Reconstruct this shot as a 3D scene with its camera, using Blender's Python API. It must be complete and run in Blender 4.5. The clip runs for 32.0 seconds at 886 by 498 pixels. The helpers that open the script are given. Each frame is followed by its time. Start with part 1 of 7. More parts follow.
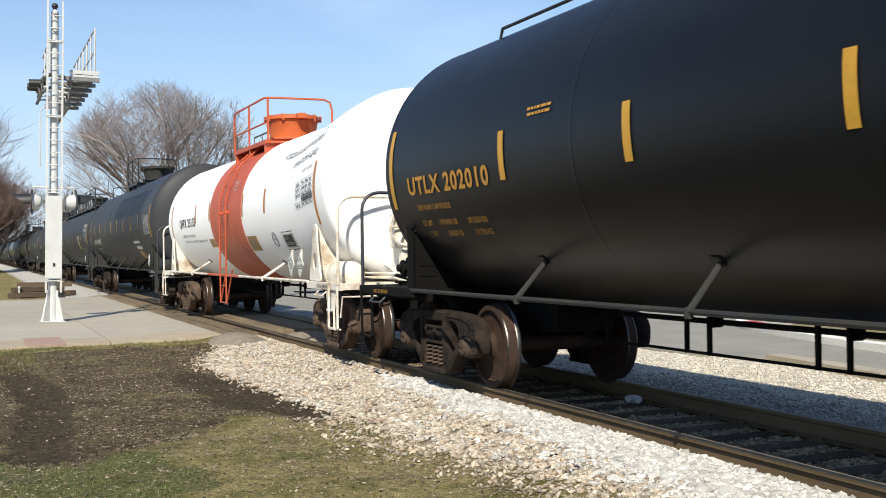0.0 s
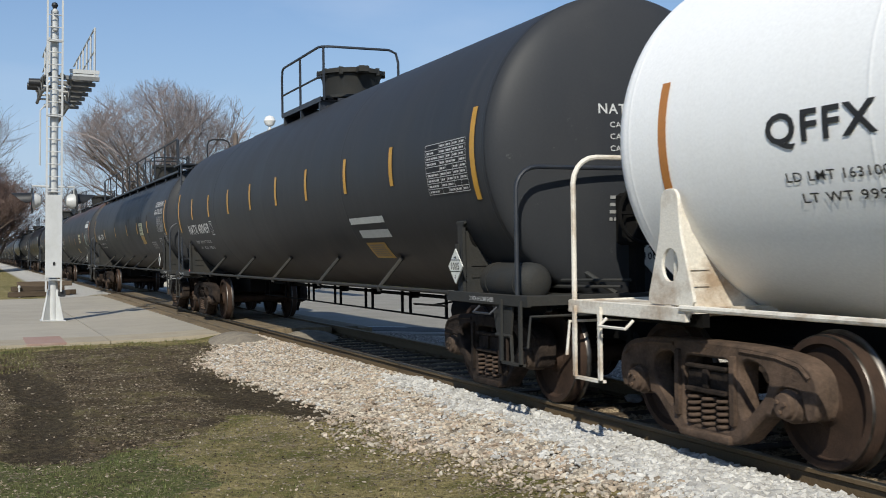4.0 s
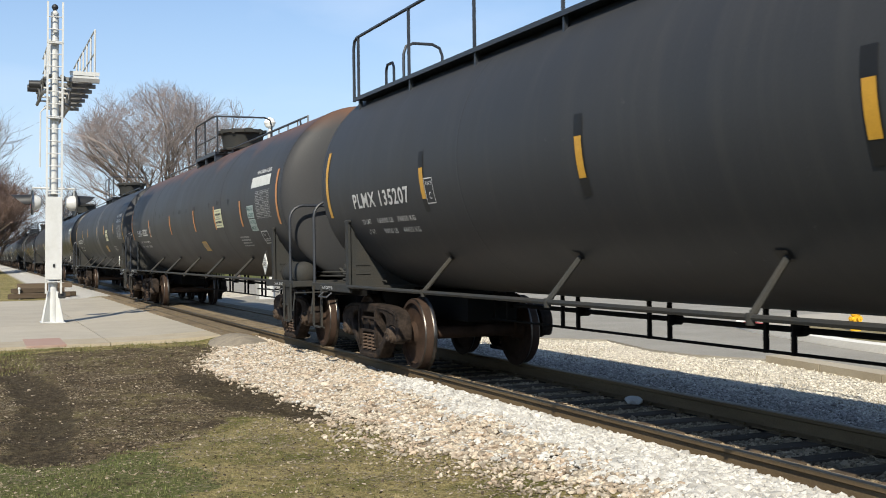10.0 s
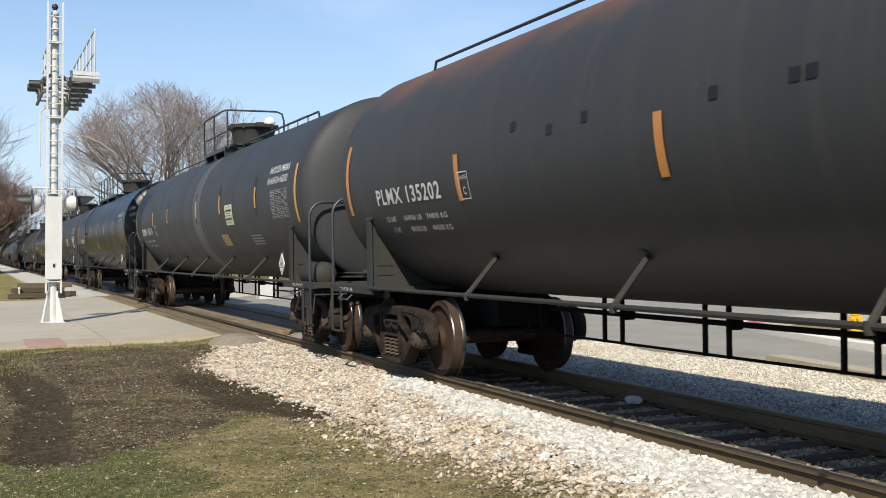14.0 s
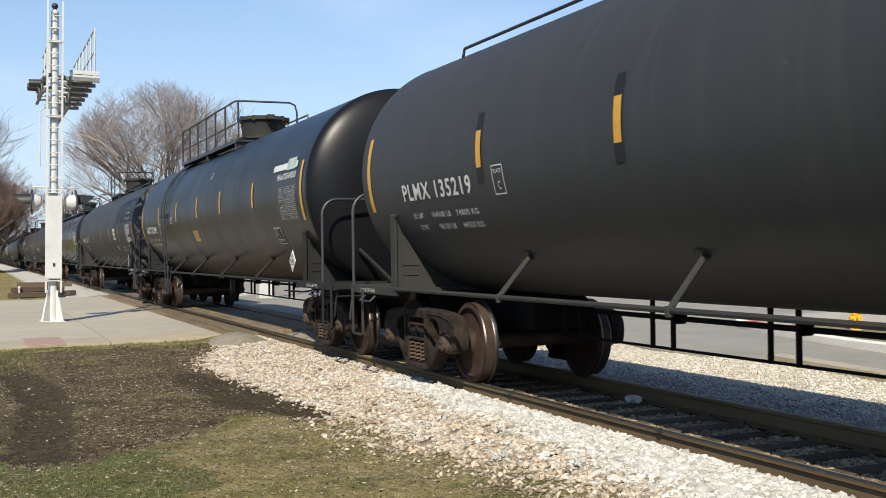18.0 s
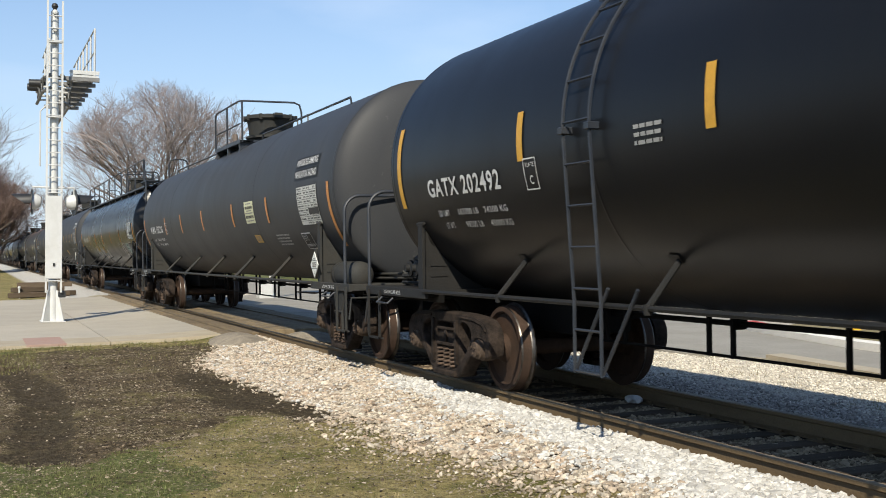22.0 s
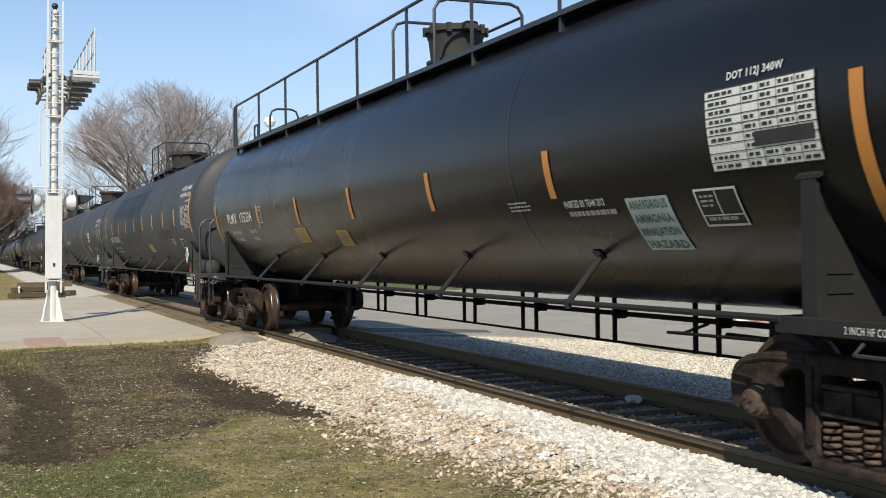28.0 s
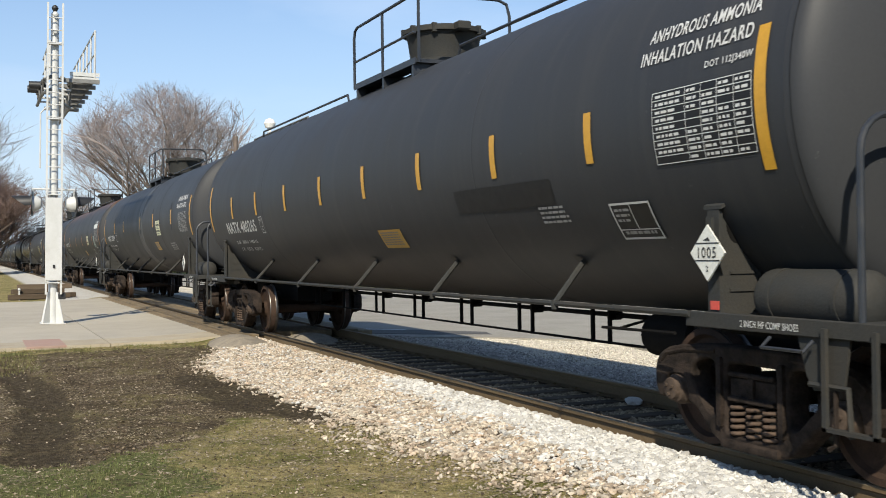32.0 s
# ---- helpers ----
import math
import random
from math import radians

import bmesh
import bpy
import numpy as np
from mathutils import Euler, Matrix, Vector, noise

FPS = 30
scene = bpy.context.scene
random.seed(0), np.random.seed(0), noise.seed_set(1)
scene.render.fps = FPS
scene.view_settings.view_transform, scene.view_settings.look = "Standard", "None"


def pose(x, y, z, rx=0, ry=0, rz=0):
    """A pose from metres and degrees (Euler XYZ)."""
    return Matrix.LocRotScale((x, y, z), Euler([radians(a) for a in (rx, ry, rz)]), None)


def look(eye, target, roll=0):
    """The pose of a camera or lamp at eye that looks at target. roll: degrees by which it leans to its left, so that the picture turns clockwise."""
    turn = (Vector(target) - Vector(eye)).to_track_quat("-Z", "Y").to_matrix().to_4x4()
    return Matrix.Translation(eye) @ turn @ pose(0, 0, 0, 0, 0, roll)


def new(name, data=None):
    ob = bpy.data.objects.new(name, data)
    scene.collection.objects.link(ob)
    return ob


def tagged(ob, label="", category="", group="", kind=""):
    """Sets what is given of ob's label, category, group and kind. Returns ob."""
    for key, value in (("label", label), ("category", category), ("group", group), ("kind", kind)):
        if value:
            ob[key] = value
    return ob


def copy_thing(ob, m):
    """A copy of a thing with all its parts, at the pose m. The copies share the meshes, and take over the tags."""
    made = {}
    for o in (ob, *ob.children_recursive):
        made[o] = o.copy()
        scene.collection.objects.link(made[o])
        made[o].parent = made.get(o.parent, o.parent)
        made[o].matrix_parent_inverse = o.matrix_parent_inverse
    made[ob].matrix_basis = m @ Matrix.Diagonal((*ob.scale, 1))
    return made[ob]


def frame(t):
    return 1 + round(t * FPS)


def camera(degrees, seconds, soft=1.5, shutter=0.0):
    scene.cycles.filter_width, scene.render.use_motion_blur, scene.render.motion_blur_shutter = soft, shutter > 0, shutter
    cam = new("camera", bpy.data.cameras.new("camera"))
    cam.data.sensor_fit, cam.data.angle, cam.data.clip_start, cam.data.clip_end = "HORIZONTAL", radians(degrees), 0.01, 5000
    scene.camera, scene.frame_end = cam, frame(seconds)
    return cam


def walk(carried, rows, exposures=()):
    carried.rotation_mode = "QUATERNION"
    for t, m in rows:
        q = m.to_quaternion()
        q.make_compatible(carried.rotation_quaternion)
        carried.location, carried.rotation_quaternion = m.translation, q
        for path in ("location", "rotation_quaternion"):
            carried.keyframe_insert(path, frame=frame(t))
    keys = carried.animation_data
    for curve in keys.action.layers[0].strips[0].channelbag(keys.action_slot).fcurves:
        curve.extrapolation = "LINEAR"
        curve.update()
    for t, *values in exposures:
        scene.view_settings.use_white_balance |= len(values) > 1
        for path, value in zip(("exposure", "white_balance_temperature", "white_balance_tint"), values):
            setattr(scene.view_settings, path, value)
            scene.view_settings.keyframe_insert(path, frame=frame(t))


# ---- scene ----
# ---- camera: on a stand beside the track, nodding a little ----
cam = camera(43.5, 32.0, soft=0.95, shutter=0.1)
EYE = Vector((0.0, -6.005, 1.517))
TURN, TILT, ROLL = radians(22.845), 0.056, -0.822
# seconds and the nod in thousandths of a radian
NOD = ((0, 0), (1.5, 0), (2, -.76), (5.5, -.76), (5.8, .6), (6, 2.4), (6.5, .2), (7, 1.6), (7.5, .8), (8, .8), (8.5, 0),
       (9.5, 0), (10, .9), (12.5, .7), (13, 0), (13.5, .8), (14, .7), (14.5, 0), (29.5, 0), (30, 2.4), (30.5, 1.7),
       (31, .8), (31.5, 1.7), (32, 1.7))


def aim(nod):
    up = math.tan(radians(TILT) + nod / 1000)
    return look(EYE, EYE + Vector((-math.cos(TURN), math.sin(TURN), up)), ROLL)


EXPOSURES = ((0, 0.38, 6350, 10), (0.7, 0.24, 6150, 10), (1.3, -0.04, 6000, 10), (2.0, -0.24, 5950, 10), (2.6, -0.41, 6050, 10), (3.5, -0.36, 6150, 10),
             (4.5, 0.24, 6050, 10), (5.5, 0.39, 6150, 10), (7, 0.39, 6200, 10), (9, 0.39, 6450, 10), (32, 0.39, 6500, 10))
walk(cam, [(t, aim(n)) for t, n in NOD], EXPOSURES)

# ---- sky and sun ----
SUN_ELEV, SUN_AZ = radians(38.8), radians(120.7)
world = bpy.data.worlds.new("sky")
scene.world = world
world.use_nodes = True
wn, wl = world.node_tree.nodes, world.node_tree.links
sky = wn.new("ShaderNodeTexSky")
sky.sky_type, sky.sun_disc = "NISHITA", False
sky.sun_elevation, sky.sun_rotation = SUN_ELEV, SUN_AZ
sky.air_density, sky.dust_density, sky.ozone_density = 1.0, 0.2, 4.0
wtc = wn.new("ShaderNodeTexCoord")
wmap = wn.new("ShaderNodeMapping")
wmap.inputs["Scale"].default_value = (1.0, 1.0, 3.2)
wno = wn.new("ShaderNodeTexNoise")
wno.inputs["Scale"].default_value, wno.inputs["Detail"].default_value = 2.6, 6
wra = wn.new("ShaderNodeMapRange")
wra.inputs["From Min"].default_value, wra.inputs["From Max"].default_value = 0.52, 0.9
wra.inputs["To Max"].default_value = 0.4
wmx = wn.new("ShaderNodeMix")
wmx.data_type = "RGBA"
wmx.inputs["B"].default_value = (9.0, 9.3, 9.8, 1)
wl.new(wtc.outputs["Generated"], wmap.inputs["Vector"])
wl.new(wmap.outputs[0], wno.inputs["Vector"])
wl.new(wno.outputs["Fac"], wra.inputs["Value"])
wl.new(wra.outputs[0], wmx.inputs["Factor"])
wl.new(sky.outputs[0], wmx.inputs["A"])
# thin blue haze towards the horizon
wsp = wn.new("ShaderNodeSeparateXYZ")
whz = wn.new("ShaderNodeMapRange")
whz.inputs["From Min"].default_value, whz.inputs["From Max"].default_value = 0.0, 0.3
whz.inputs["To Min"].default_value, whz.inputs["To Max"].default_value = 0.8, 0.0
wmh = wn.new("ShaderNodeMix")
wmh.data_type = "RGBA"
wmh.inputs["B"].default_value = (3.9, 4.85, 6.2, 1)
wl.new(wtc.outputs["Generated"], wsp.inputs[0])
wl.new(wsp.outputs["Z"], whz.inputs["Value"])
wl.new(whz.outputs[0], wmh.inputs["Factor"])
wl.new(wmx.outputs["Result"], wmh.inputs["A"])
wl.new(wmh.outputs["Result"], wn["Background"].inputs["Color"])
wn["Background"].inputs["Strength"].default_value = 0.108
sun = new("sun", bpy.data.lights.new("sun", "SUN"))
sun.data.energy, sun.data.angle, sun.data.color = 5.0, radians(0.55), (1.0, 0.92, 0.76)
SUNWARD = Vector((math.sin(SUN_AZ) * math.cos(SUN_ELEV), math.cos(SUN_AZ) * math.cos(SUN_ELEV), math.sin(SUN_ELEV)))
sun.matrix_world = look(SUNWARD * 60, (0, 0, 0))


# ---- geometry helpers ----
class Geo:
    def __init__(self):
        self.v, self.f, self.m = [], [], []

    def add(self, verts, faces, m=0):
        k = len(self.v)
        self.v += [tuple(p) for p in verts]
        self.f += [tuple(i + k for i in f) for f in faces]
        self.m += [m] * len(faces)
        return self

    def box(self, x0, x1, y0, y1, z0, z1, m=0, c=0.0):
        """A box with its upper and lower edges chamfered by c."""
        if not c:
            v = [(x, y, z) for z in (z0, z1) for x, y in ((x0, y0), (x1, y0), (x1, y1), (x0, y1))]
            return self.add(v, [(3, 2, 1, 0), (4, 5, 6, 7), (0, 1, 5, 4), (1, 2, 6, 5), (2, 3, 7, 6), (3, 0, 4, 7)], m)
        v = []
        for z, k in ((z0, c), (z0 + c, 0), (z1 - c, 0), (z1, c)):
            v += [(x0 + k, y0 + k, z), (x1 - k, y0 + k, z), (x1 - k, y1 - k, z), (x0 + k, y1 - k, z)]
        f = [(3, 2, 1, 0), (12, 13, 14, 15)]
        for r in range(3):
            for i in range(4):
                j = (i + 1) % 4
                f.append((r * 4 + i, r * 4 + j, r * 4 + 4 + j, r * 4 + 4 + i))
        return self.add(v, f, m)

    def tube(self, pts, r, n=8, m=0, closed=False, r2=None):
        pts = [Vector(p) for p in pts]
        k = len(pts)
        v, f, side = [], [], None
        for i, p in enumerate(pts):
            a = pts[(i - 1) % k] if closed or i else p
            b = pts[(i + 1) % k] if closed or i < k - 1 else p
            d = (b - a).normalized()
            if side is None:
                side = d.cross((0, 0, 1)) if abs(d.z) < 0.9 else d.cross((1, 0, 0))
            side = (side - d * side.dot(d)).normalized()
            up = d.cross(side)
            rr = r if r2 is None else r + (r2 - r) * i / (k - 1)
            v += [p + (side * math.cos(q) + up * math.sin(q)) * rr for q in [2 * math.pi * j / n for j in range(n)]]
        for i in range(k if closed else k - 1):
            for j in range(n):
                a, b = i * n, ((i + 1) % k) * n
                f.append((a + j, a + (j + 1) % n, b + (j + 1) % n, b + j))
        if not closed:
            f += [tuple(range(n))[::-1], tuple((k - 1) * n + j for j in range(n))]
        return self.add(v, f, m)

    def lathe(self, o, axis, prof, n=24, mats=None, m=0):
        """Turn the profile (along the axis, radius) round an axis through o."""
        o = Vector(o)
        a = Vector({"x": (1, 0, 0), "y": (0, 1, 0), "z": (0, 0, 1)}[axis])
        s = Vector({"x": (0, 1, 0), "y": (0, 0, 1), "z": (1, 0, 0)}[axis])
        t = a.cross(s)
        v, f, fm = [], [], []
        for d, r in prof:
            v += [o + a * d + (s * math.cos(q) + t * math.sin(q)) * max(r, 1e-4) for q in [2 * math.pi * j / n for j in range(n)]]
        for i in range(len(prof) - 1):
            for j in range(n):
                f.append((i * n + j, i * n + (j + 1) % n, (i + 1) * n + (j + 1) % n, (i + 1) * n + j))
                fm.append(mats[i] if mats else m)
        k = len(self.v)
        self.v += [tuple(p) for p in v]
        self.f += [tuple(i + k for i in q) for q in f]
        self.m += fm
        if prof[0][1] > 2e-4:
            self.f.append(tuple(k + j for j in range(n))[::-1])
            self.m.append(mats[0] if mats else m)
        if prof[-1][1] > 2e-4:
            self.f.append(tuple(k + (len(prof) - 1) * n + j for j in range(n)))
            self.m.append(mats[-1] if mats else m)
        return self

    def prism(self, poly, plane, a, b, m=0):
        """Extrude a polygon in the plane xz, yz or xy from a to b along the third axis."""
        put = {"xz": lambda p, q, d: (p, d, q), "yz": lambda p, q, d: (d, p, q), "xy": lambda p, q, d: (p, q, d)}[plane]
        n = len(poly)
        v = [put(p, q, a) for p, q in poly] + [put(p, q, b) for p, q in poly]
        f = [tuple(range(n))[::-1], tuple(range(n, 2 * n))] + [(i, (i + 1) % n, n + (i + 1) % n, n + i) for i in range(n)]
        return self.add(v, f, m)

    def mirror_y(self):
        k = len(self.v)
        self.v += [(x, -y, z) for x, y, z in self.v]
        self.f += [tuple(i + k for i in q)[::-1] for q in self.f]
        self.m += self.m
        return self

    def mesh(self, name, mats, smooth=True, angle=32):
        me = bpy.data.meshes.new(name)
        me.from_pydata(self.v, [], self.f)
        for mt in mats if isinstance(mats, (list, tuple)) else [mats]:
            me.materials.append(mt)
        if any(self.m):
            me.polygons.foreach_set("material_index", self.m)
        bm = bmesh.new()
        bm.from_mesh(me)
        bmesh.ops.recalc_face_normals(bm, faces=bm.faces)
        bm.to_mesh(me)
        bm.free()
        if smooth:
            me.polygons.foreach_set("use_smooth", [True] * len(me.polygons))
            me.set_sharp_from_angle(angle=radians(angle))
        me.update()
        return me


def part(name, geo, mats, parent=None, label="", m=None, smooth=True):
    """Link a Geo or a mesh as one object, under parent."""
    me = geo.mesh(name, mats, smooth) if isinstance(geo, Geo) else geo
    ob = new(name, me)
    if parent is not None:
        ob.parent = parent
    if m is not None:
        ob.matrix_basis = m
    if label:
        tagged(ob, label)
    return ob


# ---- materials ----
def nodes_of(mt):
    return mt.node_tree.nodes, mt.node_tree.links


def paint(name, base, rough=0.5, metal=0.0, other=None, scale=3.0, amount=0.5, grain=60.0, bump=0.15, stretch=(1, 1, 1),
          coat=0.0, spread=0.12, island=0.0, objrand=0.0, lo=0.4, hi=0.7, spec=0.5):
    """A surface of one colour, mottled towards a second at a large scale, with fine grain in colour, gloss and relief."""
    mt = bpy.data.materials.new(name)
    mt.use_nodes = True
    n, l = nodes_of(mt)
    b = n["Principled BSDF"]
    tc, mp = n.new("ShaderNodeTexCoord"), n.new("ShaderNodeMapping")
    mp.inputs["Scale"].default_value = stretch
    l.new(tc.outputs["Object"], mp.inputs["Vector"])
    big, fine = n.new("ShaderNodeTexNoise"), n.new("ShaderNodeTexNoise")
    big.inputs["Scale"].default_value, big.inputs["Detail"].default_value, big.inputs["Roughness"].default_value = scale, 7, 0.62
    fine.inputs["Scale"].default_value, fine.inputs["Detail"].default_value = grain, 4
    l.new(mp.outputs[0], big.inputs["Vector"])
    l.new(tc.outputs["Object"], fine.inputs["Vector"])
    ramp = n.new("ShaderNodeMapRange")
    ramp.inputs["From Min"].default_value, ramp.inputs["From Max"].default_value = lo, hi
    ramp.inputs["To Max"].default_value = amount
    l.new(big.outputs["Fac"], ramp.inputs["Value"])
    mix = n.new("ShaderNodeMix")
    mix.data_type = "RGBA"
    mix.inputs["A"].default_value = (*base, 1)
    mix.inputs["B"].default_value = (*(other or [c * 0.6 for c in base]), 1)
    l.new(ramp.outputs[0], mix.inputs["Factor"])
    hsv = n.new("ShaderNodeHueSaturation")
    l.new(mix.outputs["Result"], hsv.inputs["Color"])
    val = n.new("ShaderNodeMapRange")
    val.inputs["To Min"].default_value, val.inputs["To Max"].default_value = 1 - spread * 2, 1 + spread * 2
    l.new(fine.outputs["Fac"], val.inputs["Value"])
    last = val.outputs[0]
    for source, k in (("island", island), ("object", objrand)):
        if k:
            gi = n.new("ShaderNodeNewGeometry") if source == "island" else n.new("ShaderNodeObjectInfo")
            rr = n.new("ShaderNodeMapRange")
            rr.inputs["To Min"].default_value, rr.inputs["To Max"].default_value = 1 - k, 1 + k
            l.new(gi.outputs["Random Per Island" if source == "island" else "Random"], rr.inputs["Value"])
            mm = n.new("ShaderNodeMath")
            mm.operation = "MULTIPLY"
            l.new(last, mm.inputs[0])
            l.new(rr.outputs[0], mm.inputs[1])
            last = mm.outputs[0]
    l.new(last, hsv.inputs["Value"])
    l.new(hsv.outputs[0], b.inputs["Base Color"])
    rg = n.new("ShaderNodeMapRange")
    rg.inputs["To Min"].default_value, rg.inputs["To Max"].default_value = max(rough - 0.12, 0.03), min(rough + 0.14, 1)
    l.new(big.outputs["Fac"], rg.inputs["Value"])
    l.new(rg.outputs[0], b.inputs["Roughness"])
    b.inputs["Metallic"].default_value = metal
    b.inputs["Specular IOR Level"].default_value = spec
    b.inputs["Coat Weight"].default_value, b.inputs["Coat Roughness"].default_value = coat, 0.12
    bp = n.new("ShaderNodeBump")
    bp.inputs["Strength"].default_value, bp.inputs["Distance"].default_value = bump, 0.01
    l.new(fine.outputs["Fac"], bp.inputs["Height"])
    l.new(bp.outputs[0], b.inputs["Normal"])
    return mt


def tank_paint(name, base, rough, dust=(0.1, 0.09, 0.075), streak=0.25, coat=0.0, rust=0.0, spec=0.5):
    """Painted plate of a tank: run-down streaks, blotches of dust, a faint waviness and, if asked, rust spread along the top."""
    mt = paint(name, base, rough, 0, dust, 0.7, streak, 45, 0.04, (1, 1, 0.35), coat, 0.05, lo=0.42, hi=0.75)
    n, l = nodes_of(mt)
    b = n["Principled BSDF"]
    b.inputs["Specular IOR Level"].default_value = spec
    tc = n.new("ShaderNodeTexCoord")
    mp = n.new("ShaderNodeMapping")
    mp.inputs["Scale"].default_value = (7, 1.2, 0.5)
    l.new(tc.outputs["Object"], mp.inputs["Vector"])
    st = n.new("ShaderNodeTexNoise")
    st.inputs["Scale"].default_value, st.inputs["Detail"].default_value = 1.0, 5
    l.new(mp.outputs[0], st.inputs["Vector"])
    fac = n.new("ShaderNodeMapRange")
    fac.inputs["From Min"].default_value, fac.inputs["From Max"].default_value = 0.5, 0.8
    fac.inputs["To Max"].default_value = streak
    l.new(st.outputs["Fac"], fac.inputs["Value"])
    mix = n.new("ShaderNodeMix")
    mix.data_type = "RGBA"
    mix.inputs["B"].default_value = (*[c * 1.1 for c in dust], 1)
    l.new(b.inputs["Base Color"].links[0].from_socket, mix.inputs["A"])
    l.new(fac.outputs[0], mix.inputs["Factor"])
    out = mix.outputs["Result"]
    sc = n.new("ShaderNodeTexNoise")
    sc.inputs["Scale"].default_value, sc.inputs["Detail"].default_value, sc.inputs["Roughness"].default_value = 9, 6, 0.7
    l.new(tc.outputs["Object"], sc.inputs["Vector"])
    sf = n.new("ShaderNodeMapRange")
    sf.inputs["From Min"].default_value, sf.inputs["From Max"].default_value = 0.66, 0.72
    sf.inputs["To Max"].default_value = streak * 1.6
    l.new(sc.outputs["Fac"], sf.inputs["Value"])
    m3 = n.new("ShaderNodeMix")
    m3.data_type = "RGBA"
    m3.inputs["B"].default_value = (*[min(c * 1.7, .9) for c in dust], 1)
    l.new(out, m3.inputs["A"])
    l.new(sf.outputs[0], m3.inputs["Factor"])
    out = m3.outputs["Result"]
    if rust:
        sx = n.new("ShaderNodeSeparateXYZ")
        l.new(tc.outputs["Object"], sx.inputs[0])
        no = n.new("ShaderNodeTexNoise")
        no.inputs["Scale"].default_value, no.inputs["Detail"].default_value = 0.55, 7
        l.new(tc.outputs["Object"], no.inputs["Vector"])
        ad = n.new("ShaderNodeMath")
        ad.operation = "MULTIPLY_ADD"
        ad.inputs[1].default_value = 1.6
        l.new(no.outputs["Fac"], ad.inputs[0])
        l.new(sx.outputs["Z"], ad.inputs[2])
        rf = n.new("ShaderNodeMapRange")
        rf.inputs["From Min"].default_value, rf.inputs["From Max"].default_value = 4.2, 4.75
        rf.inputs["To Max"].default_value = rust
        l.new(ad.outputs[0], rf.inputs["Value"])
        m2 = n.new("ShaderNodeMix")
        m2.data_type = "RGBA"
        m2.inputs["B"].default_value = (0.16, 0.075, 0.04, 1)
        l.new(out, m2.inputs["A"])
        l.new(rf.outputs[0], m2.inputs["Factor"])
        out = m2.outputs["Result"]
    l.new(out, b.inputs["Base Color"])
    return mt


GREY_TANK = tank_paint("weathered_grey_black_paint", (0.034, 0.0362, 0.0405), 0.5, (0.052, 0.0515, 0.051), 0.42, spec=0.17)
RUST_TANK = tank_paint("grey_black_paint_with_rust", (0.037, 0.0385, 0.0415), 0.5, (0.056, 0.053, 0.05), 0.42, rust=0.8, spec=0.17)
SATIN_TANK = tank_paint("satin_black_paint", (0.0068, 0.0074, 0.0092), 0.34, (0.0115, 0.0115, 0.012), 0.2, spec=0.2)
GLOSS_TANK = tank_paint("new_black_paint", (0.0075, 0.008, 0.0098), 0.27, (0.0105, 0.0105, 0.0105), 0.15, spec=0.31)
WHITE_TANK = tank_paint("white_tank_paint", (0.93, 0.93, 0.92), 0.4, (0.78, 0.75, 0.7), 0.13)
ORANGE = paint("orange_red_paint", (0.46, 0.09, 0.033), 0.5, 0, (0.34, 0.065, 0.03), 1.5, 0.5, 70, 0.1)
BONNET_ORANGE = paint("orange_dome_paint", (0.52, 0.12, 0.03), 0.45, 0, (0.3, 0.07, 0.03), 4, 0.5, 70, 0.1)
FRAME_GREY = paint("dusty_grey_black_frame_paint", (0.0306, 0.03195, 0.0315), 0.7, 0, (0.0495, 0.0423, 0.0324), 2.2, 0.6, 50, 0.3, spec=0.2)
FRAME_BLACK = paint("dirty_black_frame_paint", (0.015, 0.0155, 0.016), 0.65, 0, (0.028, 0.025, 0.022), 2.2, 0.5, 50, 0.3, spec=0.2)
FRAME_CREAM = paint("dirty_cream_frame_paint", (0.7, 0.66, 0.58), 0.5, 0, (0.3, 0.2, 0.115), 2.6, 0.85, 50, 0.3, lo=0.46, hi=0.66)
RAIL_PAINT = paint("black_handrail_paint", (0.018, 0.022, 0.03), 0.45, 0, (0.05, 0.05, 0.05), 5, 0.4, 60, 0.1)
# rust broken by near-black blotches that put sun-and-shade contrast into the colour
CAST = paint("shade_mottled_rusty_cast_steel", (0.034, 0.025, 0.02), 0.9, 0, (0.007, 0.006, 0.0053), 6.5, 1.0, 40, 0.9, spread=0.2, spec=0.15)
CAST_TAN = paint("pale_rusty_cast_steel", (0.11, 0.075, 0.054), 0.85, 0, (0.03, 0.023, 0.018), 4.5, 0.8, 40, 0.6, spread=0.2, spec=0.15)
CAST_CAP = paint("dusty_bearing_cap", (0.075, 0.055, 0.042), 0.85, 0, (0.03, 0.023, 0.018), 7, 0.8, 40, 0.6, spread=0.2, spec=0.15)
WHEEL_FACE = paint("rust_wheel_plate", (0.05, 0.031, 0.022), 0.8, 0, (0.022, 0.016, 0.013), 5, 0.8, 60, 0.35, spec=0.15)
TREAD = paint("polished_tread_steel", (0.075, 0.068, 0.062), 0.38, 1.0, (0.26, 0.24, 0.22), 8, 0.5, 90, 0.05)
# dirty underframe black, darkened further to hold the shade under the cars
GRIME_SHADE = paint("underside_grime_and_shade_black", (0.0045, 0.0043, 0.0041), 0.95, 0, (0.01, 0.0088, 0.0076), 3, 0.5, 40, 0.4, spec=0.15)
LETTER = paint("white_stencil_paint", (0.576, 0.576, 0.56), 0.6, 0, (0.32, 0.32, 0.304), 9, 0.35, 80, 0.02)
LETTER_Y = paint("yellow_stencil_paint", (0.496, 0.24, 0.028), 0.6, 0, (0.336, 0.176, 0.032), 9, 0.4, 80, 0.02)
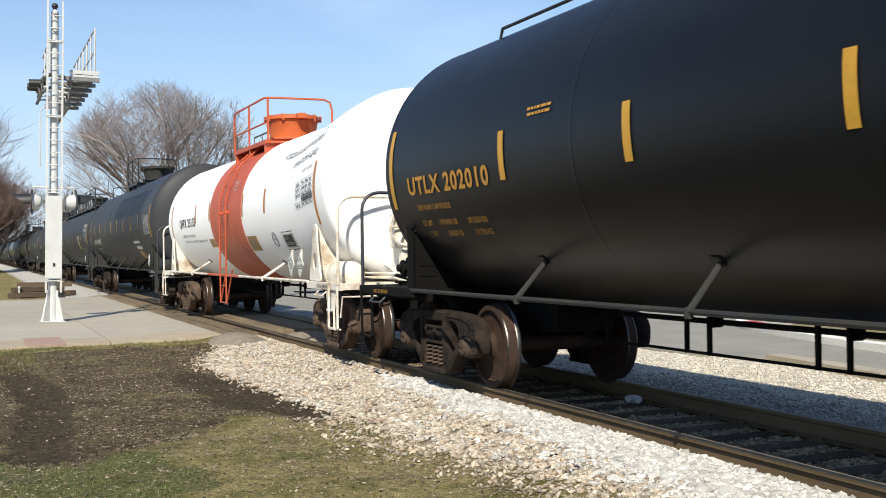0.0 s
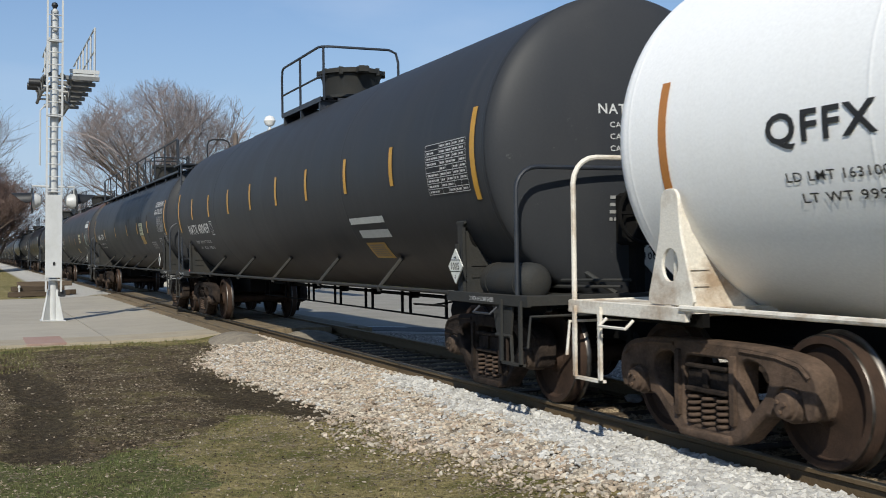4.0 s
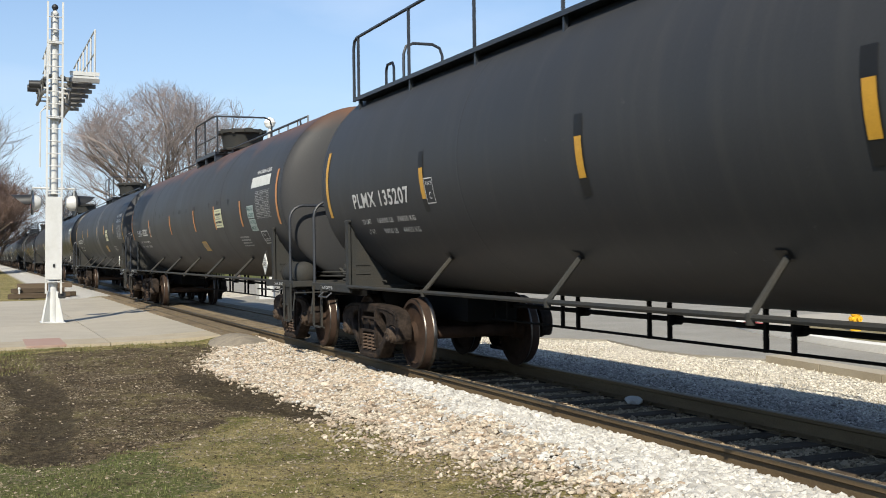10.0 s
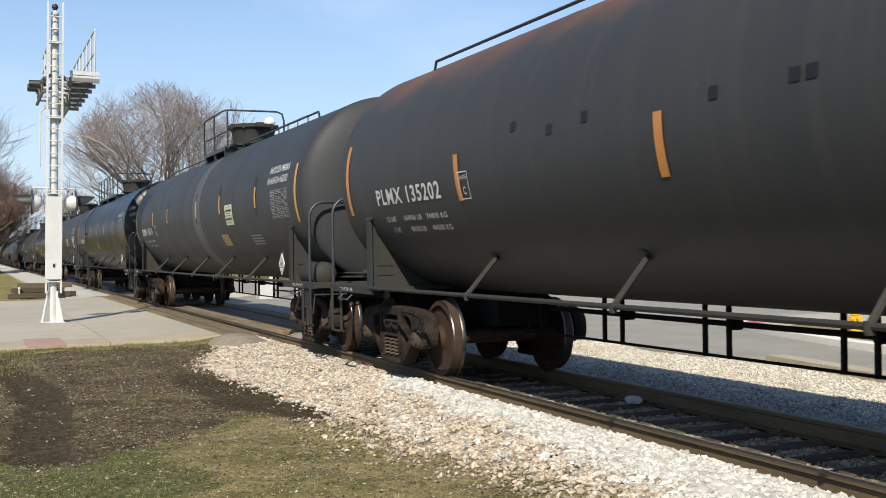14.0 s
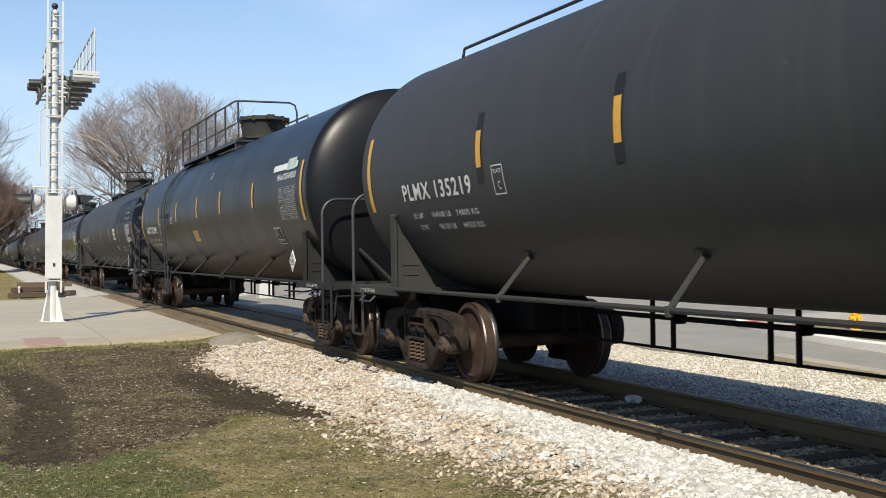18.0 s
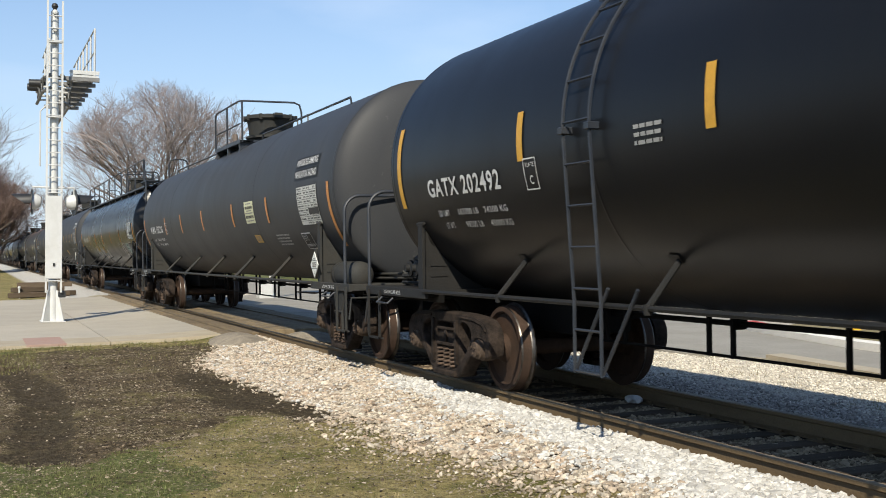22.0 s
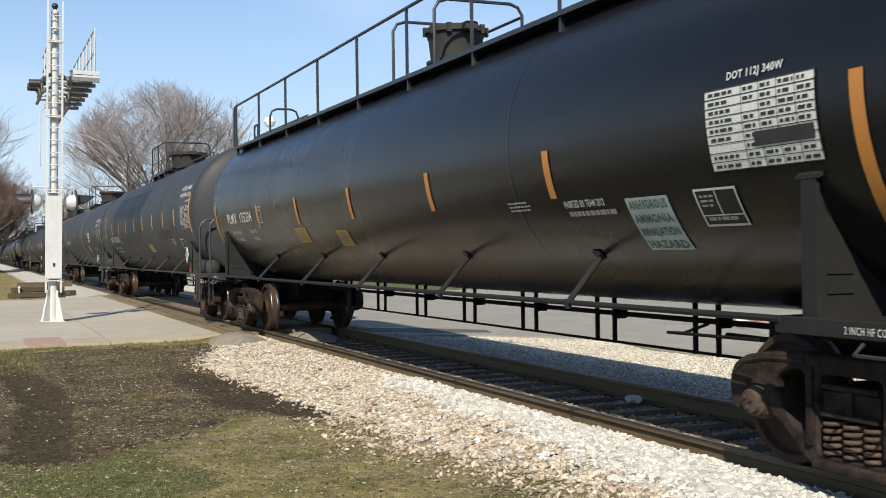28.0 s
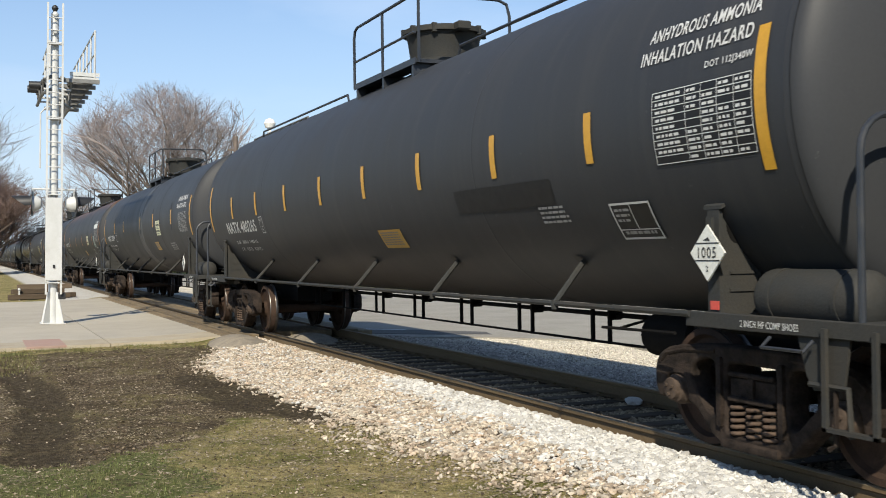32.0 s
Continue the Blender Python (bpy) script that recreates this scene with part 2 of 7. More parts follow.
LETTER_K = paint("black_stencil_paint", (0.02, 0.02, 0.02), 0.6, 0, (0.05, 0.05, 0.05), 9, 0.4, 80, 0.02)
PRINT_W = paint("faded_white_print", (0.32, 0.32, 0.312), 0.6, 0, (0.16, 0.16, 0.152), 9, 0.5, 80, 0.02)
PRINT_K = paint("faded_black_print", (0.14, 0.14, 0.14), 0.6, 0, (0.3, 0.3, 0.3), 9, 0.5, 80, 0.02)
TAPE_Y = paint("yellow_reflective_tape", (0.544, 0.288, 0.024), 0.45, 0, (0.4, 0.216, 0.024), 12, 0.5, 120, 0.04)
TAPE_O = paint("faded_orange_tape", (0.48, 0.192, 0.04), 0.5, 0, (0.36, 0.16, 0.048), 12, 0.5, 120, 0.04)
LABEL_W = paint("white_decal", (0.592, 0.6, 0.56), 0.5, 0, (0.48, 0.48, 0.44), 8, 0.4, 60, 0.02)
LABEL_L = paint("pale_yellow_decal", (0.576, 0.576, 0.368), 0.5, 0, (0.48, 0.48, 0.336), 8, 0.4, 60, 0.02)
LABEL_Y = paint("amber_decal", (0.48, 0.272, 0.032), 0.5, 0, (0.32, 0.192, 0.04), 8, 0.4, 60, 0.02)
LETTER_T = paint("dark_teal_print", (0.05, 0.11, 0.1), 0.6, 0, (0.09, 0.16, 0.15), 9, 0.4, 80, 0.02)
LABEL_G = paint("green_grey_decal", (0.4, 0.472, 0.448), 0.55, 0, (0.16, 0.216, 0.2), 8, 0.5, 60, 0.02)
PATCH_K = paint("black_overpaint", (0.004, 0.004, 0.0045), 0.6, 0, (0.009, 0.009, 0.009), 8, 0.4, 60, 0.02)
PATCH_GREY = paint("lighter_grey_overpaint", (0.065, 0.066, 0.066), 0.55, 0, (0.05, 0.05, 0.05), 2, 0.4, 60, 0.02)
RED_TAG = paint("red_decal", (0.5, 0.07, 0.05), 0.5, 0, (0.35, 0.06, 0.05), 8, 0.4, 60, 0.02)
MAST_WHITE = paint("silver_white_mast_paint", (0.528, 0.536, 0.528), 0.45, 0.1, (0.4, 0.4, 0.376), 3, 0.5, 60, 0.08)
# galvanised grating; also the grey that paints shade onto the signal arms
DECK_SHADE_GREY = paint("grating_and_shaded_arm_grey", (0.2, 0.2, 0.195), 0.6, 0.4, (0.12, 0.12, 0.115), 4, 0.6, 60, 0.3)
BLACK_HOOD = paint("black_signal_hood", (0.014, 0.015, 0.017), 0.5, 0, (0.03, 0.03, 0.03), 6, 0.4, 60, 0.1)
RAIL_STEEL = paint("brown_rail_side", (0.152, 0.108, 0.06), 0.75, 0, (0.08, 0.0576, 0.036), 3, 0.7, 50, 0.4, (0.15, 1, 1), spec=0.15)
RAIL_TOP = paint("worn_rail_head", (0.19, 0.15, 0.098), 0.62, 0.0, (0.12, 0.09, 0.06), 6, 0.6, 60, 0.08, (0.1, 1, 1), spec=0.3)
TIE_WOOD = paint("dark_creosoted_wood", (0.07, 0.052, 0.037), 0.9, 0, (0.125, 0.098, 0.07), 6, 0.6, 40, 0.6, (1.5, 0.2, 1), objrand=0.3, spec=0.1)
PLANK = paint("weathered_crossing_timber", (0.185, 0.138, 0.078), 0.82, 0, (0.085, 0.064, 0.043), 4, 0.7, 40, 0.5, (0.3, 2, 1), objrand=0.2)
CONCRETE = paint("pale_concrete", (0.368, 0.332, 0.268), 0.8, 0, (0.304, 0.28, 0.236), 0.9, 0.7, 50, 0.25, objrand=0.06)
ASPHALT = paint("old_pale_asphalt", (0.264, 0.248, 0.212), 0.85, 0, (0.192, 0.18, 0.152), 0.8, 0.7, 80, 0.4, spread=0.22)
ASPHALT_DARK = paint("dark_asphalt_patch", (0.06, 0.0584, 0.056), 0.85, 0, (0.096, 0.092, 0.088), 1.5, 0.6, 80, 0.4, spread=0.22)
APRON = paint("worn_beige_asphalt", (0.248, 0.212, 0.16), 0.9, 0, (0.128, 0.112, 0.092), 4, 0.8, 60, 0.9, spread=0.3)
RED_PAD = paint("faded_red_tactile_concrete", (0.32, 0.2, 0.16), 0.8, 0, (0.32, 0.248, 0.208), 3, 0.7, 60, 0.3)
RED_NEW = paint("red_tactile_plate", (0.4, 0.048, 0.04), 0.7, 0, (0.32, 0.064, 0.056), 3, 0.5, 60, 0.3)
ROADLINE = paint("worn_white_road_paint", (0.48, 0.48, 0.456), 0.7, 0, (0.24, 0.24, 0.232), 5, 0.8, 60, 0.1)
STONE_W = paint("white_limestone_ballast", (0.48, 0.468, 0.44), 0.85, 0, (0.36, 0.344, 0.32), 6, 0.6, 60, 0.4, island=0.3, spec=0.15)
STONE_B = paint("tan_limestone_ballast", (0.41, 0.365, 0.295), 0.85, 0, (0.3, 0.22, 0.155), 7, 1.0, 60, 0.4, island=0.5, spec=0.15)
STONE_D = paint("brown_track_ballast", (0.31, 0.245, 0.165), 0.88, 0, (0.12, 0.092, 0.062), 3, 0.7, 60, 0.4, island=0.5, spec=0.1)
STONE_G = paint("grey_shoulder_ballast", (0.36, 0.33, 0.295), 0.85, 0, (0.21, 0.19, 0.168), 3, 0.6, 60, 0.4, island=0.4, spec=0.1)
CHIP = paint("bark_and_soil_crumbs", (0.092, 0.0704, 0.048), 0.9, 0, (0.044, 0.0328, 0.024), 4, 0.7, 60, 0.4, island=0.6, spec=0.15)
CHIP_PALE = paint("pale_straw_and_stone_bits", (0.32, 0.272, 0.208), 0.85, 0, (0.176, 0.136, 0.088), 4, 0.6, 60, 0.3, island=0.5, spec=0.15)
GRASS_G = paint("green_spring_grass", (0.104, 0.124, 0.044), 0.7, 0, (0.16, 0.14, 0.068), 1.2, 0.6, 20, 0.0, island=0.45, spec=0.15)
GRASS_V = paint("olive_verge_grass", (0.128, 0.132, 0.048), 0.75, 0, (0.176, 0.144, 0.072), 1.3, 0.6, 20, 0.0, island=0.4, spec=0.15)
LEAF = paint("dead_leaf_litter", (0.17, 0.135, 0.095), 0.85, 0, (0.07, 0.053, 0.036), 5, 0.7, 60, 0.2, island=0.6, spec=0.1)
GRASS_D = paint("dry_straw_grass", (0.216, 0.176, 0.096), 0.75, 0, (0.12, 0.108, 0.048), 1.3, 0.7, 20, 0.0, island=0.45, spec=0.15)
STRAW = paint("pale_dead_straw", (0.288, 0.24, 0.16), 0.8, 0, (0.16, 0.128, 0.08), 3, 0.6, 20, 0.0, island=0.5, spec=0.15)
BARK = paint("grey_brown_bark", (0.15, 0.12, 0.1), 0.9, 0, (0.09, 0.07, 0.06), 3, 0.6, 30, 0.5)
TWIG = paint("brown_grey_twigs", (0.176, 0.152, 0.144), 0.9, 0, (0.176, 0.144, 0.128), 0.3, 0.6, 30, 0.0, island=0.2)
TWIG_PALE = paint("pinkish_grey_twigs", (0.245, 0.21, 0.2), 0.9, 0, (0.14, 0.112, 0.102), 0.3, 0.6, 30, 0.0, island=0.3)
TWIG_RED = paint("reddish_brown_twigs", (0.176, 0.12, 0.1), 0.9, 0, (0.176, 0.12, 0.096), 0.3, 0.6, 30, 0.0, island=0.2)
HYDRANT_Y = paint("yellow_hydrant_paint", (0.75, 0.42, 0.02), 0.45, 0, (0.55, 0.3, 0.02), 6, 0.5, 60, 0.1)
GLOBE = paint("white_globe", (0.75, 0.75, 0.72), 0.3, 0, (0.65, 0.65, 0.62), 6, 0.3, 60, 0.02)
KERB_PALE = paint("pale_new_kerb_concrete", (0.7, 0.68, 0.63), 0.85, 0, (0.58, 0.56, 0.5), 1.5, 0.5, 50, 0.3)
KERB = paint("brownish_old_kerb_concrete", (0.36, 0.315, 0.235), 0.85, 0, (0.29, 0.24, 0.17), 1.5, 0.7, 50, 0.3, objrand=0.05)
STONE_F = paint("sunlit_pale_gravel", (0.56, 0.52, 0.445), 0.85, 0, (0.44, 0.4, 0.325), 3, 0.6, 60, 0.4, island=0.35)


# ---- the lot's cover: where soil, grass, straw and gravel lie, in metres ----
def along(table, u):
    """The table's second value at u, between its rows."""
    return float(np.interp(u, [a for a, _ in table], [b for _, b in table]))


def ragged(x, y, s=0.9, a=0.35):
    return a * noise.noise((x * s, y * s, 3)) + a * 0.6 * noise.noise((x * 4, y * 4, 8))


GRAVEL_EDGE = ((-22.2, -1.2), (-20.3, -1.9), (-19.1, -2.33), (-16.8, -2.83), (-14.8, -2.63), (-13.3, -2.58), (-12.06, -2.49), (-11.0, -2.32), (-10.58, -2.27),
               (-9.82, -2.36), (-8.76, -2.26), (-8.08, -2.05), (-7.29, -1.97), (-6.46, -1.87), (-4, -1.8))
SOIL_EDGE = ((-7, -10.4), (-5.83, -10.2), (-5.29, -9.55), (-4.9, -10.0), (-4.5, -10.15), (-4.19, -10.2), (-3.81, -11.1), (-3.57, -11.75), (-3.08, -11.3), (-2.69, -10.95), (-2.3, -10.5))
RUT_MID = ((-18.5, -5.7), (-17.3, -5.46), (-15.8, -5.32), (-14.56, -5.27), (-13.2, -5.3), (-11.66, -5.4), (-10.2, -5.55))


def gravel_at(x, y):
    """Above 0 where the ballast's shoulder covers the lot, by how many metres."""
    d = y - along(GRAVEL_EDGE, x) - ragged(x, y, 1.4, 0.16)
    # a sliver of soil that runs up between two tongues of stones
    if -15.0 < x < -13.2:
        d = min(d, abs(y - (-2.62 + 0.29 * (x + 14.9))) - 0.05 - 0.03 * noise.noise((x * 5, y * 5, 2)))
    return d


def soil_at(x, y):
    return along(SOIL_EDGE, y) - x + ragged(x, y, 1.6, 0.45)


def rut_at(x, y):
    """1 in the middle of the wheel track, 0 outside it."""
    if not -18.8 < x < -9.9:
        return 0.0
    d = abs(y - along(RUT_MID, x)) + 0.10 * noise.noise((x * 1.7, y * 3, 4))
    return min(max((0.46 - d) / 0.3, 0), 1)


def tongue_at(x, y):
    """1 where the dark fresh soil lies, beside the ballast."""
    mid = along(((-17, -3.2), (-14.5, -3.15), (-12.5, -2.95), (-10.6, -2.45)), x)
    half = along(((-17, 0.25), (-14.5, 0.5), (-12.5, 0.55), (-11.3, 0.38), (-10.5, 0.12)), x)
    d = abs(y - mid) + 0.3 * noise.noise((x * 1.1, y * 2.2, 14)) + 0.12 * noise.noise((x * 4, y * 6, 15))
    return min(max((half - d) / 0.4 + 0.35, 0), 1) * min(max((x + 17.5) / 2.0, 0), 1) if x < -10.2 else 0.0


def green_at(x, y):
    near = min(max((-4.25 - y + ragged(x, y, 1.2, 0.5)) / 0.45, 0), 1) * min(max((x + 10.6) / 0.5, 0), 1)
    strip = min(max((-5.0 - y + ragged(x, y, 1.2, 0.5)) / 0.3, 0), 1) * (1 if -21.9 < x < -17.9 + ragged(x, y) else 0)
    return max(near, strip)


def ground_material():
    """Grass, bare soil, straw and fine gravel, by the cover laid on the sheet, with ragged borders."""
    mt = bpy.data.materials.new("lot_ground")
    mt.use_nodes = True
    n, l = nodes_of(mt)
    b = n["Principled BSDF"]
    b.inputs["Roughness"].default_value = 0.95
    b.inputs["Specular IOR Level"].default_value = 0.1
    geo = n.new("ShaderNodeTexCoord")
    sep = n.new("ShaderNodeSeparateXYZ")
    l.new(geo.outputs["Object"], sep.inputs[0])
    cover, wear = n.new("ShaderNodeVertexColor"), n.new("ShaderNodeVertexColor")
    cover.layer_name, wear.layer_name = "cover", "wear"
    cs, ws = n.new("ShaderNodeSeparateColor"), n.new("ShaderNodeSeparateColor")
    l.new(cover.outputs["Color"], cs.inputs[0])
    l.new(wear.outputs["Color"], ws.inputs[0])

    def noise_fac(scale, detail=6, rough=0.6):
        q = n.new("ShaderNodeTexNoise")
        q.inputs["Scale"].default_value, q.inputs["Detail"].default_value, q.inputs["Roughness"].default_value = scale, detail, rough
        l.new(geo.outputs["Object"], q.inputs["Vector"])
        return q.outputs["Fac"]

    def op(kind, a, c, d=None):
        q = n.new("ShaderNodeMath")
        q.operation = kind
        for i, s in enumerate((a, c, d)):
            if s is None:
                continue
            if isinstance(s, (int, float)):
                q.inputs[i].default_value = s
            else:
                l.new(s, q.inputs[i])
        return q.outputs[0]

    def step(s, lo, hi):
        q = n.new("ShaderNodeMapRange")
        q.interpolation_type = "SMOOTHSTEP"
        q.inputs["From Min"].default_value, q.inputs["From Max"].default_value = lo, hi
        l.new(s, q.inputs["Value"])
        return q.outputs[0]

    def blend(a, c, fac):
        q = n.new("ShaderNodeMix")
        q.data_type = "RGBA"
        for name, s in (("A", a), ("B", c)):
            if isinstance(s, tuple):
                q.inputs[name].default_value = (*s, 1)
            else:
                l.new(s, q.inputs[name])
        l.new(fac, q.inputs["Factor"])
        return q.outputs["Result"]

    def edge(w, rough):
        """The weight w, its border broken up by the noise."""
        return step(op("MULTIPLY_ADD", rough, 1.6, op("ADD", w, -0.8)), 0.35, 0.65)

    warp, mid, fine, crumb = noise_fac(0.7), noise_fac(3.5), noise_fac(38, 4), noise_fac(16, 8, 0.72)
    green = blend((0.068, 0.084, 0.0256), (0.16, 0.156, 0.068), step(noise_fac(24, 8, 0.75), 0.4, 0.62))
    green = blend(green, (0.06, 0.0448, 0.0272), step(noise_fac(5.5, 8, 0.75), 0.54, 0.66))
    green = blend(green, (0.216, 0.192, 0.112), step(noise_fac(70, 3, 0.6), 0.62, 0.74))
    dry = blend((0.33, 0.275, 0.13), (0.2, 0.165, 0.07), step(crumb, 0.42, 0.6))
    dry = blend(dry, (0.128, 0.124, 0.04), step(noise_fac(1.3, 7, 0.7), 0.46, 0.62))
    dry = blend(dry, (0.056, 0.04, 0.0272), step(noise_fac(9, 8, 0.75), 0.53, 0.66))
    dry = blend(dry, (0.296, 0.256, 0.176), step(noise_fac(60, 3, 0.6), 0.6, 0.72))
    soil = blend((0.058, 0.0445, 0.027), (0.165, 0.128, 0.077), step(crumb, 0.4, 0.66))
    soil = blend(soil, (0.145, 0.122, 0.058), step(noise_fac(1.1, 8, 0.7), 0.47, 0.64))
    soil = blend(soil, (0.3, 0.255, 0.19), step(noise_fac(75, 3, 0.6), 0.6, 0.72))
    soil = blend(soil, (0.022, 0.0165, 0.0115), step(noise_fac(46, 4, 0.65), 0.56, 0.7))
    soil = blend(soil, (0.045, 0.034, 0.023), op("MULTIPLY", step(noise_fac(2.3, 8, 0.72), 0.5, 0.62), 0.65))
    mud = blend((0.034, 0.0265, 0.0165), (0.095, 0.075, 0.047), step(crumb, 0.4, 0.66))
    soil = blend(soil, mud, op("MULTIPLY", edge(ws.outputs[0], noise_fac(7, 8, 0.75)), 0.85))
    col = blend(dry, green, edge(cs.outputs[1], crumb))
    col = blend(col, soil, edge(cs.outputs[0], crumb))
    stone = blend((0.288, 0.24, 0.184), (0.184, 0.132, 0.092), step(mid, 0.4, 0.65))
    stone = blend(stone, (0.4, 0.376, 0.344), step(fine, 0.5, 0.7))
    stone = blend(stone, (0.048, 0.0368, 0.0272), step(noise_fac(42, 3, 0.6), 0.5, 0.6))
    col = blend(col, stone, edge(cs.outputs[2], crumb))
    x = op("MULTIPLY_ADD", warp, 3.2, op("ADD", sep.outputs["X"], -1.6))
    y = op("MULTIPLY_ADD", mid, 0.9, op("ADD", sep.outputs["Y"], -0.45))
    # bed between the rails: two speckled near-black tones
    dark_bed = blend((0.04, 0.0344, 0.0296), (0.016, 0.0136, 0.012), step(fine, 0.4, 0.6))
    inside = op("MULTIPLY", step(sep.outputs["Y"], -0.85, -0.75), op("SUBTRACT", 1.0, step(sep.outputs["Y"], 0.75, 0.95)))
    col = blend(col, dark_bed, inside)
    shoulder = blend((0.32, 0.308, 0.28), (0.216, 0.208, 0.192), step(fine, 0.4, 0.62))
    col = blend(col, shoulder, step(sep.outputs["Y"], 0.8, 0.95))
    far = blend((0.58, 0.535, 0.445), (0.49, 0.44, 0.36), step(mid, 0.4, 0.65))
    far = blend(far, (0.27, 0.24, 0.125), step(warp, 0.6, 0.68))
    col = blend(col, far, step(y, 2.3, 2.9))
    col = blend(col, blend((0.08, 0.104, 0.028), (0.16, 0.144, 0.072), step(mid, 0.4, 0.65)), step(y, 11.5, 12.5))
    path = blend((0.528, 0.512, 0.48), (0.4, 0.384, 0.352), step(fine, 0.4, 0.65))
    lane = op("MULTIPLY", op("MULTIPLY", step(sep.outputs["Y"], -3.2, -2.7), op("SUBTRACT", 1.0, step(y, 1.2, 1.8))),
              op("SUBTRACT", 1.0, step(x, -47.5, -46.5)))
    col = blend(col, path, lane)
    l.new(col, b.inputs["Base Color"])
    bp = n.new("ShaderNodeBump")
    bp.inputs["Strength"].default_value, bp.inputs["Distance"].default_value = 1.0, 0.035
    l.new(op("ADD", op("MULTIPLY", crumb, 1.1), fine), bp.inputs["Height"])
    l.new(bp.outputs[0], b.inputs["Normal"])
    return mt


# ---- ground: one sheet to the horizon ----
def ground_z(x, y):
    z = -0.225 - 0.085 * min(max((y - 1.4) / 1.4, 0), 1)
    z += 0.025 * min(max((y + 3.0) / 1.6, 0), 1) * (1 if y < 1 else 0)
    if -2.0 < y < -.8:
        z += 0.075 * min((y + 2.0) / 0.5, 1, (-.8 - y) / .02)
    if y < -2.2:
        k = min((-2.2 - y) / 0.8, 1)
        z += k * (0.035 * noise.noise((x * 0.8, y * 0.8, 0)) + 0.02 * noise.noise((x * 3, y * 3, 5)) + 0.012 * noise.noise((x * 8, y * 8, 7)))
        # a wheel rut pressed into the soil, its rim thrown up
        r = rut_at(x, y)
        z += k * (-0.05 * r + 0.05 * r * (1 - r))
    return z


def line(a, b, s):
    return list(np.arange(a, b, s))


gx = [-3000, -1200, -500, -250, -150, -100, -75, -60, -50] + line(-44, -24, 1.0) + line(-24, -5, 0.08) + line(-5, 12, 1.0) + [20, 40, 100, 400, 1500, 3000]
gy = [-3000, -1000, -300, -100, -50, -25, -15] + line(-10, -7, 0.25) + line(-7, -2, 0.08) + [-2, -1.75, -1.5, -1.25, -1.0, -.83, -.795] + line(-.4, 6, 0.4) + line(6, 20, 1.0) + [30, 60, 150, 400, 1200, 3000]
gg = Geo()
gg.v = [(x, y, ground_z(x, y)) for x in gx for y in gy]
ny = len(gy)
gg.f = [(i * ny + j, i * ny + ny + j, i * ny + ny + j + 1, i * ny + j + 1) for i in range(len(gx) - 1) for j in range(ny - 1)]
gg.m = [0] * len(gg.f)
ground_me = gg.mesh("ground", ground_material())
cover = np.zeros((len(gg.v), 4), np.float32)
wear = np.zeros((len(gg.v), 4), np.float32)
for i, (x, y, _) in enumerate(gg.v):
    if y < 0.9:
        cover[i, :3] = (min(max(soil_at(x, y) / 0.3 + 0.5, 0), 1) if -21.3 + ragged(x, y) < x else 0, green_at(x, y), min(max(gravel_at(x, y) / 0.1 + 0.5, 0), 1) if x > -47 else 0)
        wear[i, 0] = max(rut_at(x, y), tongue_at(x, y))
for name, values in (("cover", cover), ("wear", wear)):
    ground_me.color_attributes.new(name, "FLOAT_COLOR", "POINT").data.foreach_set("color", values.ravel())
tagged(part("ground", ground_me, None), "lot of soil, straw and spring grass beside the track", "ground", kind="structure")


# ---- scattered stones, crumbs and blades, each kind one object ----
ICO = [(0, 0, 1)] + [(0.894 * math.cos(a), 0.894 * math.sin(a), 0.447) for a in [math.tau * i / 5 for i in range(5)]] + \
      [(0.894 * math.cos(a), 0.894 * math.sin(a), -0.447) for a in [math.tau * (i + .5) / 5 for i in range(5)]] + [(0, 0, -1)]
ICO_F = [(0, 1 + i, 1 + (i + 1) % 5) for i in range(5)] + [(1 + i, 6 + i, 1 + (i + 1) % 5) for i in range(5)] + \
        [(1 + (i + 1) % 5, 6 + i, 6 + (i + 1) % 5) for i in range(5)] + [(6 + i, 11, 6 + (i + 1) % 5) for i in range(5)]


def raw_mesh(name, verts, faces, mt):
    me = bpy.data.meshes.new(name)
    k = faces.shape[1]
    me.vertices.add(len(verts))
    me.vertices.foreach_set("co", verts.astype(np.float32).ravel())
    me.loops.add(faces.size)
    me.loops.foreach_set("vertex_index", faces.astype(np.int32).ravel())
    me.polygons.add(len(faces))
    me.polygons.foreach_set("loop_start", np.arange(0, faces.size, k, dtype=np.int32))
    me.materials.append(mt)
    me.update(calc_edges=True)
    me.shade_flat()
    me.validate()
    return me


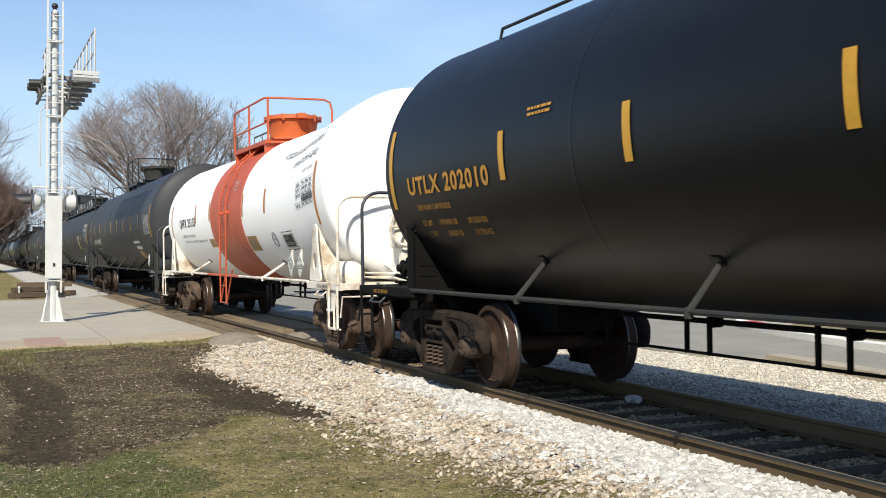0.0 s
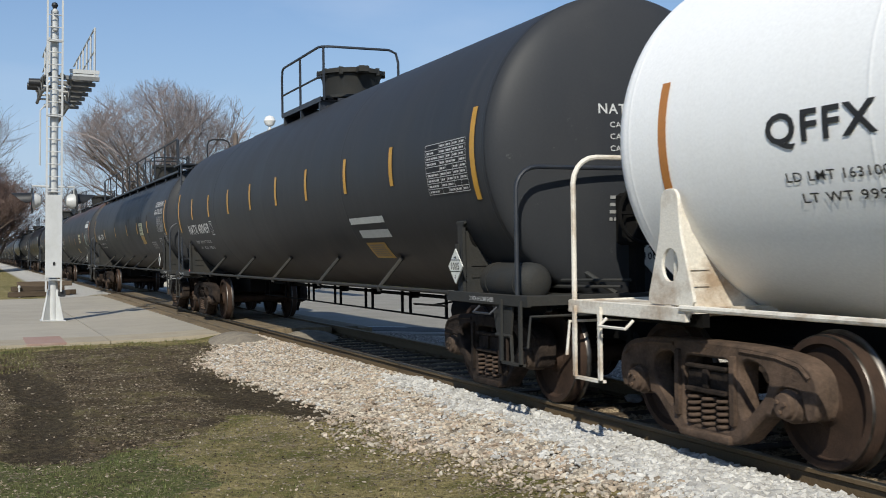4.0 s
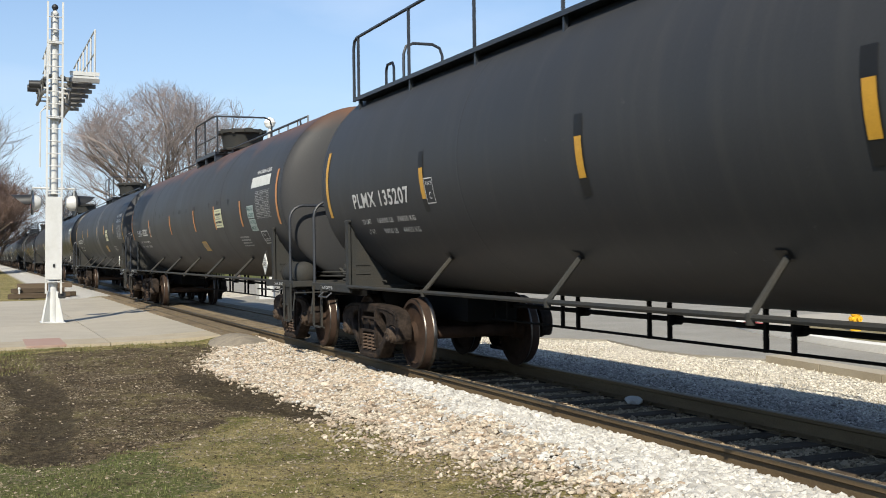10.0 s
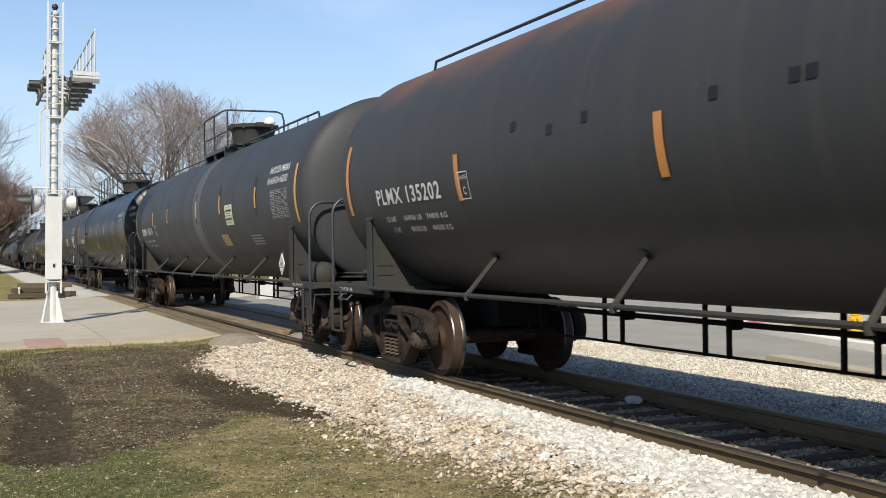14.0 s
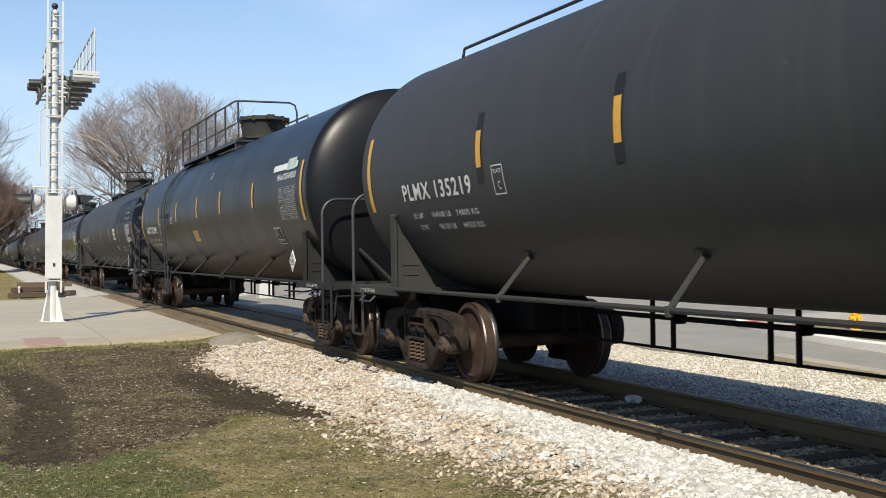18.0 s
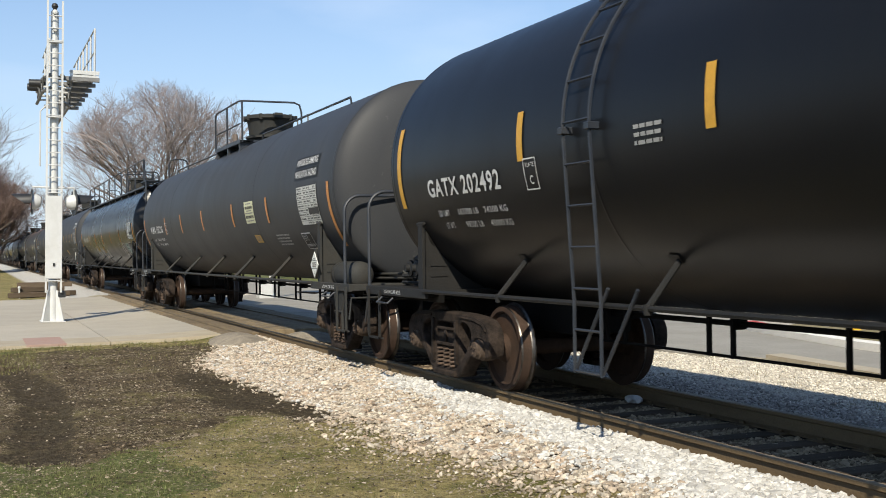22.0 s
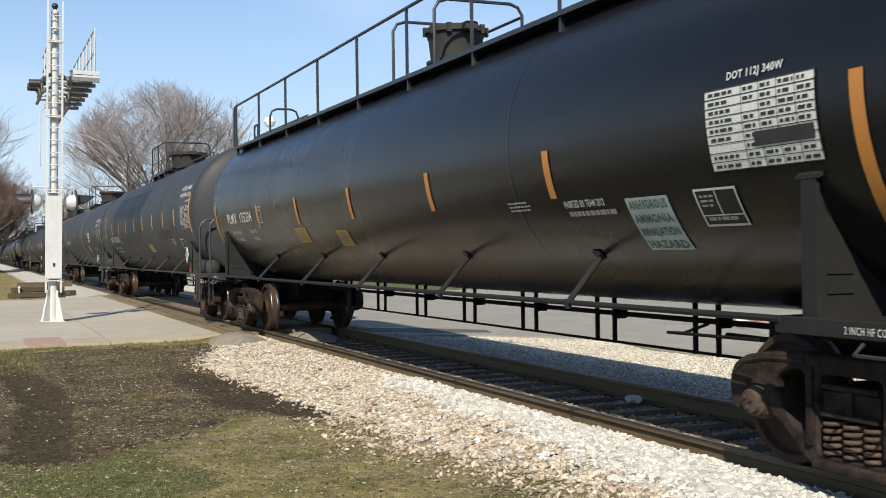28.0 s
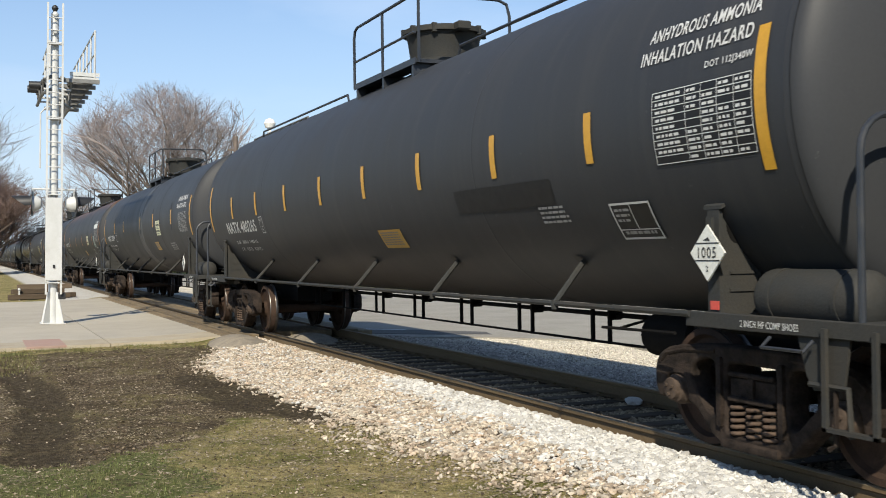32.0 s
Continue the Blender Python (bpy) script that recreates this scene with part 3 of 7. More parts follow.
def stones(name, spots, size, mt, label, flat=0.65, sink=0.25, seed=1, kind="stuff"):
    """Angular stones at the spots (x, y), each of its own size, tilt and outline."""
    rg = np.random.default_rng(seed)
    n = len(spots)
    base = np.array(ICO)
    v = base[None] * (1 + rg.uniform(-0.32, 0.32, (n, 12, 1)))
    v[:, :, 2] *= flat
    v[:, :, 0] *= rg.uniform(0.7, 1.35, (n, 1))
    q = rg.uniform(0, math.tau, n)
    tl = rg.normal(0, 0.45, n)
    cq, sq, ct, stl = np.cos(q), np.sin(q), np.cos(tl), np.sin(tl)
    x, y, z = v[:, :, 0].copy(), v[:, :, 1].copy(), v[:, :, 2].copy()
    x, z = x * ct[:, None] + z * stl[:, None], -x * stl[:, None] + z * ct[:, None]
    x, y = x * cq[:, None] - y * sq[:, None], x * sq[:, None] + y * cq[:, None]
    r = size * np.exp(rg.normal(0, 0.27, n)) * 0.5
    zz = np.array([ground_z(a, c) for a, c in spots]) + r * flat * (1 - 2 * sink) + rg.uniform(0, size * 0.3, n)
    v = np.stack([x * r[:, None] + spots[:, :1], y * r[:, None] + spots[:, 1:2], z * r[:, None] + zz[:, None]], 2)
    f = (np.array(ICO_F)[None] + 12 * np.arange(n)[:, None, None]).reshape(-1, 3)
    ob = new(name, raw_mesh(name, v.reshape(-1, 3), f, mt))
    return tagged(ob, label, "gravel" if "gravel" in name or "ballast" in name else "litter", kind=kind)


def spread(n, x0, x1, y0, y1, keep, seed):
    rg = np.random.default_rng(seed)
    p = np.stack([x0 + (x1 - x0) * rg.uniform(0, 1, n) ** 0.8, rg.uniform(y0, y1, n)], 1) if x0 < x1 else None
    return np.array([a for a in p if keep(a[0], a[1], rg.uniform())])


# where the pale gravel ends against the street
STRIP_EDGE = ((-22.6, 2.2), (-21.3, 3.8), (-18.89, 5.43), (-16.68, 4.96), (-15.51, 5.02), (-14.76, 5.31), (-14.4, 5.53), (-14.12, 5.42), (-12.68, 5.21), (-11.26, 4.99), (4, 4.74))
WHITE_EDGE = lambda x, y: along(((-13.6, -1.2), (-12.1, -1.22), (-10.5, -1.3), (-8.8, -1.4), (-7.4, -1.5), (-6, -1.58), (-4, -1.6)), x) + ragged(x, y, 1.2, 0.22)
spots = spread(100000, -21.9, -4.5, -3.5, -0.83, lambda x, y, u: y < -0.88 and gravel_at(x, y) > 0.02 - (0.75 * u ** 5 if soil_at(x, y) < 0.2 else 0.3 * u ** 6) and noise.noise((x * 6, y * 6, 77)) > -0.28 and (y < WHITE_EDGE(x, y) or x < -13.3), 11)
stones("ballast_gravel_tan", spots, 0.034, STONE_B, "tan and rusty limestone gravel beside the rail", seed=2, flat=0.6)
spots = spread(17000, -21.9, -4.5, -3.2, -0.83, lambda x, y, u: y < -0.88 and gravel_at(x, y) > 0 and (y < WHITE_EDGE(x, y) + 0.1 or x < -13.3) and u < 0.55 + noise.noise((x * 1.5, y * 2, 31)), 17)
stones("ballast_gravel_pale", spots, 0.036, STONE_W, "pale limestone gravel mixed among the tan stones", seed=12, flat=0.6)
spots = spread(40000, -16.0, -4.5, -2.0, -0.84, lambda x, y, u: -0.88 > y > WHITE_EDGE(x, y) - 0.3 * u ** 2 and x > -13.6 + 0.8 * u, 12)
stones("ballast_gravel_white", spots, 0.044, STONE_W, "fresh white limestone gravel heaped along the rail", seed=3, flat=0.65)
# where the ties lie: fewer stones on them than between them
TIE_AT = lambda x: abs((x + 3.3) / 0.53 - round((x + 3.3) / 0.53)) < 0.24
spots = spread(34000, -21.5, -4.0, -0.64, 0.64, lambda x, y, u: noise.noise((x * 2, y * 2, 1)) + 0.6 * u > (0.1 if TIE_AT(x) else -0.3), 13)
stones("ballast_gravel_between_rails", spots, 0.034, STONE_D, "dark brown ballast between the rails", seed=4, sink=0.3, flat=0.5)
spots = spread(30000, -22.5, -4.5, 0.85, 3.6, lambda x, y, u: y < 2.7 + ragged(x, y) + 0.6 * u ** 3, 14)
stones("ballast_gravel_far_shoulder", spots, 0.032, STONE_G, "grey gravel shoulder beyond the track", seed=5)
spots = spread(30000, -22.0, -6.0, 2.4, 5.6, lambda x, y, u: u < 1.2 - 0.16 * (y - 2.5) + 0.6 * noise.noise((x, y, 4)) and y < along(STRIP_EDGE, x), 18)
stones("gravel_pale_strip", spots, 0.026, STONE_F, "sunlit pale gravel strip at the street's edge", seed=8, flat=0.5, sink=0.4)
spots = spread(30000, -22.0, -6.0, -6.8, -2.2, lambda x, y, u: gravel_at(x, y) < 0.05 and u < (.8 if soil_at(x, y) > 0 else 0.15) * (.2 if max(rut_at(x, y), tongue_at(x, y)) > .4 else 1), 15)
stones("soil_crumbs", spots, 0.017, CHIP, "dark crumbs of soil and bark on bare ground", seed=6, flat=0.45, sink=0.4)
spots = spread(46000, -22.0, -6.0, -6.6, -1.8, lambda x, y, u: u < (0.06 if soil_at(x, y) > 0 else 0.05) * (0.2 if max(rut_at(x, y), tongue_at(x, y)) > .4 else 1) + 0.9 * max(0, 1 + gravel_at(x, y) / 1.3) ** 1.5 * (soil_at(x, y) < 0.3) + 0.18 * max(0, noise.noise((x * 1.3, y * 1.8, 40))), 16)
stones("pale_litter", spots, 0.02, CHIP_PALE, "pale straw and stone bits strewn on the ground", seed=7, flat=0.35)
spots = spread(20000, -21.5, -9.5, -6.6, -2.2, lambda x, y, u: soil_at(x, y) > -0.3 and u < 0.02 + 1.0 * noise.noise((x * 1.3, y * 2.2, 44)) - max(rut_at(x, y), tongue_at(x, y)) * 0.5, 19)
stones("leaf_litter", spots, 0.028, LEAF, "flat brown-grey bits of dead leaf on the soil", seed=9, flat=0.16, sink=0.1)


def blades(name, n, box, keep, h, mt, label, seed, flat=1.0, wide=1.0):
    rg = np.random.default_rng(seed)
    x0, x1, y0, y1 = box
    p = np.stack([rg.uniform(x0, x1, n), rg.uniform(y0, y1, n)], 1)
    p = np.array([a for a in p if keep(a[0], a[1], rg.uniform())])
    n = len(p)
    z = np.array([ground_z(a, c) for a, c in p])
    q, ln = rg.uniform(0, math.tau, n), h * np.exp(rg.normal(0, 0.35, n))
    lean = rg.uniform(0.2, 1.3, n) * ln * flat
    w = wide * (0.0025 + 0.003 * rg.uniform(0, 1, n))
    zb = z - 0.01 if flat == 1.0 else z + 0.004
    a = np.stack([p[:, 0] - w * np.sin(q), p[:, 1] + w * np.cos(q), zb], 1)
    c = np.stack([p[:, 0] + w * np.sin(q), p[:, 1] - w * np.cos(q), zb], 1)
    d = np.stack([p[:, 0] + lean * np.cos(q), p[:, 1] + lean * np.sin(q), z + ln], 1)
    v = np.stack([a, c, d], 1).reshape(-1, 3)
    tagged(new(name, raw_mesh(name, v, np.arange(3 * n).reshape(-1, 3), mt)), label, "grass", kind="stuff")


blades("green_grass", 70000, (-12.2, -6.5, -6.9, -2.6), lambda x, y, u: u < (0.1 + 0.9 * green_at(x, y)) * (soil_at(x, y) < 0.15) * (.32 + 2.4 * noise.noise((x * 2.5, y * 3.2, 6))),
       0.015, GRASS_G, "short green spring grass at the edge of the lot", 21, wide=1.5)
blades("dry_grass", 42000, (-11.8, -5.4, -5.6, -1.9), lambda x, y, u: u < (1 - 0.75 * green_at(x, y)) * (soil_at(x, y) < 0.1) * (gravel_at(x, y) < 0.1) * (.3 + 2.0 * noise.noise((x * 2.2, y * 2.6, 9))),
       0.011, GRASS_D, "dry yellowed grass beside the gravel", 22, wide=1.2)
blades("lying_straw", 60000, (-21.0, -6.5, -6.6, -2.3), lambda x, y, u: u < .35 + .9 * noise.noise((x * 1.3, y * 1.3, 12)) and max(rut_at(x, y), tongue_at(x, y)) < .5 and gravel_at(x, y) < 0.1,
       0.005, STRAW, "pale straw lying flat on the bare soil", 25, flat=9.0, wide=2.2)
blades("verge_grass", 14000, (-22.3, -17.6, -8.0, -1.8), lambda x, y, u: u < (1 if x < -20.9 + ragged(x, y) else 0.12) * (.45 + 1.5 * noise.noise((x * 2, y * 2, 51))) + 0.8 * green_at(x, y), 0.04, GRASS_V,
       "ragged grass along the edge of the concrete", 23, wide=1.6)
blades("far_verge_grass", 5000, (-22.0, -8.0, 2.6, 4.6), lambda x, y, u: noise.noise((x * 1.1, y * 1.1, 2)) > 0.2, 0.04, GRASS_D, "dry weeds on the strip beyond the track", 24)

# ---- track ----
RAIL_PROFILE = ((-.07, -.178), (.07, -.178), (.07, -.166), (.014, -.15), (.009, -.13), (.009, -.05), (.036, -.036), (.037, -.008),
                (.028, 0), (-.028, 0), (-.037, -.008), (-.036, -.036), (-.009, -.05), (-.009, -.13), (-.014, -.15), (-.07, -.166))
track = tagged(new("railway_track"), "single railway track of brown steel rails on timber ties", "track", kind="structure")
for side in (-0.755, 0.755):
    g = Geo()
    n = len(RAIL_PROFILE)
    for xx in (-900, 120):
        g.v += [(xx, side + p, q) for p, q in RAIL_PROFILE]
    g.f = [(i, (i + 1) % n, n + (i + 1) % n, n + i) for i in range(n)] + [tuple(range(n))[::-1], tuple(range(n, 2 * n))]
    g.m = [1 if i in (7, 8, 9) else 0 for i in range(n)] + [0, 0]
    part("rail", g, [RAIL_STEEL, RAIL_TOP], track)
tie_me = Geo().box(-.11, .11, -1.28, 1.28, -.36, -.168, c=0.012).mesh("tie", TIE_WOOD)
plate_me = Geo().box(-.1, .1, -.17, .17, -.18, -.163, c=0.004).box(-.03, .03, -.1, -.075, -.175, -.14).box(-.03, .03, .075, .1, -.175, -.14).mesh("tie_plate", RAIL_STEEL)
for i in range(60):
    xx = -3.3 - 0.53 * i + random.uniform(-.03, .03)
    part("tie", tie_me, None, track, m=pose(xx, random.uniform(-.06, .06), 0, 0, 0, random.uniform(-1.5, 1.5)))
    if i < 36:
        for side in (-0.755, 0.755):
            part("tie_plate", plate_me, None, track, m=pose(xx, side, 0))

ob = part("loose_rock", raw_mesh("loose_rock", np.array(ICO) * (.12, .09, .05), np.array(ICO_F), STONE_W), None, None, m=pose(-10.25, .52, -.12, 8, 5, 30))
tagged(ob, "pale loose rock lying between the rails", "rock")

# ---- road crossing and its concrete ----
crossing = tagged(new("road_crossing"), "timber crossing planks laid along the rails", "crossing", kind="structure")
for y0, y1, top in ((-1.46, -1.2, -.085), (-1.19, -.86, -.05), (-.64, -.34, -.012), (-.33, -.01, -.012), (0, .33, -.012), (.34, .64, -.012), (.86, 1.19, -.02), (1.2, 1.5, -.06)):
    for k in range(6):
        a = -45.6 + k * 4.0 - (0.0 if y0 > -1.3 else 0.3)
        part("plank", Geo().box(a, a + 3.97, y0, y1, top - 0.14, top - random.uniform(0, .012), c=0.01), PLANK, crossing)

slab = tagged(new("concrete_pavement"), "pale concrete road slab with sawn joints, in front of the track", "pavement", kind="structure")


def slab_z(y):
    return -0.165 + 0.06 * min(max((y + 3.0) / 1.5, 0), 1)


for i, (x0, x1) in enumerate(((-22.3, -23.7), (-23.72, -29.0), (-29.02, -35.5), (-35.52, -40.5), (-40.52, -45.6))):
    for y0, y1 in ((-3.6, -1.47), (-7.0, -3.62), (-11.5, -7.02), (-40, -11.52)):
        g = Geo()
        steps = [y0, (y0 + y1) / 2, y1] if y1 > -2 else [y0, y1]
        for y in steps:
            g.v += [(x1, y, slab_z(y)), (x0, y, slab_z(y)), (x0, y, slab_z(y) - .16), (x1, y, slab_z(y) - .16)]
        for k in range(len(steps) - 1):
            for j in range(4):
                g.f.append((k * 4 + j, k * 4 + (j + 1) % 4, k * 4 + 4 + (j + 1) % 4, k * 4 + 4 + j))
        g.f += [(3, 2, 1, 0), tuple(len(g.v) - 4 + j for j in range(4))]
        g.m = [0] * len(g.f)
        part("slab", g, KERB if i == 0 else CONCRETE, slab)
g = Geo().box(-24.2, -22.296, -5.14, -4.42, -.2, -.158, c=0.004)
part("tactile_plate", g, RED_PAD, slab, "faded red tactile plate set in the concrete")


def mound(name, cx, cy, rx, ry, h, mt, label, seed, parent=None):
    g = Geo()
    n, k = 28, 6
    for i in range(k + 1):
        for j in range(n):
            q = math.tau * j / n
            r = i / k * (1 + 0.16 * noise.noise((math.cos(q) * 1.6, math.sin(q) * 1.6, seed)))
            x, y = cx + rx * r * math.cos(q), cy + ry * r * math.sin(q)
            g.v.append((x, y, ground_z(x, y) - 0.02 + h * (1 - (i / k) ** 2) + 0.012 * noise.noise((x * 4, y * 4, seed))))
    g.f = [(i * n + j, i * n + (j + 1) % n, i * n + n + (j + 1) % n, i * n + n + j) for i in range(k) for j in range(n)]
    g.m = [0] * len(g.f)
    return tagged(part(name, g, mt, parent), label, "paving", kind="structure")


mound("asphalt_apron", -20.9, -1.45, 1.4, 0.55, 0.15, APRON, "rounded worn asphalt apron at the end of the crossing planks", 1)
mound("asphalt_apron", -21.0, 0.0, 1.0, 0.6, 0.2, APRON, "rounded worn asphalt apron at the end of the crossing planks", 2)

# ---- beyond the track: street, kerbs, corner ----


def sheet(name, poly, z0, z1, mt, label, cat, parent=None):
    ob = part(name, Geo().prism(poly, "xy", z0, z1), mt, parent)
    return tagged(ob, label, cat, kind="structure") if parent is None else ob


edge = [(-45.6, 1.52)] + [(-45.6 + i * 1.0, 1.52) for i in range(1, 23)] + \
       [(-22.6, 1.6), (-22.2, 2.2), (-21.6, 2.9), (-21.2, 3.7), (-18.89, 5.43), (-16.68, 4.96), (-15.51, 5.02), (-14.76, 5.31), (-14.4, 5.53), (-14.12, 5.62), (-11.26, 5.19), (60, 4.79), (60, 7.0)] + \
       [(-9, 7.15), (-13, 7.5), (-15.19, 7.92), (-17.6, 8.55), (-18.88, 8.9), (-20.2, 9.5), (-21.1, 10.2), (-21.9, 11.9), (-22.3, 14.5), (-22.4, 40), (-45.6, 40), (-45.6, 12.3), (-200, 12.3), (-200, 5.2), (-47.5, 5.2), (-45.6, 4)]
sheet("road", edge, -.45, -.27, ASPHALT, "pale worn asphalt street running beyond the railway", "road")
hole = [(-25.4, 1.9), (-23.4, 2.0), (-22.4, 3.0), (-21.6, 4.2), (-22.3, 4.4), (-23.4, 3.6), (-24.6, 2.7)]
sheet("road_patch", hole, -.3, -.262, ASPHALT_DARK, "dark broken asphalt at the road's edge", "road")
sheet("road_marking", [(-25.6, 1.7), (-25.35, 1.7), (-23.75, 3.1), (-24.0, 3.1)], -.29, -.258, ROADLINE, "worn white stop line on the asphalt", "marking")
kerb = tagged(new("kerb"), "brownish concrete kerb at the street's near edge", "kerb", kind="structure")
pts = [(-14.12, 5.42), (-12.68, 5.21), (-11.26, 4.99), (-8.26, 4.87), (-4.26, 4.79)]
for (ax, ay), (bx, by) in zip(pts, pts[1:]):
    part("kerb_stone", Geo().prism([(ax, ay), (bx - .02, by), (bx - .02, by + .34), (ax, ay + .34)], "xy", -.45, -.195), KERB, kerb)
corner = tagged(new("street_corner"), "grassy street corner with concrete kerb and sidewalk", "corner", kind="structure")
sheet("sidewalk", [(-21.0, 10.45), (-20.1, 9.82), (-18.8, 9.25), (-17.5, 8.9), (-15.15, 8.28), (-9, 7.52), (30, 7.3), (30, 17), (-10, 16), (-21.9, 14.5), (-21.6, 12.0)], -.45, -.166, CONCRETE, "", "", corner)
sheet("lawn", [(-18.5, 9.45), (-15.3, 8.35), (-13, 7.98), (-9, 7.62), (30, 7.4), (30, 14.6), (-10, 13.5), (-17.9, 10.85), (-19.0, 10.3)], -.45, -.158, GRASS_D, "", "", corner)
sheet("kerb_stone", [(-21.08, 10.22), (-20.18, 9.52), (-18.87, 8.92), (-17.59, 8.57), (-15.18, 7.94), (-9, 7.17), (30, 6.95), (30, 7.29), (-9, 7.51), (-15.14, 8.27), (-17.49, 8.89), (-18.79, 9.24), (-20.09, 9.81), (-20.99, 10.44)], -.45, -.15, KERB_PALE, "", "", corner)
sheet("tactile_plate", [(-20.05, 9.6), (-18.9, 9.05), (-18.15, 8.8), (-18.6, 9.35), (-20.08, 9.93)], -.2, -.145, RED_NEW, "", "", corner)
sheet("tactile_plate", [(-21.2, 11.1), (-20.0, 10.25), (-19.75, 10.5), (-20.9, 11.54), (-21.5, 11.8)], -.3, -.157, RED_NEW, "", "", corner)

# ---- fire hydrant on the corner ----
hyd = tagged(new("fire_hydrant"), "yellow cast fire hydrant standing on the corner grass", "hydrant")
hyd.matrix_basis = pose(-16.9, 9.85, -.158) @ Matrix.Scale(.66, 4)
part("barrel", Geo().lathe((0, 0, 0), "z", ((0, .16), (.04, .16), (.05, .11), (.44, .105), (.46, .14), (.5, .14), (.51, .12)), 16), HYDRANT_Y, hyd)
part("bonnet", Geo().lathe((0, 0, .51), "z", ((0, .125), (.06, .115), (.13, .07), (.15, .03), (.2, .028), (.2, 0)), 16), HYDRANT_Y, hyd)
for q, r in ((0, .06), (90, .075), (180, .06)):
    part("nozzle", Geo().lathe((0, 0, 0), "x", ((.09, r), (.16, r), (.165, r + .015), (.2, r + .015), (.2, .02), (.23, .02)), 12), HYDRANT_Y, hyd, m=pose(0, 0, .36, 0, 0, q - 90))


# ---- crossing signals ----
def crossing_mast():
    top = tagged(new("crossing_signal"), "tall silver-white crossing signal mast with ladder, flashers and walkway arm", "signal")
    top.matrix_basis = pose(-29.96, -4.21, -.165, -1.13, 0.48, 0)
    H = 8.14
    part("pole", Geo().lathe((0, 0, 0), "z", ((0, .115), (H - .25, .1), (H - .2, .06), (H - .2, 0)), 16), MAST_WHITE, top)
    part("finial", Geo().lathe((0, 0, H - .2), "z", ((0, .03), (.05, .06), (.1, .085), (.16, .06), (.19, 0)), 12), BLACK_HOOD, top, "dark ball cap")
    g = Geo().box(-.3, .3, -.3, .3, 0, .03, c=.008)
    for q in range(4):
        a = q * math.pi / 2 + math.pi / 4
        c, s = math.cos(a), math.sin(a)
        g.add([(c * .1 - s * .012, s * .1 + c * .012, .03), (c * .1 + s * .012, s * .1 - c * .012, .03), (c * .36 + s * .012, s * .36 - c * .012, .03), (c * .36 - s * .012, s * .36 + c * .012, .03),
               (c * .1 - s * .012, s * .1 + c * .012, .8), (c * .1 + s * .012, s * .1 - c * .012, .8), (c * .17 + s * .012, s * .17 - c * .012, .8), (c * .17 - s * .012, s * .17 + c * .012, .8)],
              [(3, 2, 1, 0), (4, 5, 6, 7), (0, 1, 5, 4), (1, 2, 6, 5), (2, 3, 7, 6), (3, 0, 4, 7)])
    part("base", g, MAST_WHITE, top)
    for s in (-.18, .18):
        part("ladder_rail", Geo().box(.2, .235, s - .024, s + .024, .75, H, c=.004), MAST_WHITE, top)
    rung = Geo().tube([(.217, -.18, 0), (.217, .18, 0)], .014, 6).mesh("rung", MAST_WHITE)
    for i in range(15):
        part("rung", rung, None, top, m=pose(0, 0, 3.35 + .315 * i))
    brace = Geo().box(.08, .235, -.2, .2, -.012, .012).mesh("bracket", MAST_WHITE)
    for z in (1.05, 3.28, 5.2, 7.1):
        part("bracket", brace, None, top, m=pose(0, 0, z))
    g = Geo().box(.215, .262, -.195, .195, 1.1, 3.2, c=.01)
    part("ladder_guard", g, MAST_WHITE, top, "plain white ladder guard plate")
    part("lock", Geo().box(.262, .285, -.02, .03, 1.42, 1.5, c=.004), BLACK_HOOD, top, "small black padlock")
    part("bell_box", Geo().box(-.1, .16, .12, .3, .62, .78, c=.02), BLACK_HOOD, top, "dark equipment bracket")
    part("conduit", Geo().tube([(0, -.33, 3.95), (0, -.33, 5.35), (0, -.2, 5.5)], .02, 6), MAST_WHITE, top)
    for s, turn in ((-1, -96), (1, 100)):
        arm = part("flasher_arm", Geo().tube([(0, .1 * s, 3.42), (0, .5 * s, 3.42), (0, .5 * s, 3.12)], .03, 8), MAST_WHITE, top)
        m = pose(0, .5 * s, 3.05, 0, 0, turn)
        part("housing", Geo().lathe((0, 0, 0), "x", ((-.22, .03), (-.2, .12), (-.1, .19), (0, .2)), 18), MAST_WHITE, top, m=m)
        part("backing_disc", Geo().lathe((0, 0, 0), "x", ((0, .2), (0, .33), (.02, .33), (.03, .2)), 26), BLACK_HOOD, top, m=m)
        g = Geo()
        n = 14
        for k, (d, r) in enumerate(((.03, .2), (.52, .19))):
            for j in range(n + 1):
                q = math.pi * (j / n) * 1.15 - math.pi * .075
                for rr in (r, r - .012):
                    cut = 1 if k == 0 else (.35 + .65 * math.sin(math.pi * j / n))
                    g.v.append((.03 + (d - .03) * cut, rr * math.cos(q), rr * math.sin(q)))
        w = 2 * (n + 1)
        for j in range(n):
            for o in (0, 1):
                g.f.append((2 * j + o, 2 * j + 2 + o, w + 2 * j + 2 + o, w + 2 * j + o))
        for j in range(n):
            g.f.append((w + 2 * j, w + 2 * j + 2, w + 2 * j + 3, w + 2 * j + 1))
        g.m = [0] * len(g.f)
        part("hood", g, BLACK_HOOD, top, m=m)
        part("lens", Geo().lathe((0, 0, 0), "x", ((.028, .17), (.05, .1), (.055, 0)), 16), RED_TAG, top, m=m)
    # small white bells on the mast's head
    for z in (7.42, 7.86):
        part("bell", Geo().lathe((.12, 0, z), "x", ((0, .02), (.01, .06), (.05, .07), (.08, .05), (.09, 0)), 14), MAST_WHITE, top, "small round white bell")
    # walkway arm over the road
    L0, L1, L2 = -.2, -6.9, -3.4
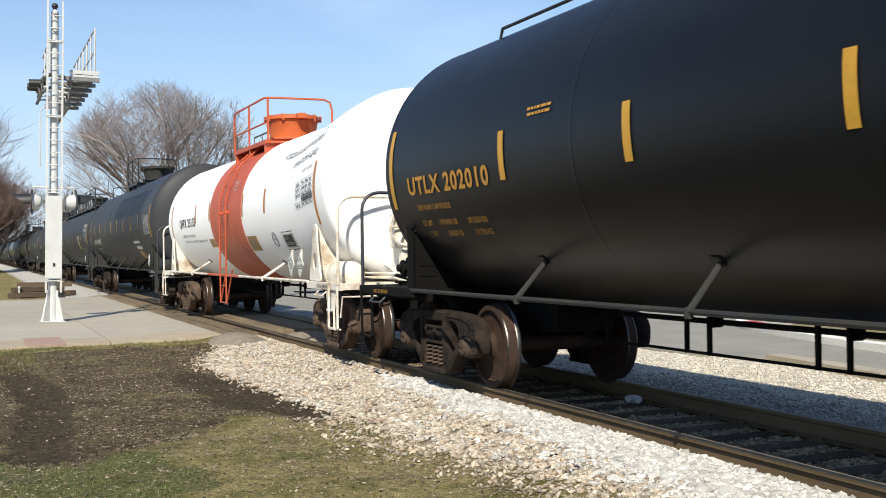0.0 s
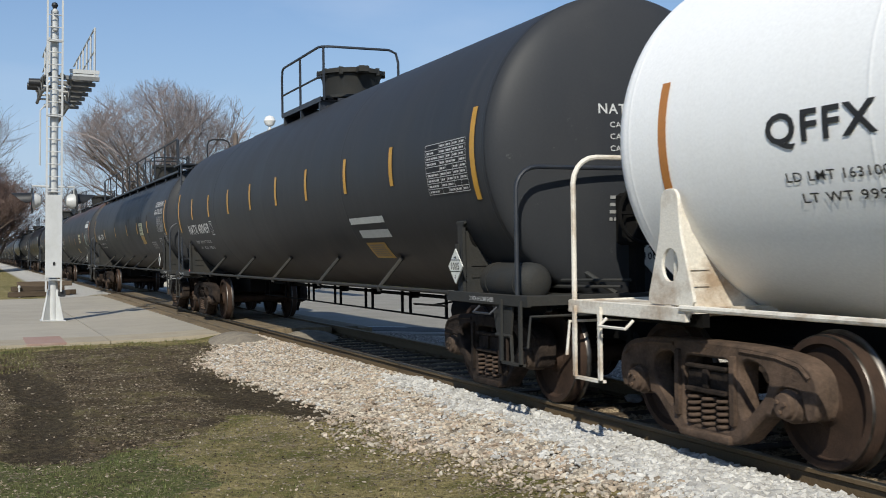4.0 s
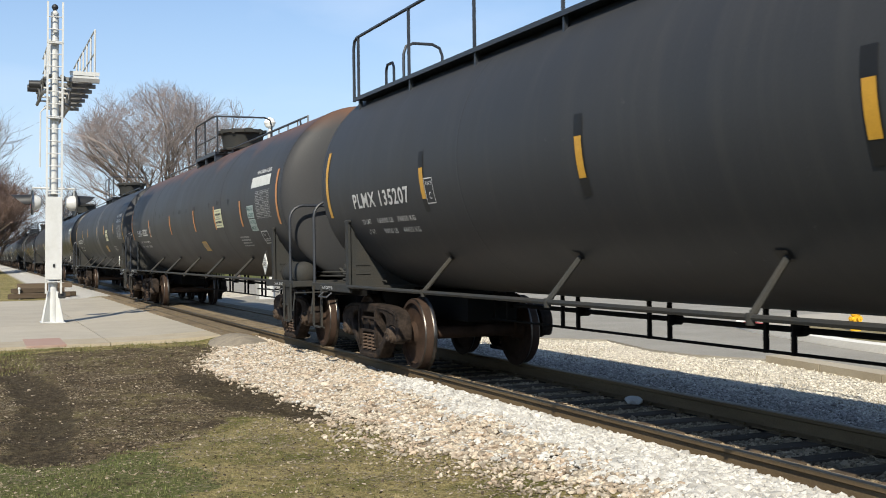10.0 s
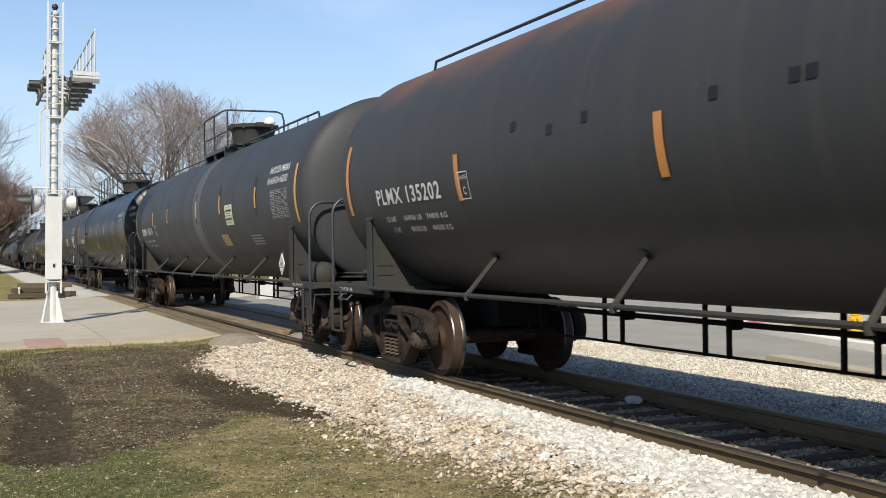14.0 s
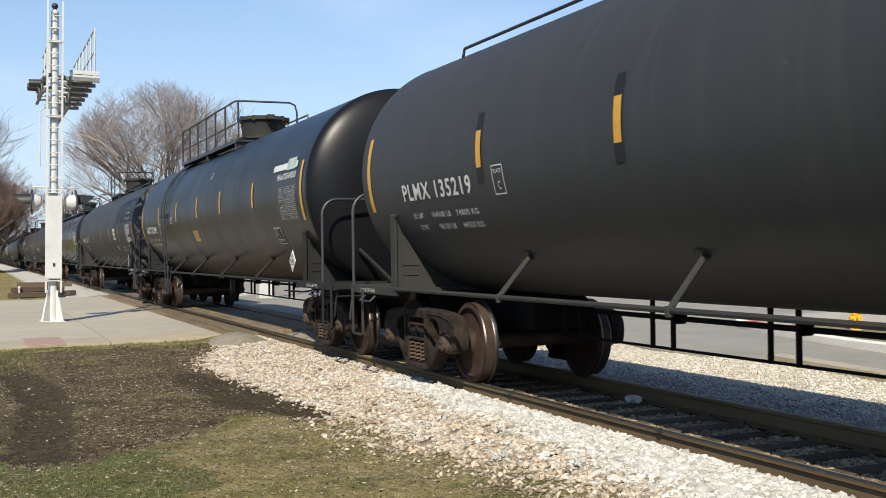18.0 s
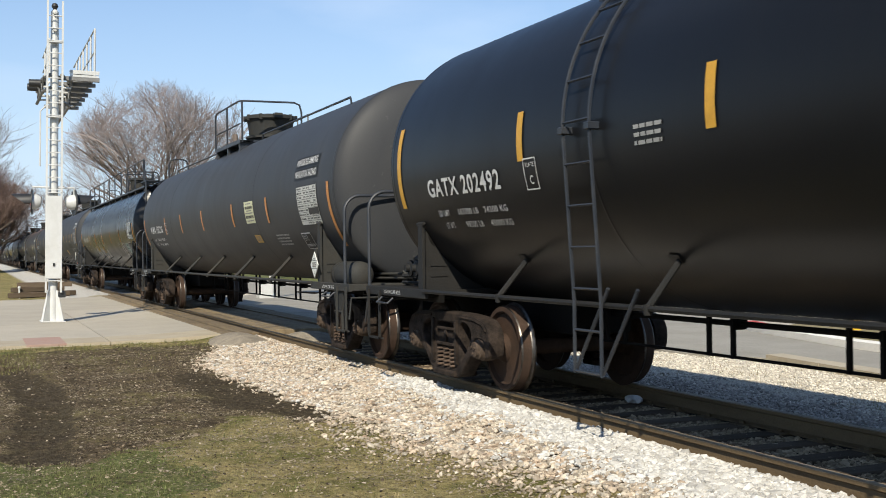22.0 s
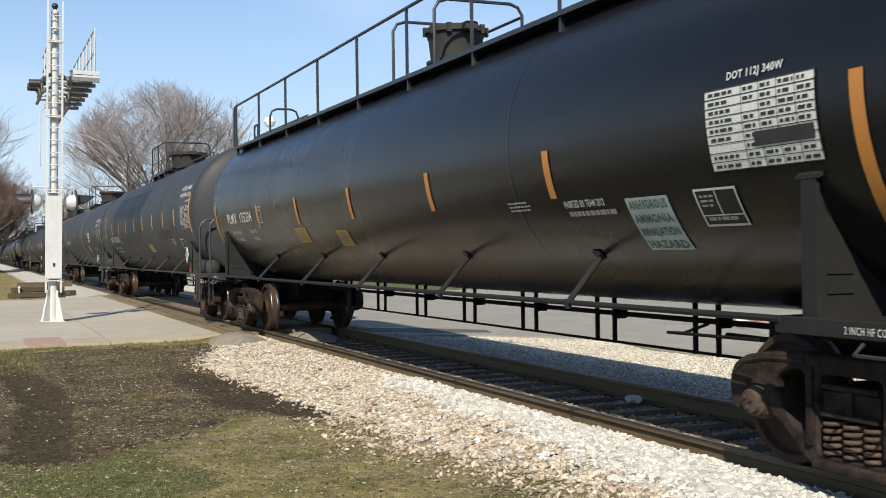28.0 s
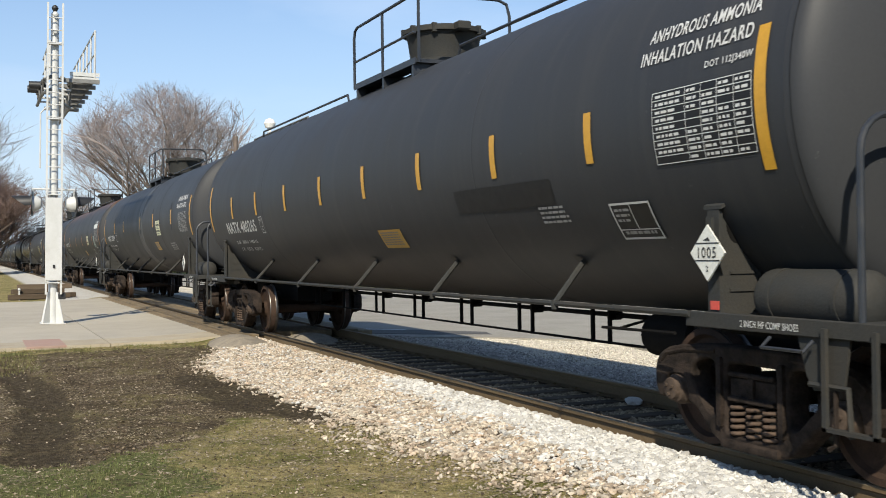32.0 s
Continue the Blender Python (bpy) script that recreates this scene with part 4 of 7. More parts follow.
    for y, z0, end in ((-.25, 5.95, L2), (.42, 5.62, L1)):
        for z in (z0, 6.28):
            # arm pipes and lattice are coloured grey for the shade on their undersides
            part("arm_pipe", Geo().tube([(.1, y * .4, z), (L0 - .6, y, z), (end, y, z)], .045, 8), DECK_SHADE_GREY, top)
        pts = [(L0 - .51 * i, y, z0 if i % 2 else 6.28) for i in range(int((L0 - end) / .51) + 1)]
        part("lattice", Geo().tube(pts, .024, 6), DECK_SHADE_GREY, top)
    for i in range(4):
        part("cross_tie", Geo().tube([(L0 - .9 * i, -.25, 6.0), (L0 - .9 * i, .42, 6.0)], .03, 6), MAST_WHITE, top)
    g = Geo()
    for y in (.5, 1.0):
        g.box(L1, L0, y - .03, y + .03, 6.3, 6.4)
    for i in range(26):
        x = L0 - .26 * i
        g.box(x - .12, x, .5, 1.0, 6.36, 6.385)
    part("walkway", g, DECK_SHADE_GREY, top, "galvanised grating walkway")
    beam = Geo().box(-.07, .07, .1, 1.12, 6.2, 6.3).mesh("cross_beam", DECK_SHADE_GREY)
    for i in range(7):
        part("cross_beam", beam, None, top, m=pose(L0 - 1.05 * i, 0, 0))
    for y, hi, end in ((1.0, 7.58, L1), (-.1, 7.25, L2)):
        g = Geo()
        g.tube([(L0, y, hi), (end, y, hi)], .024, 6).tube([(L0, y, (hi + 6.4) / 2), (end, y, (hi + 6.4) / 2)], .02, 6)
        n = 6 if y > 0 else 3
        for i in range(n):
            x = L0 + (end - L0) * i / n
            g.tube([(x, y, 6.3), (x, y, hi)], .028, 6)
        part("guard_rail", g, MAST_WHITE, top)
    part("toe_board", Geo().box(L0 - .02, L0 + .02, .38, 1.12, 6.38, 6.48), MAST_WHITE, top)
    part("deck_edge", Geo().box(L0 - .02, L0 + .02, .4, 1.1, 6.26, 6.36), MAST_WHITE, top)
    for x, y, z in ((-1.2, -.14, 6.22), (-2.6, -.12, 6.3)):
        m = pose(x, y, z, 0, 0, -96)
        part("flasher_stem", Geo().tube([(x, .1, 6.28), (x, y + .1, 6.28), (x, y + .05, z)], .03, 6), MAST_WHITE, top)
        part("backing_disc", Geo().lathe((0, 0, 0), "x", ((0, .02), (0, .17), (.02, .17), (.03, .15)), 24), BLACK_HOOD, top, m=m)
        part("hood", Geo().lathe((0, 0, 0), "x", ((.03, .11), (.42, .1), (.42, .09), (.04, .1)), 16), BLACK_HOOD, top, m=m)
    return top


crossing_mast()


def far_mast():
    top = tagged(new("crossing_signal"), "white crossing signal mast with ball top beyond the track", "signal")
    top.matrix_basis = pose(-43.2, 4.82, -.37)
    part("pole", Geo().lathe((0, 0, 0), "z", ((0, .16), (.05, .12), (6.75, .1), (6.75, 0)), 14), MAST_WHITE, top)
    part("finial", Geo().lathe((0, 0, 6.75), "z", ((0, .05), (.1, .06), (.16, .17), (.32, .24), (.48, .17), (.55, 0)), 16), GLOBE, top, "white ball on the mast head")
    part("base", Geo().box(-.28, .28, -.58, -.02, 0, .73, c=.03), MAST_WHITE, top, "white equipment box at the foot")
    for z in (5.85, 6.45):
        part("arm_pipe", Geo().tube([(-.3, -.55, z), (7.4, -.55, z)], .035, 6), DECK_SHADE_GREY, top)
    g = Geo()
    for i in range(7):
        g.tube([(-.3 + i * 1.28, -.55, 5.6), (-.3 + i * 1.28, -.55, 6.45)], .025, 6)
    g.box(-.3, 7.4, -.6, .1, 5.55, 5.62)
    part("walkway", g, DECK_SHADE_GREY, top)


far_mast()
pole = tagged(new("utility_pole"), "grey timber utility pole behind the train", "pole")
pole.matrix_basis = pose(-70.5, 9.42, -.05)
part("shaft", Geo().lathe((0, 0, 0), "z", ((0, .2), (9.15, .15), (9.15, 0)), 10), BARK, pole)
part("crossarm", Geo().box(-.05, .05, -.5, .5, 8.2, 8.32), BARK, pole)

# dark timbers left in a low stack past the concrete
for i, (x, y, z, q) in enumerate(((-49.2, -3.7, -.2, 4), (-49.9, -3.4, -.2, -6), (-49.5, -3.6, .02, 12), (-50.4, -3.0, -.2, 20), (-50.0, -3.3, .2, -15))):
    ob = part("timber", Geo().box(-.12, .12, -1.1, 1.1, 0, .2, c=.015), TIE_WOOD, None, m=pose(x, y, z, 0, 0, q + 8))
    tagged(ob, "dark creosoted timber lying in a low stack", "timber", "stack of timbers")
ob = part("marker_post", Geo().lathe((0, 0, 0), "z", ((0, .035), (.4, .035), (.43, .06), (.5, .05), (.52, 0)), 10), MAST_WHITE, None, m=pose(-49.0, -4.35, -.24))
tagged(ob, "short white capped marker post in the grass", "post")


# ---- bare trees ----
def bare_tree(base, height, spread_r, seed, twig, label, stems=5, levels=5, lean=0.0, kids=(3, 4), crown=None):
    rg = random.Random(seed)
    top = tagged(new("tree"), label, "tree")
    top.matrix_basis = pose(*base)
    wood, tw = Geo(), Geo()

    def outside(q):
        """Past the rounded outline that the crown keeps to."""
        a, c, h, cz = crown
        k = 1 + .34 * noise.noise((q.x * .35, q.y * .35, q.z * .35 + seed))
        return (q.x / a) ** 2 + (q.y / c) ** 2 + ((q.z - cz) / (h - cz)) ** 2 > k

    def grow(p, d, length, r, lev):
        pts, q = [p], Vector(p)
        dd = Vector(d)
        n = 3 if lev > 1 else 4
        for _ in range(n):
            dd = (dd + Vector((rg.uniform(-1, 1), rg.uniform(-1, 1), rg.uniform(-.5, .9))) * (.13 if lev < 2 else .2)).normalized()
            q = q + dd * length / n
            pts.append(q.copy())
        r = max(r, .0105 if lev > 4 else .015 if lev > 3 else .026)
        (wood if lev < 3 else tw).tube(pts, r, 6 if lev < 2 else (4 if lev < 3 else 3), r2=r * .55)
        if lev >= levels or (crown and lev > 1 and outside(q)):
            return
        k = rg.randint(*kids)
        for i in range(k):
            at = pts[-1] if i == 0 else pts[rg.randint(max(1, n - 2), n)]
            if crown and outside(at + dd * length * .35):
                continue
            side = Vector((rg.uniform(-1, 1), rg.uniform(-1, 1), rg.uniform(-.35, .6)))
            nd = (dd * (1.0 if lev < 2 else .75) + side * (.62 if lev < 2 else .8)).normalized()
            grow(at, nd, length * rg.uniform(.58, .78), r * rg.uniform(.5, .62), lev + 1)

    th = height * .16
    wood.tube([(0, 0, -.3), (0, 0, th * .5), (lean * .2, 0, th)], height * .028, 9, r2=height * .022)
    for i in range(stems):
        a = math.tau * (i + rg.uniform(-.3, .3)) / stems
        k = spread_r / height * (.15 + 1.1 * ((i * 0.618 + .3) % 1))
        grow(Vector((lean * .2, 0, th * .95)), Vector((math.cos(a) * k, math.sin(a) * k, 1)).normalized(), height * .36, height * (.009 if crown else .013), 1)
    part("trunk", wood, BARK, top)
    part("crown", tw, twig, top, smooth=False)
    return top


bare_tree((-104.0, 10.2, -.3), 19.0, 24.0, 4, TWIG_PALE, "large bare spreading tree with a rounded crown of fine twigs", 16, 7, kids=(3, 4), crown=(9.6, 9.6, 17.4, 8.0))
bare_tree((-124.0, -11.6, -.3), 19.0, 10.0, 7, TWIG, "bare tree with upright limbs and fine twigs", 6, 6)
bare_tree((-125.0, -5.6, -.3), 11.0, 9.0, 9, TWIG_RED, "bare reddish-brown tree far along the track", 10, 6, kids=(4, 4))
bare_tree((-131.0, -4.6, -.3), 10.5, 8.0, 19, TWIG_RED, "bare reddish-brown tree far along the track", 10, 6, kids=(4, 4))
bare_tree((-142.0, -3.6, -.3), 9.0, 7.0, 20, TWIG_RED, "bare reddish-brown tree far along the track", 9, 6)
bare_tree((-172.0, -6.2, -.3), 11.0, 8.0, 10, TWIG_RED, "bare reddish-brown tree far along the track", 6, 5)
bare_tree((-235.0, -3.0, -.3), 13.0, 10.0, 12, TWIG, "bare grey tree far along the track", 6, 5)
bare_tree((-265.0, 12.0, -.3), 18.0, 12.0, 13, TWIG, "bare grey tree far along the track", 6, 5)
bare_tree((-190.0, 9.5, -.3), 12.0, 9.0, 14, TWIG, "bare grey tree far along the track", 6, 5)
g = Geo()
rg = random.Random(5)
for i in range(1500):
    x = -330 - rg.uniform(0, 60)
    y = rg.uniform(-60, 60)
    z0 = rg.uniform(0, 5)
    g.tube([(x, y, z0), (x + rg.uniform(-1, 1), y + rg.uniform(-2, 2), z0 + rg.uniform(1, 4.5))], .05, 3)
tagged(part("far_woods", g, TWIG, smooth=False), "distant bare woods along the horizon", "woods", kind="stuff")


# ---- tank cars ----
class Shell:
    """The outer skin of a tank: a cylinder with ellipsoidal heads, by length along it and angle round it."""

    def __init__(self, R, zc, half, depth=None):
        self.R, self.zc, self.half, self.depth, self.flare = R, zc, half + .26, depth or R * 0.225, 0.0
        n = 60
        self.arc = [0.0]
        self.pts = [(self.depth * math.sin(i / n * math.pi / 2), R * math.cos(i / n * math.pi / 2)) for i in range(n + 1)]
        for a, b in zip(self.pts, self.pts[1:]):
            self.arc.append(self.arc[-1] + math.hypot(b[0] - a[0], b[1] - a[1]))

    def at(self, u, q, lift=0.0):
        """The place at length u and angle q above the near side's level (radians), lifted off the skin."""
        s = 1 if u > 0 else -1
        over = abs(u) - self.half
        if over <= 0:
            x, r, nx, nr = u, self.R, 0.0, 1.0
        else:
            i = max(1, min(next((k for k, a in enumerate(self.arc) if a >= over), len(self.arc) - 1), len(self.arc) - 1))
            k = (over - self.arc[i - 1]) / max(self.arc[i] - self.arc[i - 1], 1e-6)
            d = self.pts[i - 1][0] + (self.pts[i][0] - self.pts[i - 1][0]) * k
            r = self.pts[i - 1][1] + (self.pts[i][1] - self.pts[i - 1][1]) * k
            nx, nr = d / self.depth ** 2, r / self.R ** 2
            h = math.hypot(nx, nr)
            nx, nr = s * nx / h, nr / h
            x = s * (self.half + d)
        rr = r + nr * lift
        return self.swell((x + nx * lift, -rr * math.cos(q), self.zc + rr * math.sin(q)))

    def swell(self, p):
        """The jacket of a shielded front end stands fuller and higher than the rest of the tank."""
        k = min(max((p[0] - 4.3) / 2.6, 0), 1) * self.flare
        if not k:
            return p
        k = k * k * (3 - 2 * k)
        return (p[0], p[1] * (1 + .03 * k), self.zc + .15 * k + (p[2] - self.zc) * (1 + .03 * k))

    def angle(self, z):
        return math.asin(max(-1, min(1, (z - self.zc) / self.R)))

    def mesh(self, seams=()):
        """Plates with proud weld seams and a lap at each head."""
        prof = []
        for d, r in self.pts[::-3]:
            prof.append((-self.half - d, r))
        prof[-1] = (-self.half, self.R)
        for s in [-self.half + .05, *sorted(seams), self.half - .05]:
            prof += [(s - .06, self.R), (s - .022, self.R), (s - .012, self.R + .0005), (s, self.R + .0035), (s + .012, self.R + .0005), (s + .022, self.R), (s + .06, self.R)]
        prof += [(self.half, self.R)]
        for d, r in self.pts[3::3]:
            prof.append((self.half + d, r))
        if self.flare:
            prof = sorted(prof + [(4.4 + .25 * i, self.R) for i in range(10)])
        g = Geo().lathe((0, 0, self.zc), "x", prof, 96)
        g.v = [self.swell(p) for p in g.v]
        return g


def wrap(sh, quads, mt, name, parent, lift=.007, label=""):
    """Lay flat shapes, as lists of (u, height) corners, on the skin; heights are metres along the girth from the near side's level."""
    g = Geo()
    for x0, x1, h0, h1 in quads:
        nu = max(1, int(abs(x1 - x0) / .25)) if max(abs(x0), abs(x1)) < sh.half else max(2, int(abs(x1 - x0) / .06))
        nv = max(1, int(abs(h1 - h0) / .07))
        v = [sh.at(x0 + (x1 - x0) * i / nu, (h0 + (h1 - h0) * j / nv) / sh.R, lift) for i in range(nu + 1) for j in range(nv + 1)]
        f = [(i * (nv + 1) + j, (i + 1) * (nv + 1) + j, (i + 1) * (nv + 1) + j + 1, i * (nv + 1) + j + 1) for i in range(nu) for j in range(nv)]
        g.add(v, f)
    return part(name, g, mt, parent, label)


TEXT_CACHE = {}


def text_flat(s, bold):
    """Vertices and faces of a line of the built-in font, cap height 1, scaled to width 1."""
    key = (s, bold)
    if key not in TEXT_CACHE:
        cu = bpy.data.curves.new("text", "FONT")
        cu.body, cu.resolution_u, cu.offset, cu.space_character = s, 3, bold, 1.13
        ob = bpy.data.objects.new("text", cu)
        scene.collection.objects.link(ob)
        dg = bpy.context.evaluated_depsgraph_get()
        dg.update()
        me = bpy.data.meshes.new_from_object(ob.evaluated_get(dg))
        bm = bmesh.new()
        bm.from_mesh(me)
        ys = [v.co.y for v in bm.verts]
        lo, hi = min(ys), max(ys)
        for k in range(1, 6):
            bmesh.ops.bisect_plane(bm, geom=bm.verts[:] + bm.edges[:] + bm.faces[:], plane_co=(0, lo + (hi - lo) * k / 6, 0), plane_no=(0, 1, 0))
        xs = [v.co.x for v in bm.verts]
        a, b = min(xs), max(xs)
        bm.verts.index_update()
        TEXT_CACHE[key] = ([((v.co.x - a) / (b - a), (v.co.y - lo) / (hi - lo)) for v in bm.verts], [[v.index for v in f.verts] for f in bm.faces])
        bm.free()
        bpy.data.objects.remove(ob)
        bpy.data.curves.remove(cu)
        bpy.data.meshes.remove(me)
    return TEXT_CACHE[key]


def letter(sh, s, x0, x1, h0, h1, mt, parent, bold=0.015, lift=.008, slope=0.0):
    v, f = text_flat(s, bold)
    g = Geo().add([sh.at(x0 + (x1 - x0) * a, (h0 + (h1 - h0) * b + slope * (x1 - x0) * a) / sh.R, lift) for a, b in v], f)
    me = g.mesh("lettering", mt, smooth=False)
    return part("lettering", me, None, parent)


def letter_plane(s, origin, ax, up, w, h, mt, parent, bold=0.015):
    v, f = text_flat(s, bold)
    o, ax, up = Vector(origin), Vector(ax), Vector(up)
    return part("lettering", Geo().add([o + ax * (a * w) + up * (b * h) for a, b in v], f).mesh("lettering", mt, smooth=False), None, parent)


def head_point(sh, y, z, lift=.008):
    k = max(0.0, 1 - (y * y + (z - sh.zc) ** 2) / sh.R ** 2)
    return sh.swell((sh.half + sh.depth * math.sqrt(k) + lift, y, z))


def letter_head(sh, s, y0, y1, z0, z1, mt, parent, bold=.02):
    v, f = text_flat(s, bold)
    g = Geo().add([head_point(sh, y0 + (y1 - y0) * a, z0 + (z1 - z0) * b) for a, b in v], f)
    return part("lettering", g.mesh("lettering", mt, smooth=False), None, parent)


def faded(mt):
    return {LETTER.name: PRINT_W, LETTER_K.name: PRINT_K}.get(mt.name, mt)


def words(rg, a, b, k=1.0):
    """Word-long stretches between a and b."""
    out = []
    while a < b - .015:
        w = rg.uniform(.03, .1) * k
        out.append((a, min(a + w, b)))
        a += w + .016
    return out


def lines_head(sh, y0, y1, z0, z1, mt, parent, seed):
    rg = random.Random(seed)
    g = Geo()
    for a, b in words(rg, y0, y1):
        v = [head_point(sh, a + (b - a) * i / 2, z, .009) for i in range(3) for z in (z0, z0 + (z1 - z0) * .8)]
        g.add(v, [(2 * i, 2 * i + 2, 2 * i + 3, 2 * i + 1) for i in range(2)])
    return part("small_print", g, faded(mt), parent)


def lines(sh, x0, x1, h0, h1, rows, mt, parent, seed, name="small_print", fill=.5, lift=.009):
    """Lines of print too small to read, as plain bars of their size."""
    rg = random.Random(seed)
    q, dh = [], (h1 - h0) / rows
    for k in range(rows):
        for a, b in words(rg, x0 + rg.uniform(0, .05) * (x1 - x0), x1 - rg.uniform(0, .12) * (x1 - x0)):
            q.append((a, b, h1 - dh * (k + fill), h1 - dh * k))
    return wrap(sh, q, faded(mt), name, parent, lift)


def wheel_mesh():
    """A pair of wheels on their axle, about the y axis."""
    g = Geo()
    prof = [(-.815, .395), (-.81, .445), (-.795, .455), (-.70, .46), (-.685, .468), (-.672, .485), (-.66, .485), (-.655, .47), (-.655, .39), (-.70, .37), (-.73, .16), (-.69, .13), (-.64, .12), (-.62, .085), (0, .08)]
    mats = [0, 1, 0, 1, 1, 1, 0, 0, 0, 0, 0, 0, 0, 0]
    face = [(-.90, .0), (-.90, .075), (-.88, .12), (-.84, .13), (-.79, .16), (-.765, .25), (-.775, .37), (-.80, .39), (-.815, .395)]
    full = face + prof[1:]
    fm = [0] * (len(face) - 1) + mats
    g.lathe((0, 0, 0), "y", full, 48, fm)
    g.mirror_y()
    return g.mesh("wheelset", [WHEEL_FACE, TREAD])


def rounded(poly, r, n=3):
    """The polygon with its corners rounded."""
    out, k = [], len(poly)
    for i in range(k):
        p, a, b = Vector(poly[i]), Vector(poly[i - 1]), Vector(poly[(i + 1) % k])
        ra, rb = min(r, (a - p).length * .45), min(r, (b - p).length * .45)
        s, e = p + (a - p).normalized() * ra, p + (b - p).normalized() * rb
        for j in range(n + 1):
            t = j / n
            out.append(tuple(s * (1 - t) ** 2 + p * 2 * t * (1 - t) + e * t ** 2))
    return out


def offset(poly, d):
    """The counter-clockwise polygon moved inwards by d."""
    out, k = [], len(poly)
    for i in range(k):
        a, p, b = Vector(poly[i - 1]), Vector(poly[i]), Vector(poly[(i + 1) % k])
        u, w = (p - a).normalized(), (b - p).normalized()
        nn = (Vector((-u.y, u.x)) + Vector((-w.y, w.x))).normalized()
        out.append(tuple(p + nn * d))
    return out


def casting(g, outer, holes, y0, y1, c=.02):
    """A cast plate in the xz plane, pierced by holes, with its rims rolled over."""
    bm = bmesh.new()
    rims = []
    for loop in [outer] + holes:
        d = c
        rims.append((loop, offset(loop, d)))
    front = []
    for loop, inner in rims:
        vs = [bm.verts.new((p, y0, q)) for p, q in inner]
        front += [bm.edges.new((vs[i], vs[(i + 1) % len(vs)])) for i in range(len(vs))]
    bmesh.ops.triangle_fill(bm, use_beauty=True, edges=front)
    bm.verts.index_update()
    g.add([v.co[:] for v in bm.verts], [[v.index for v in f.verts] for f in bm.faces])
    bm.free()
    for loop, inner in rims:
        n = len(loop)
        mid = offset(loop, c * .3)
        v = [(p, y0, q) for p, q in inner] + [(p, y0 + c * .3, q) for p, q in mid] + [(p, y0 + c, q) for p, q in loop] + [(p, y1, q) for p, q in loop]
        g.add(v, [(k * n + i, k * n + (i + 1) % n, k * n + n + (i + 1) % n, k * n + n + i) for k in range(3) for i in range(n)])
    return g


def side_frame_mesh(mt):
    """The cast side of a truck, round its centre at rail level: arched top, columns, spring seat and axle pedestals."""
    right = [(0, .10), (.30, .10), (.41, .14), (.52, .24), (.66, .36), (.735, .355), (.75, .46), (.78, .56), (1.0, .56), (1.03, .46), (1.045, .37), (1.12, .37),
             (1.165, .46), (1.17, .6), (1.12, .70), (1.0, .765), (.78, .80), (.55, .815), (.3, .82), (0, .82)]
    outer = rounded(right + [(-p, q) for p, q in right[-2:0:-1]], .05)
    window = [(-.27, .70), (.27, .70), (.285, .2), (-.285, .2)]
    tri = [(.385, .34), (.375, .66), (.45, .72), (.60, .70), (.70, .62), (.66, .50), (.52, .37), (.44, .30)]
    g = Geo()
    casting(g, outer, [rounded(window, .06), rounded(tri, .07), rounded([(-p, q) for p, q in tri[::-1]], .07)], -1.10, -.93)
    for s in (-1, 1):
        a, b = sorted((s * .305, s * .355))
        g.box(a, b, -1.13, -1.09, .24, .74, c=.012)
        g.tube([(s * .4, -1.098, .775), (s * .78, -1.098, .76), (s * 1.0, -1.098, .72), (s * 1.09, -1.098, .65)], .018, 6)
    g.box(-.3, .3, -1.135, -.85, .10, .165, c=.014)
    return g.mesh("side_frame", mt, angle=50)


def spring_mesh(mt):
    g = Geo()
    pts = [(.076 * math.cos(a), -1.035 + .076 * math.sin(a), .18 + .25 * a / (math.tau * 5.5)) for a in [math.tau * 5.5 * i / 88 for i in range(89)]]
    return g.tube(pts, .0155, 6).mesh("coil_spring", mt, angle=80)


def bolster_mesh():
    g = Geo().box(-.24, .24, -1.085, 1.085, .44, .63, c=.035).box(-.3, .3, -.5, .5, .58, .76, c=.03)
    g.lathe((0, 0, .74), "z", ((0, .2), (.05, .2), (.05, 0)), 18)
    for s in (-1, 1):
        g.box(-.24, .24, s * 1.095 - .02, s * 1.095 + .02, .435, .475, c=.01).box(-.03, .03, s * 1.09 - .02, s * 1.09 + .02, .47, .62, c=.01).box(-.24, .24, s * 1.09 - .02, s * 1.09 + .02, .61, .645, c=.01)
        g.box(-1.0, -.94, s * .3 - .04, s * .3 + .04, .35, .45)
        g.tube([(-.55, s * .62, .33), (.55, s * .62, .33)], .03, 6)
        for e in (-1, 1):
            g.box(e * .43 - .06, e * .43 + .06, s * .76 - .09, s * .76 + .09, .32, .55, c=.02)
    for e in (-1, 1):
        g.tube([(e * .43, -.85, .38), (e * .43, .85, .38)], .05, 6)
    return g.mesh("bolster", CAST)


def cap_mesh(mt):
    g = Geo().lathe((0, -.94, .457), "y", ((0, .125), (-.12, .125), (-.14, .11), (-.17, .105), (-.18, .09), (-.215, .082), (-.22, .07), (-.222, 0)), 22)
    for i in range(3):
        a = math.tau * i / 3 + .4
        g.lathe((.042 * math.cos(a), -1.155, .457 + .042 * math.sin(a)), "y", ((0, .015), (-.022, .015), (-.022, 0)), 6)
    g.box(-.13, .13, -1.08, -.95, .55, .62, c=.01)
    return g.mesh("bearing_cap", mt)


WHEELSET, BOLSTER = wheel_mesh(), bolster_mesh()
FRAMES = {m.name: (side_frame_mesh(m), spring_mesh(CAST_TAN), cap_mesh(k)) for m, k in ((CAST, CAST_CAP), (CAST_TAN, CAST_TAN))}
WHEELS = []


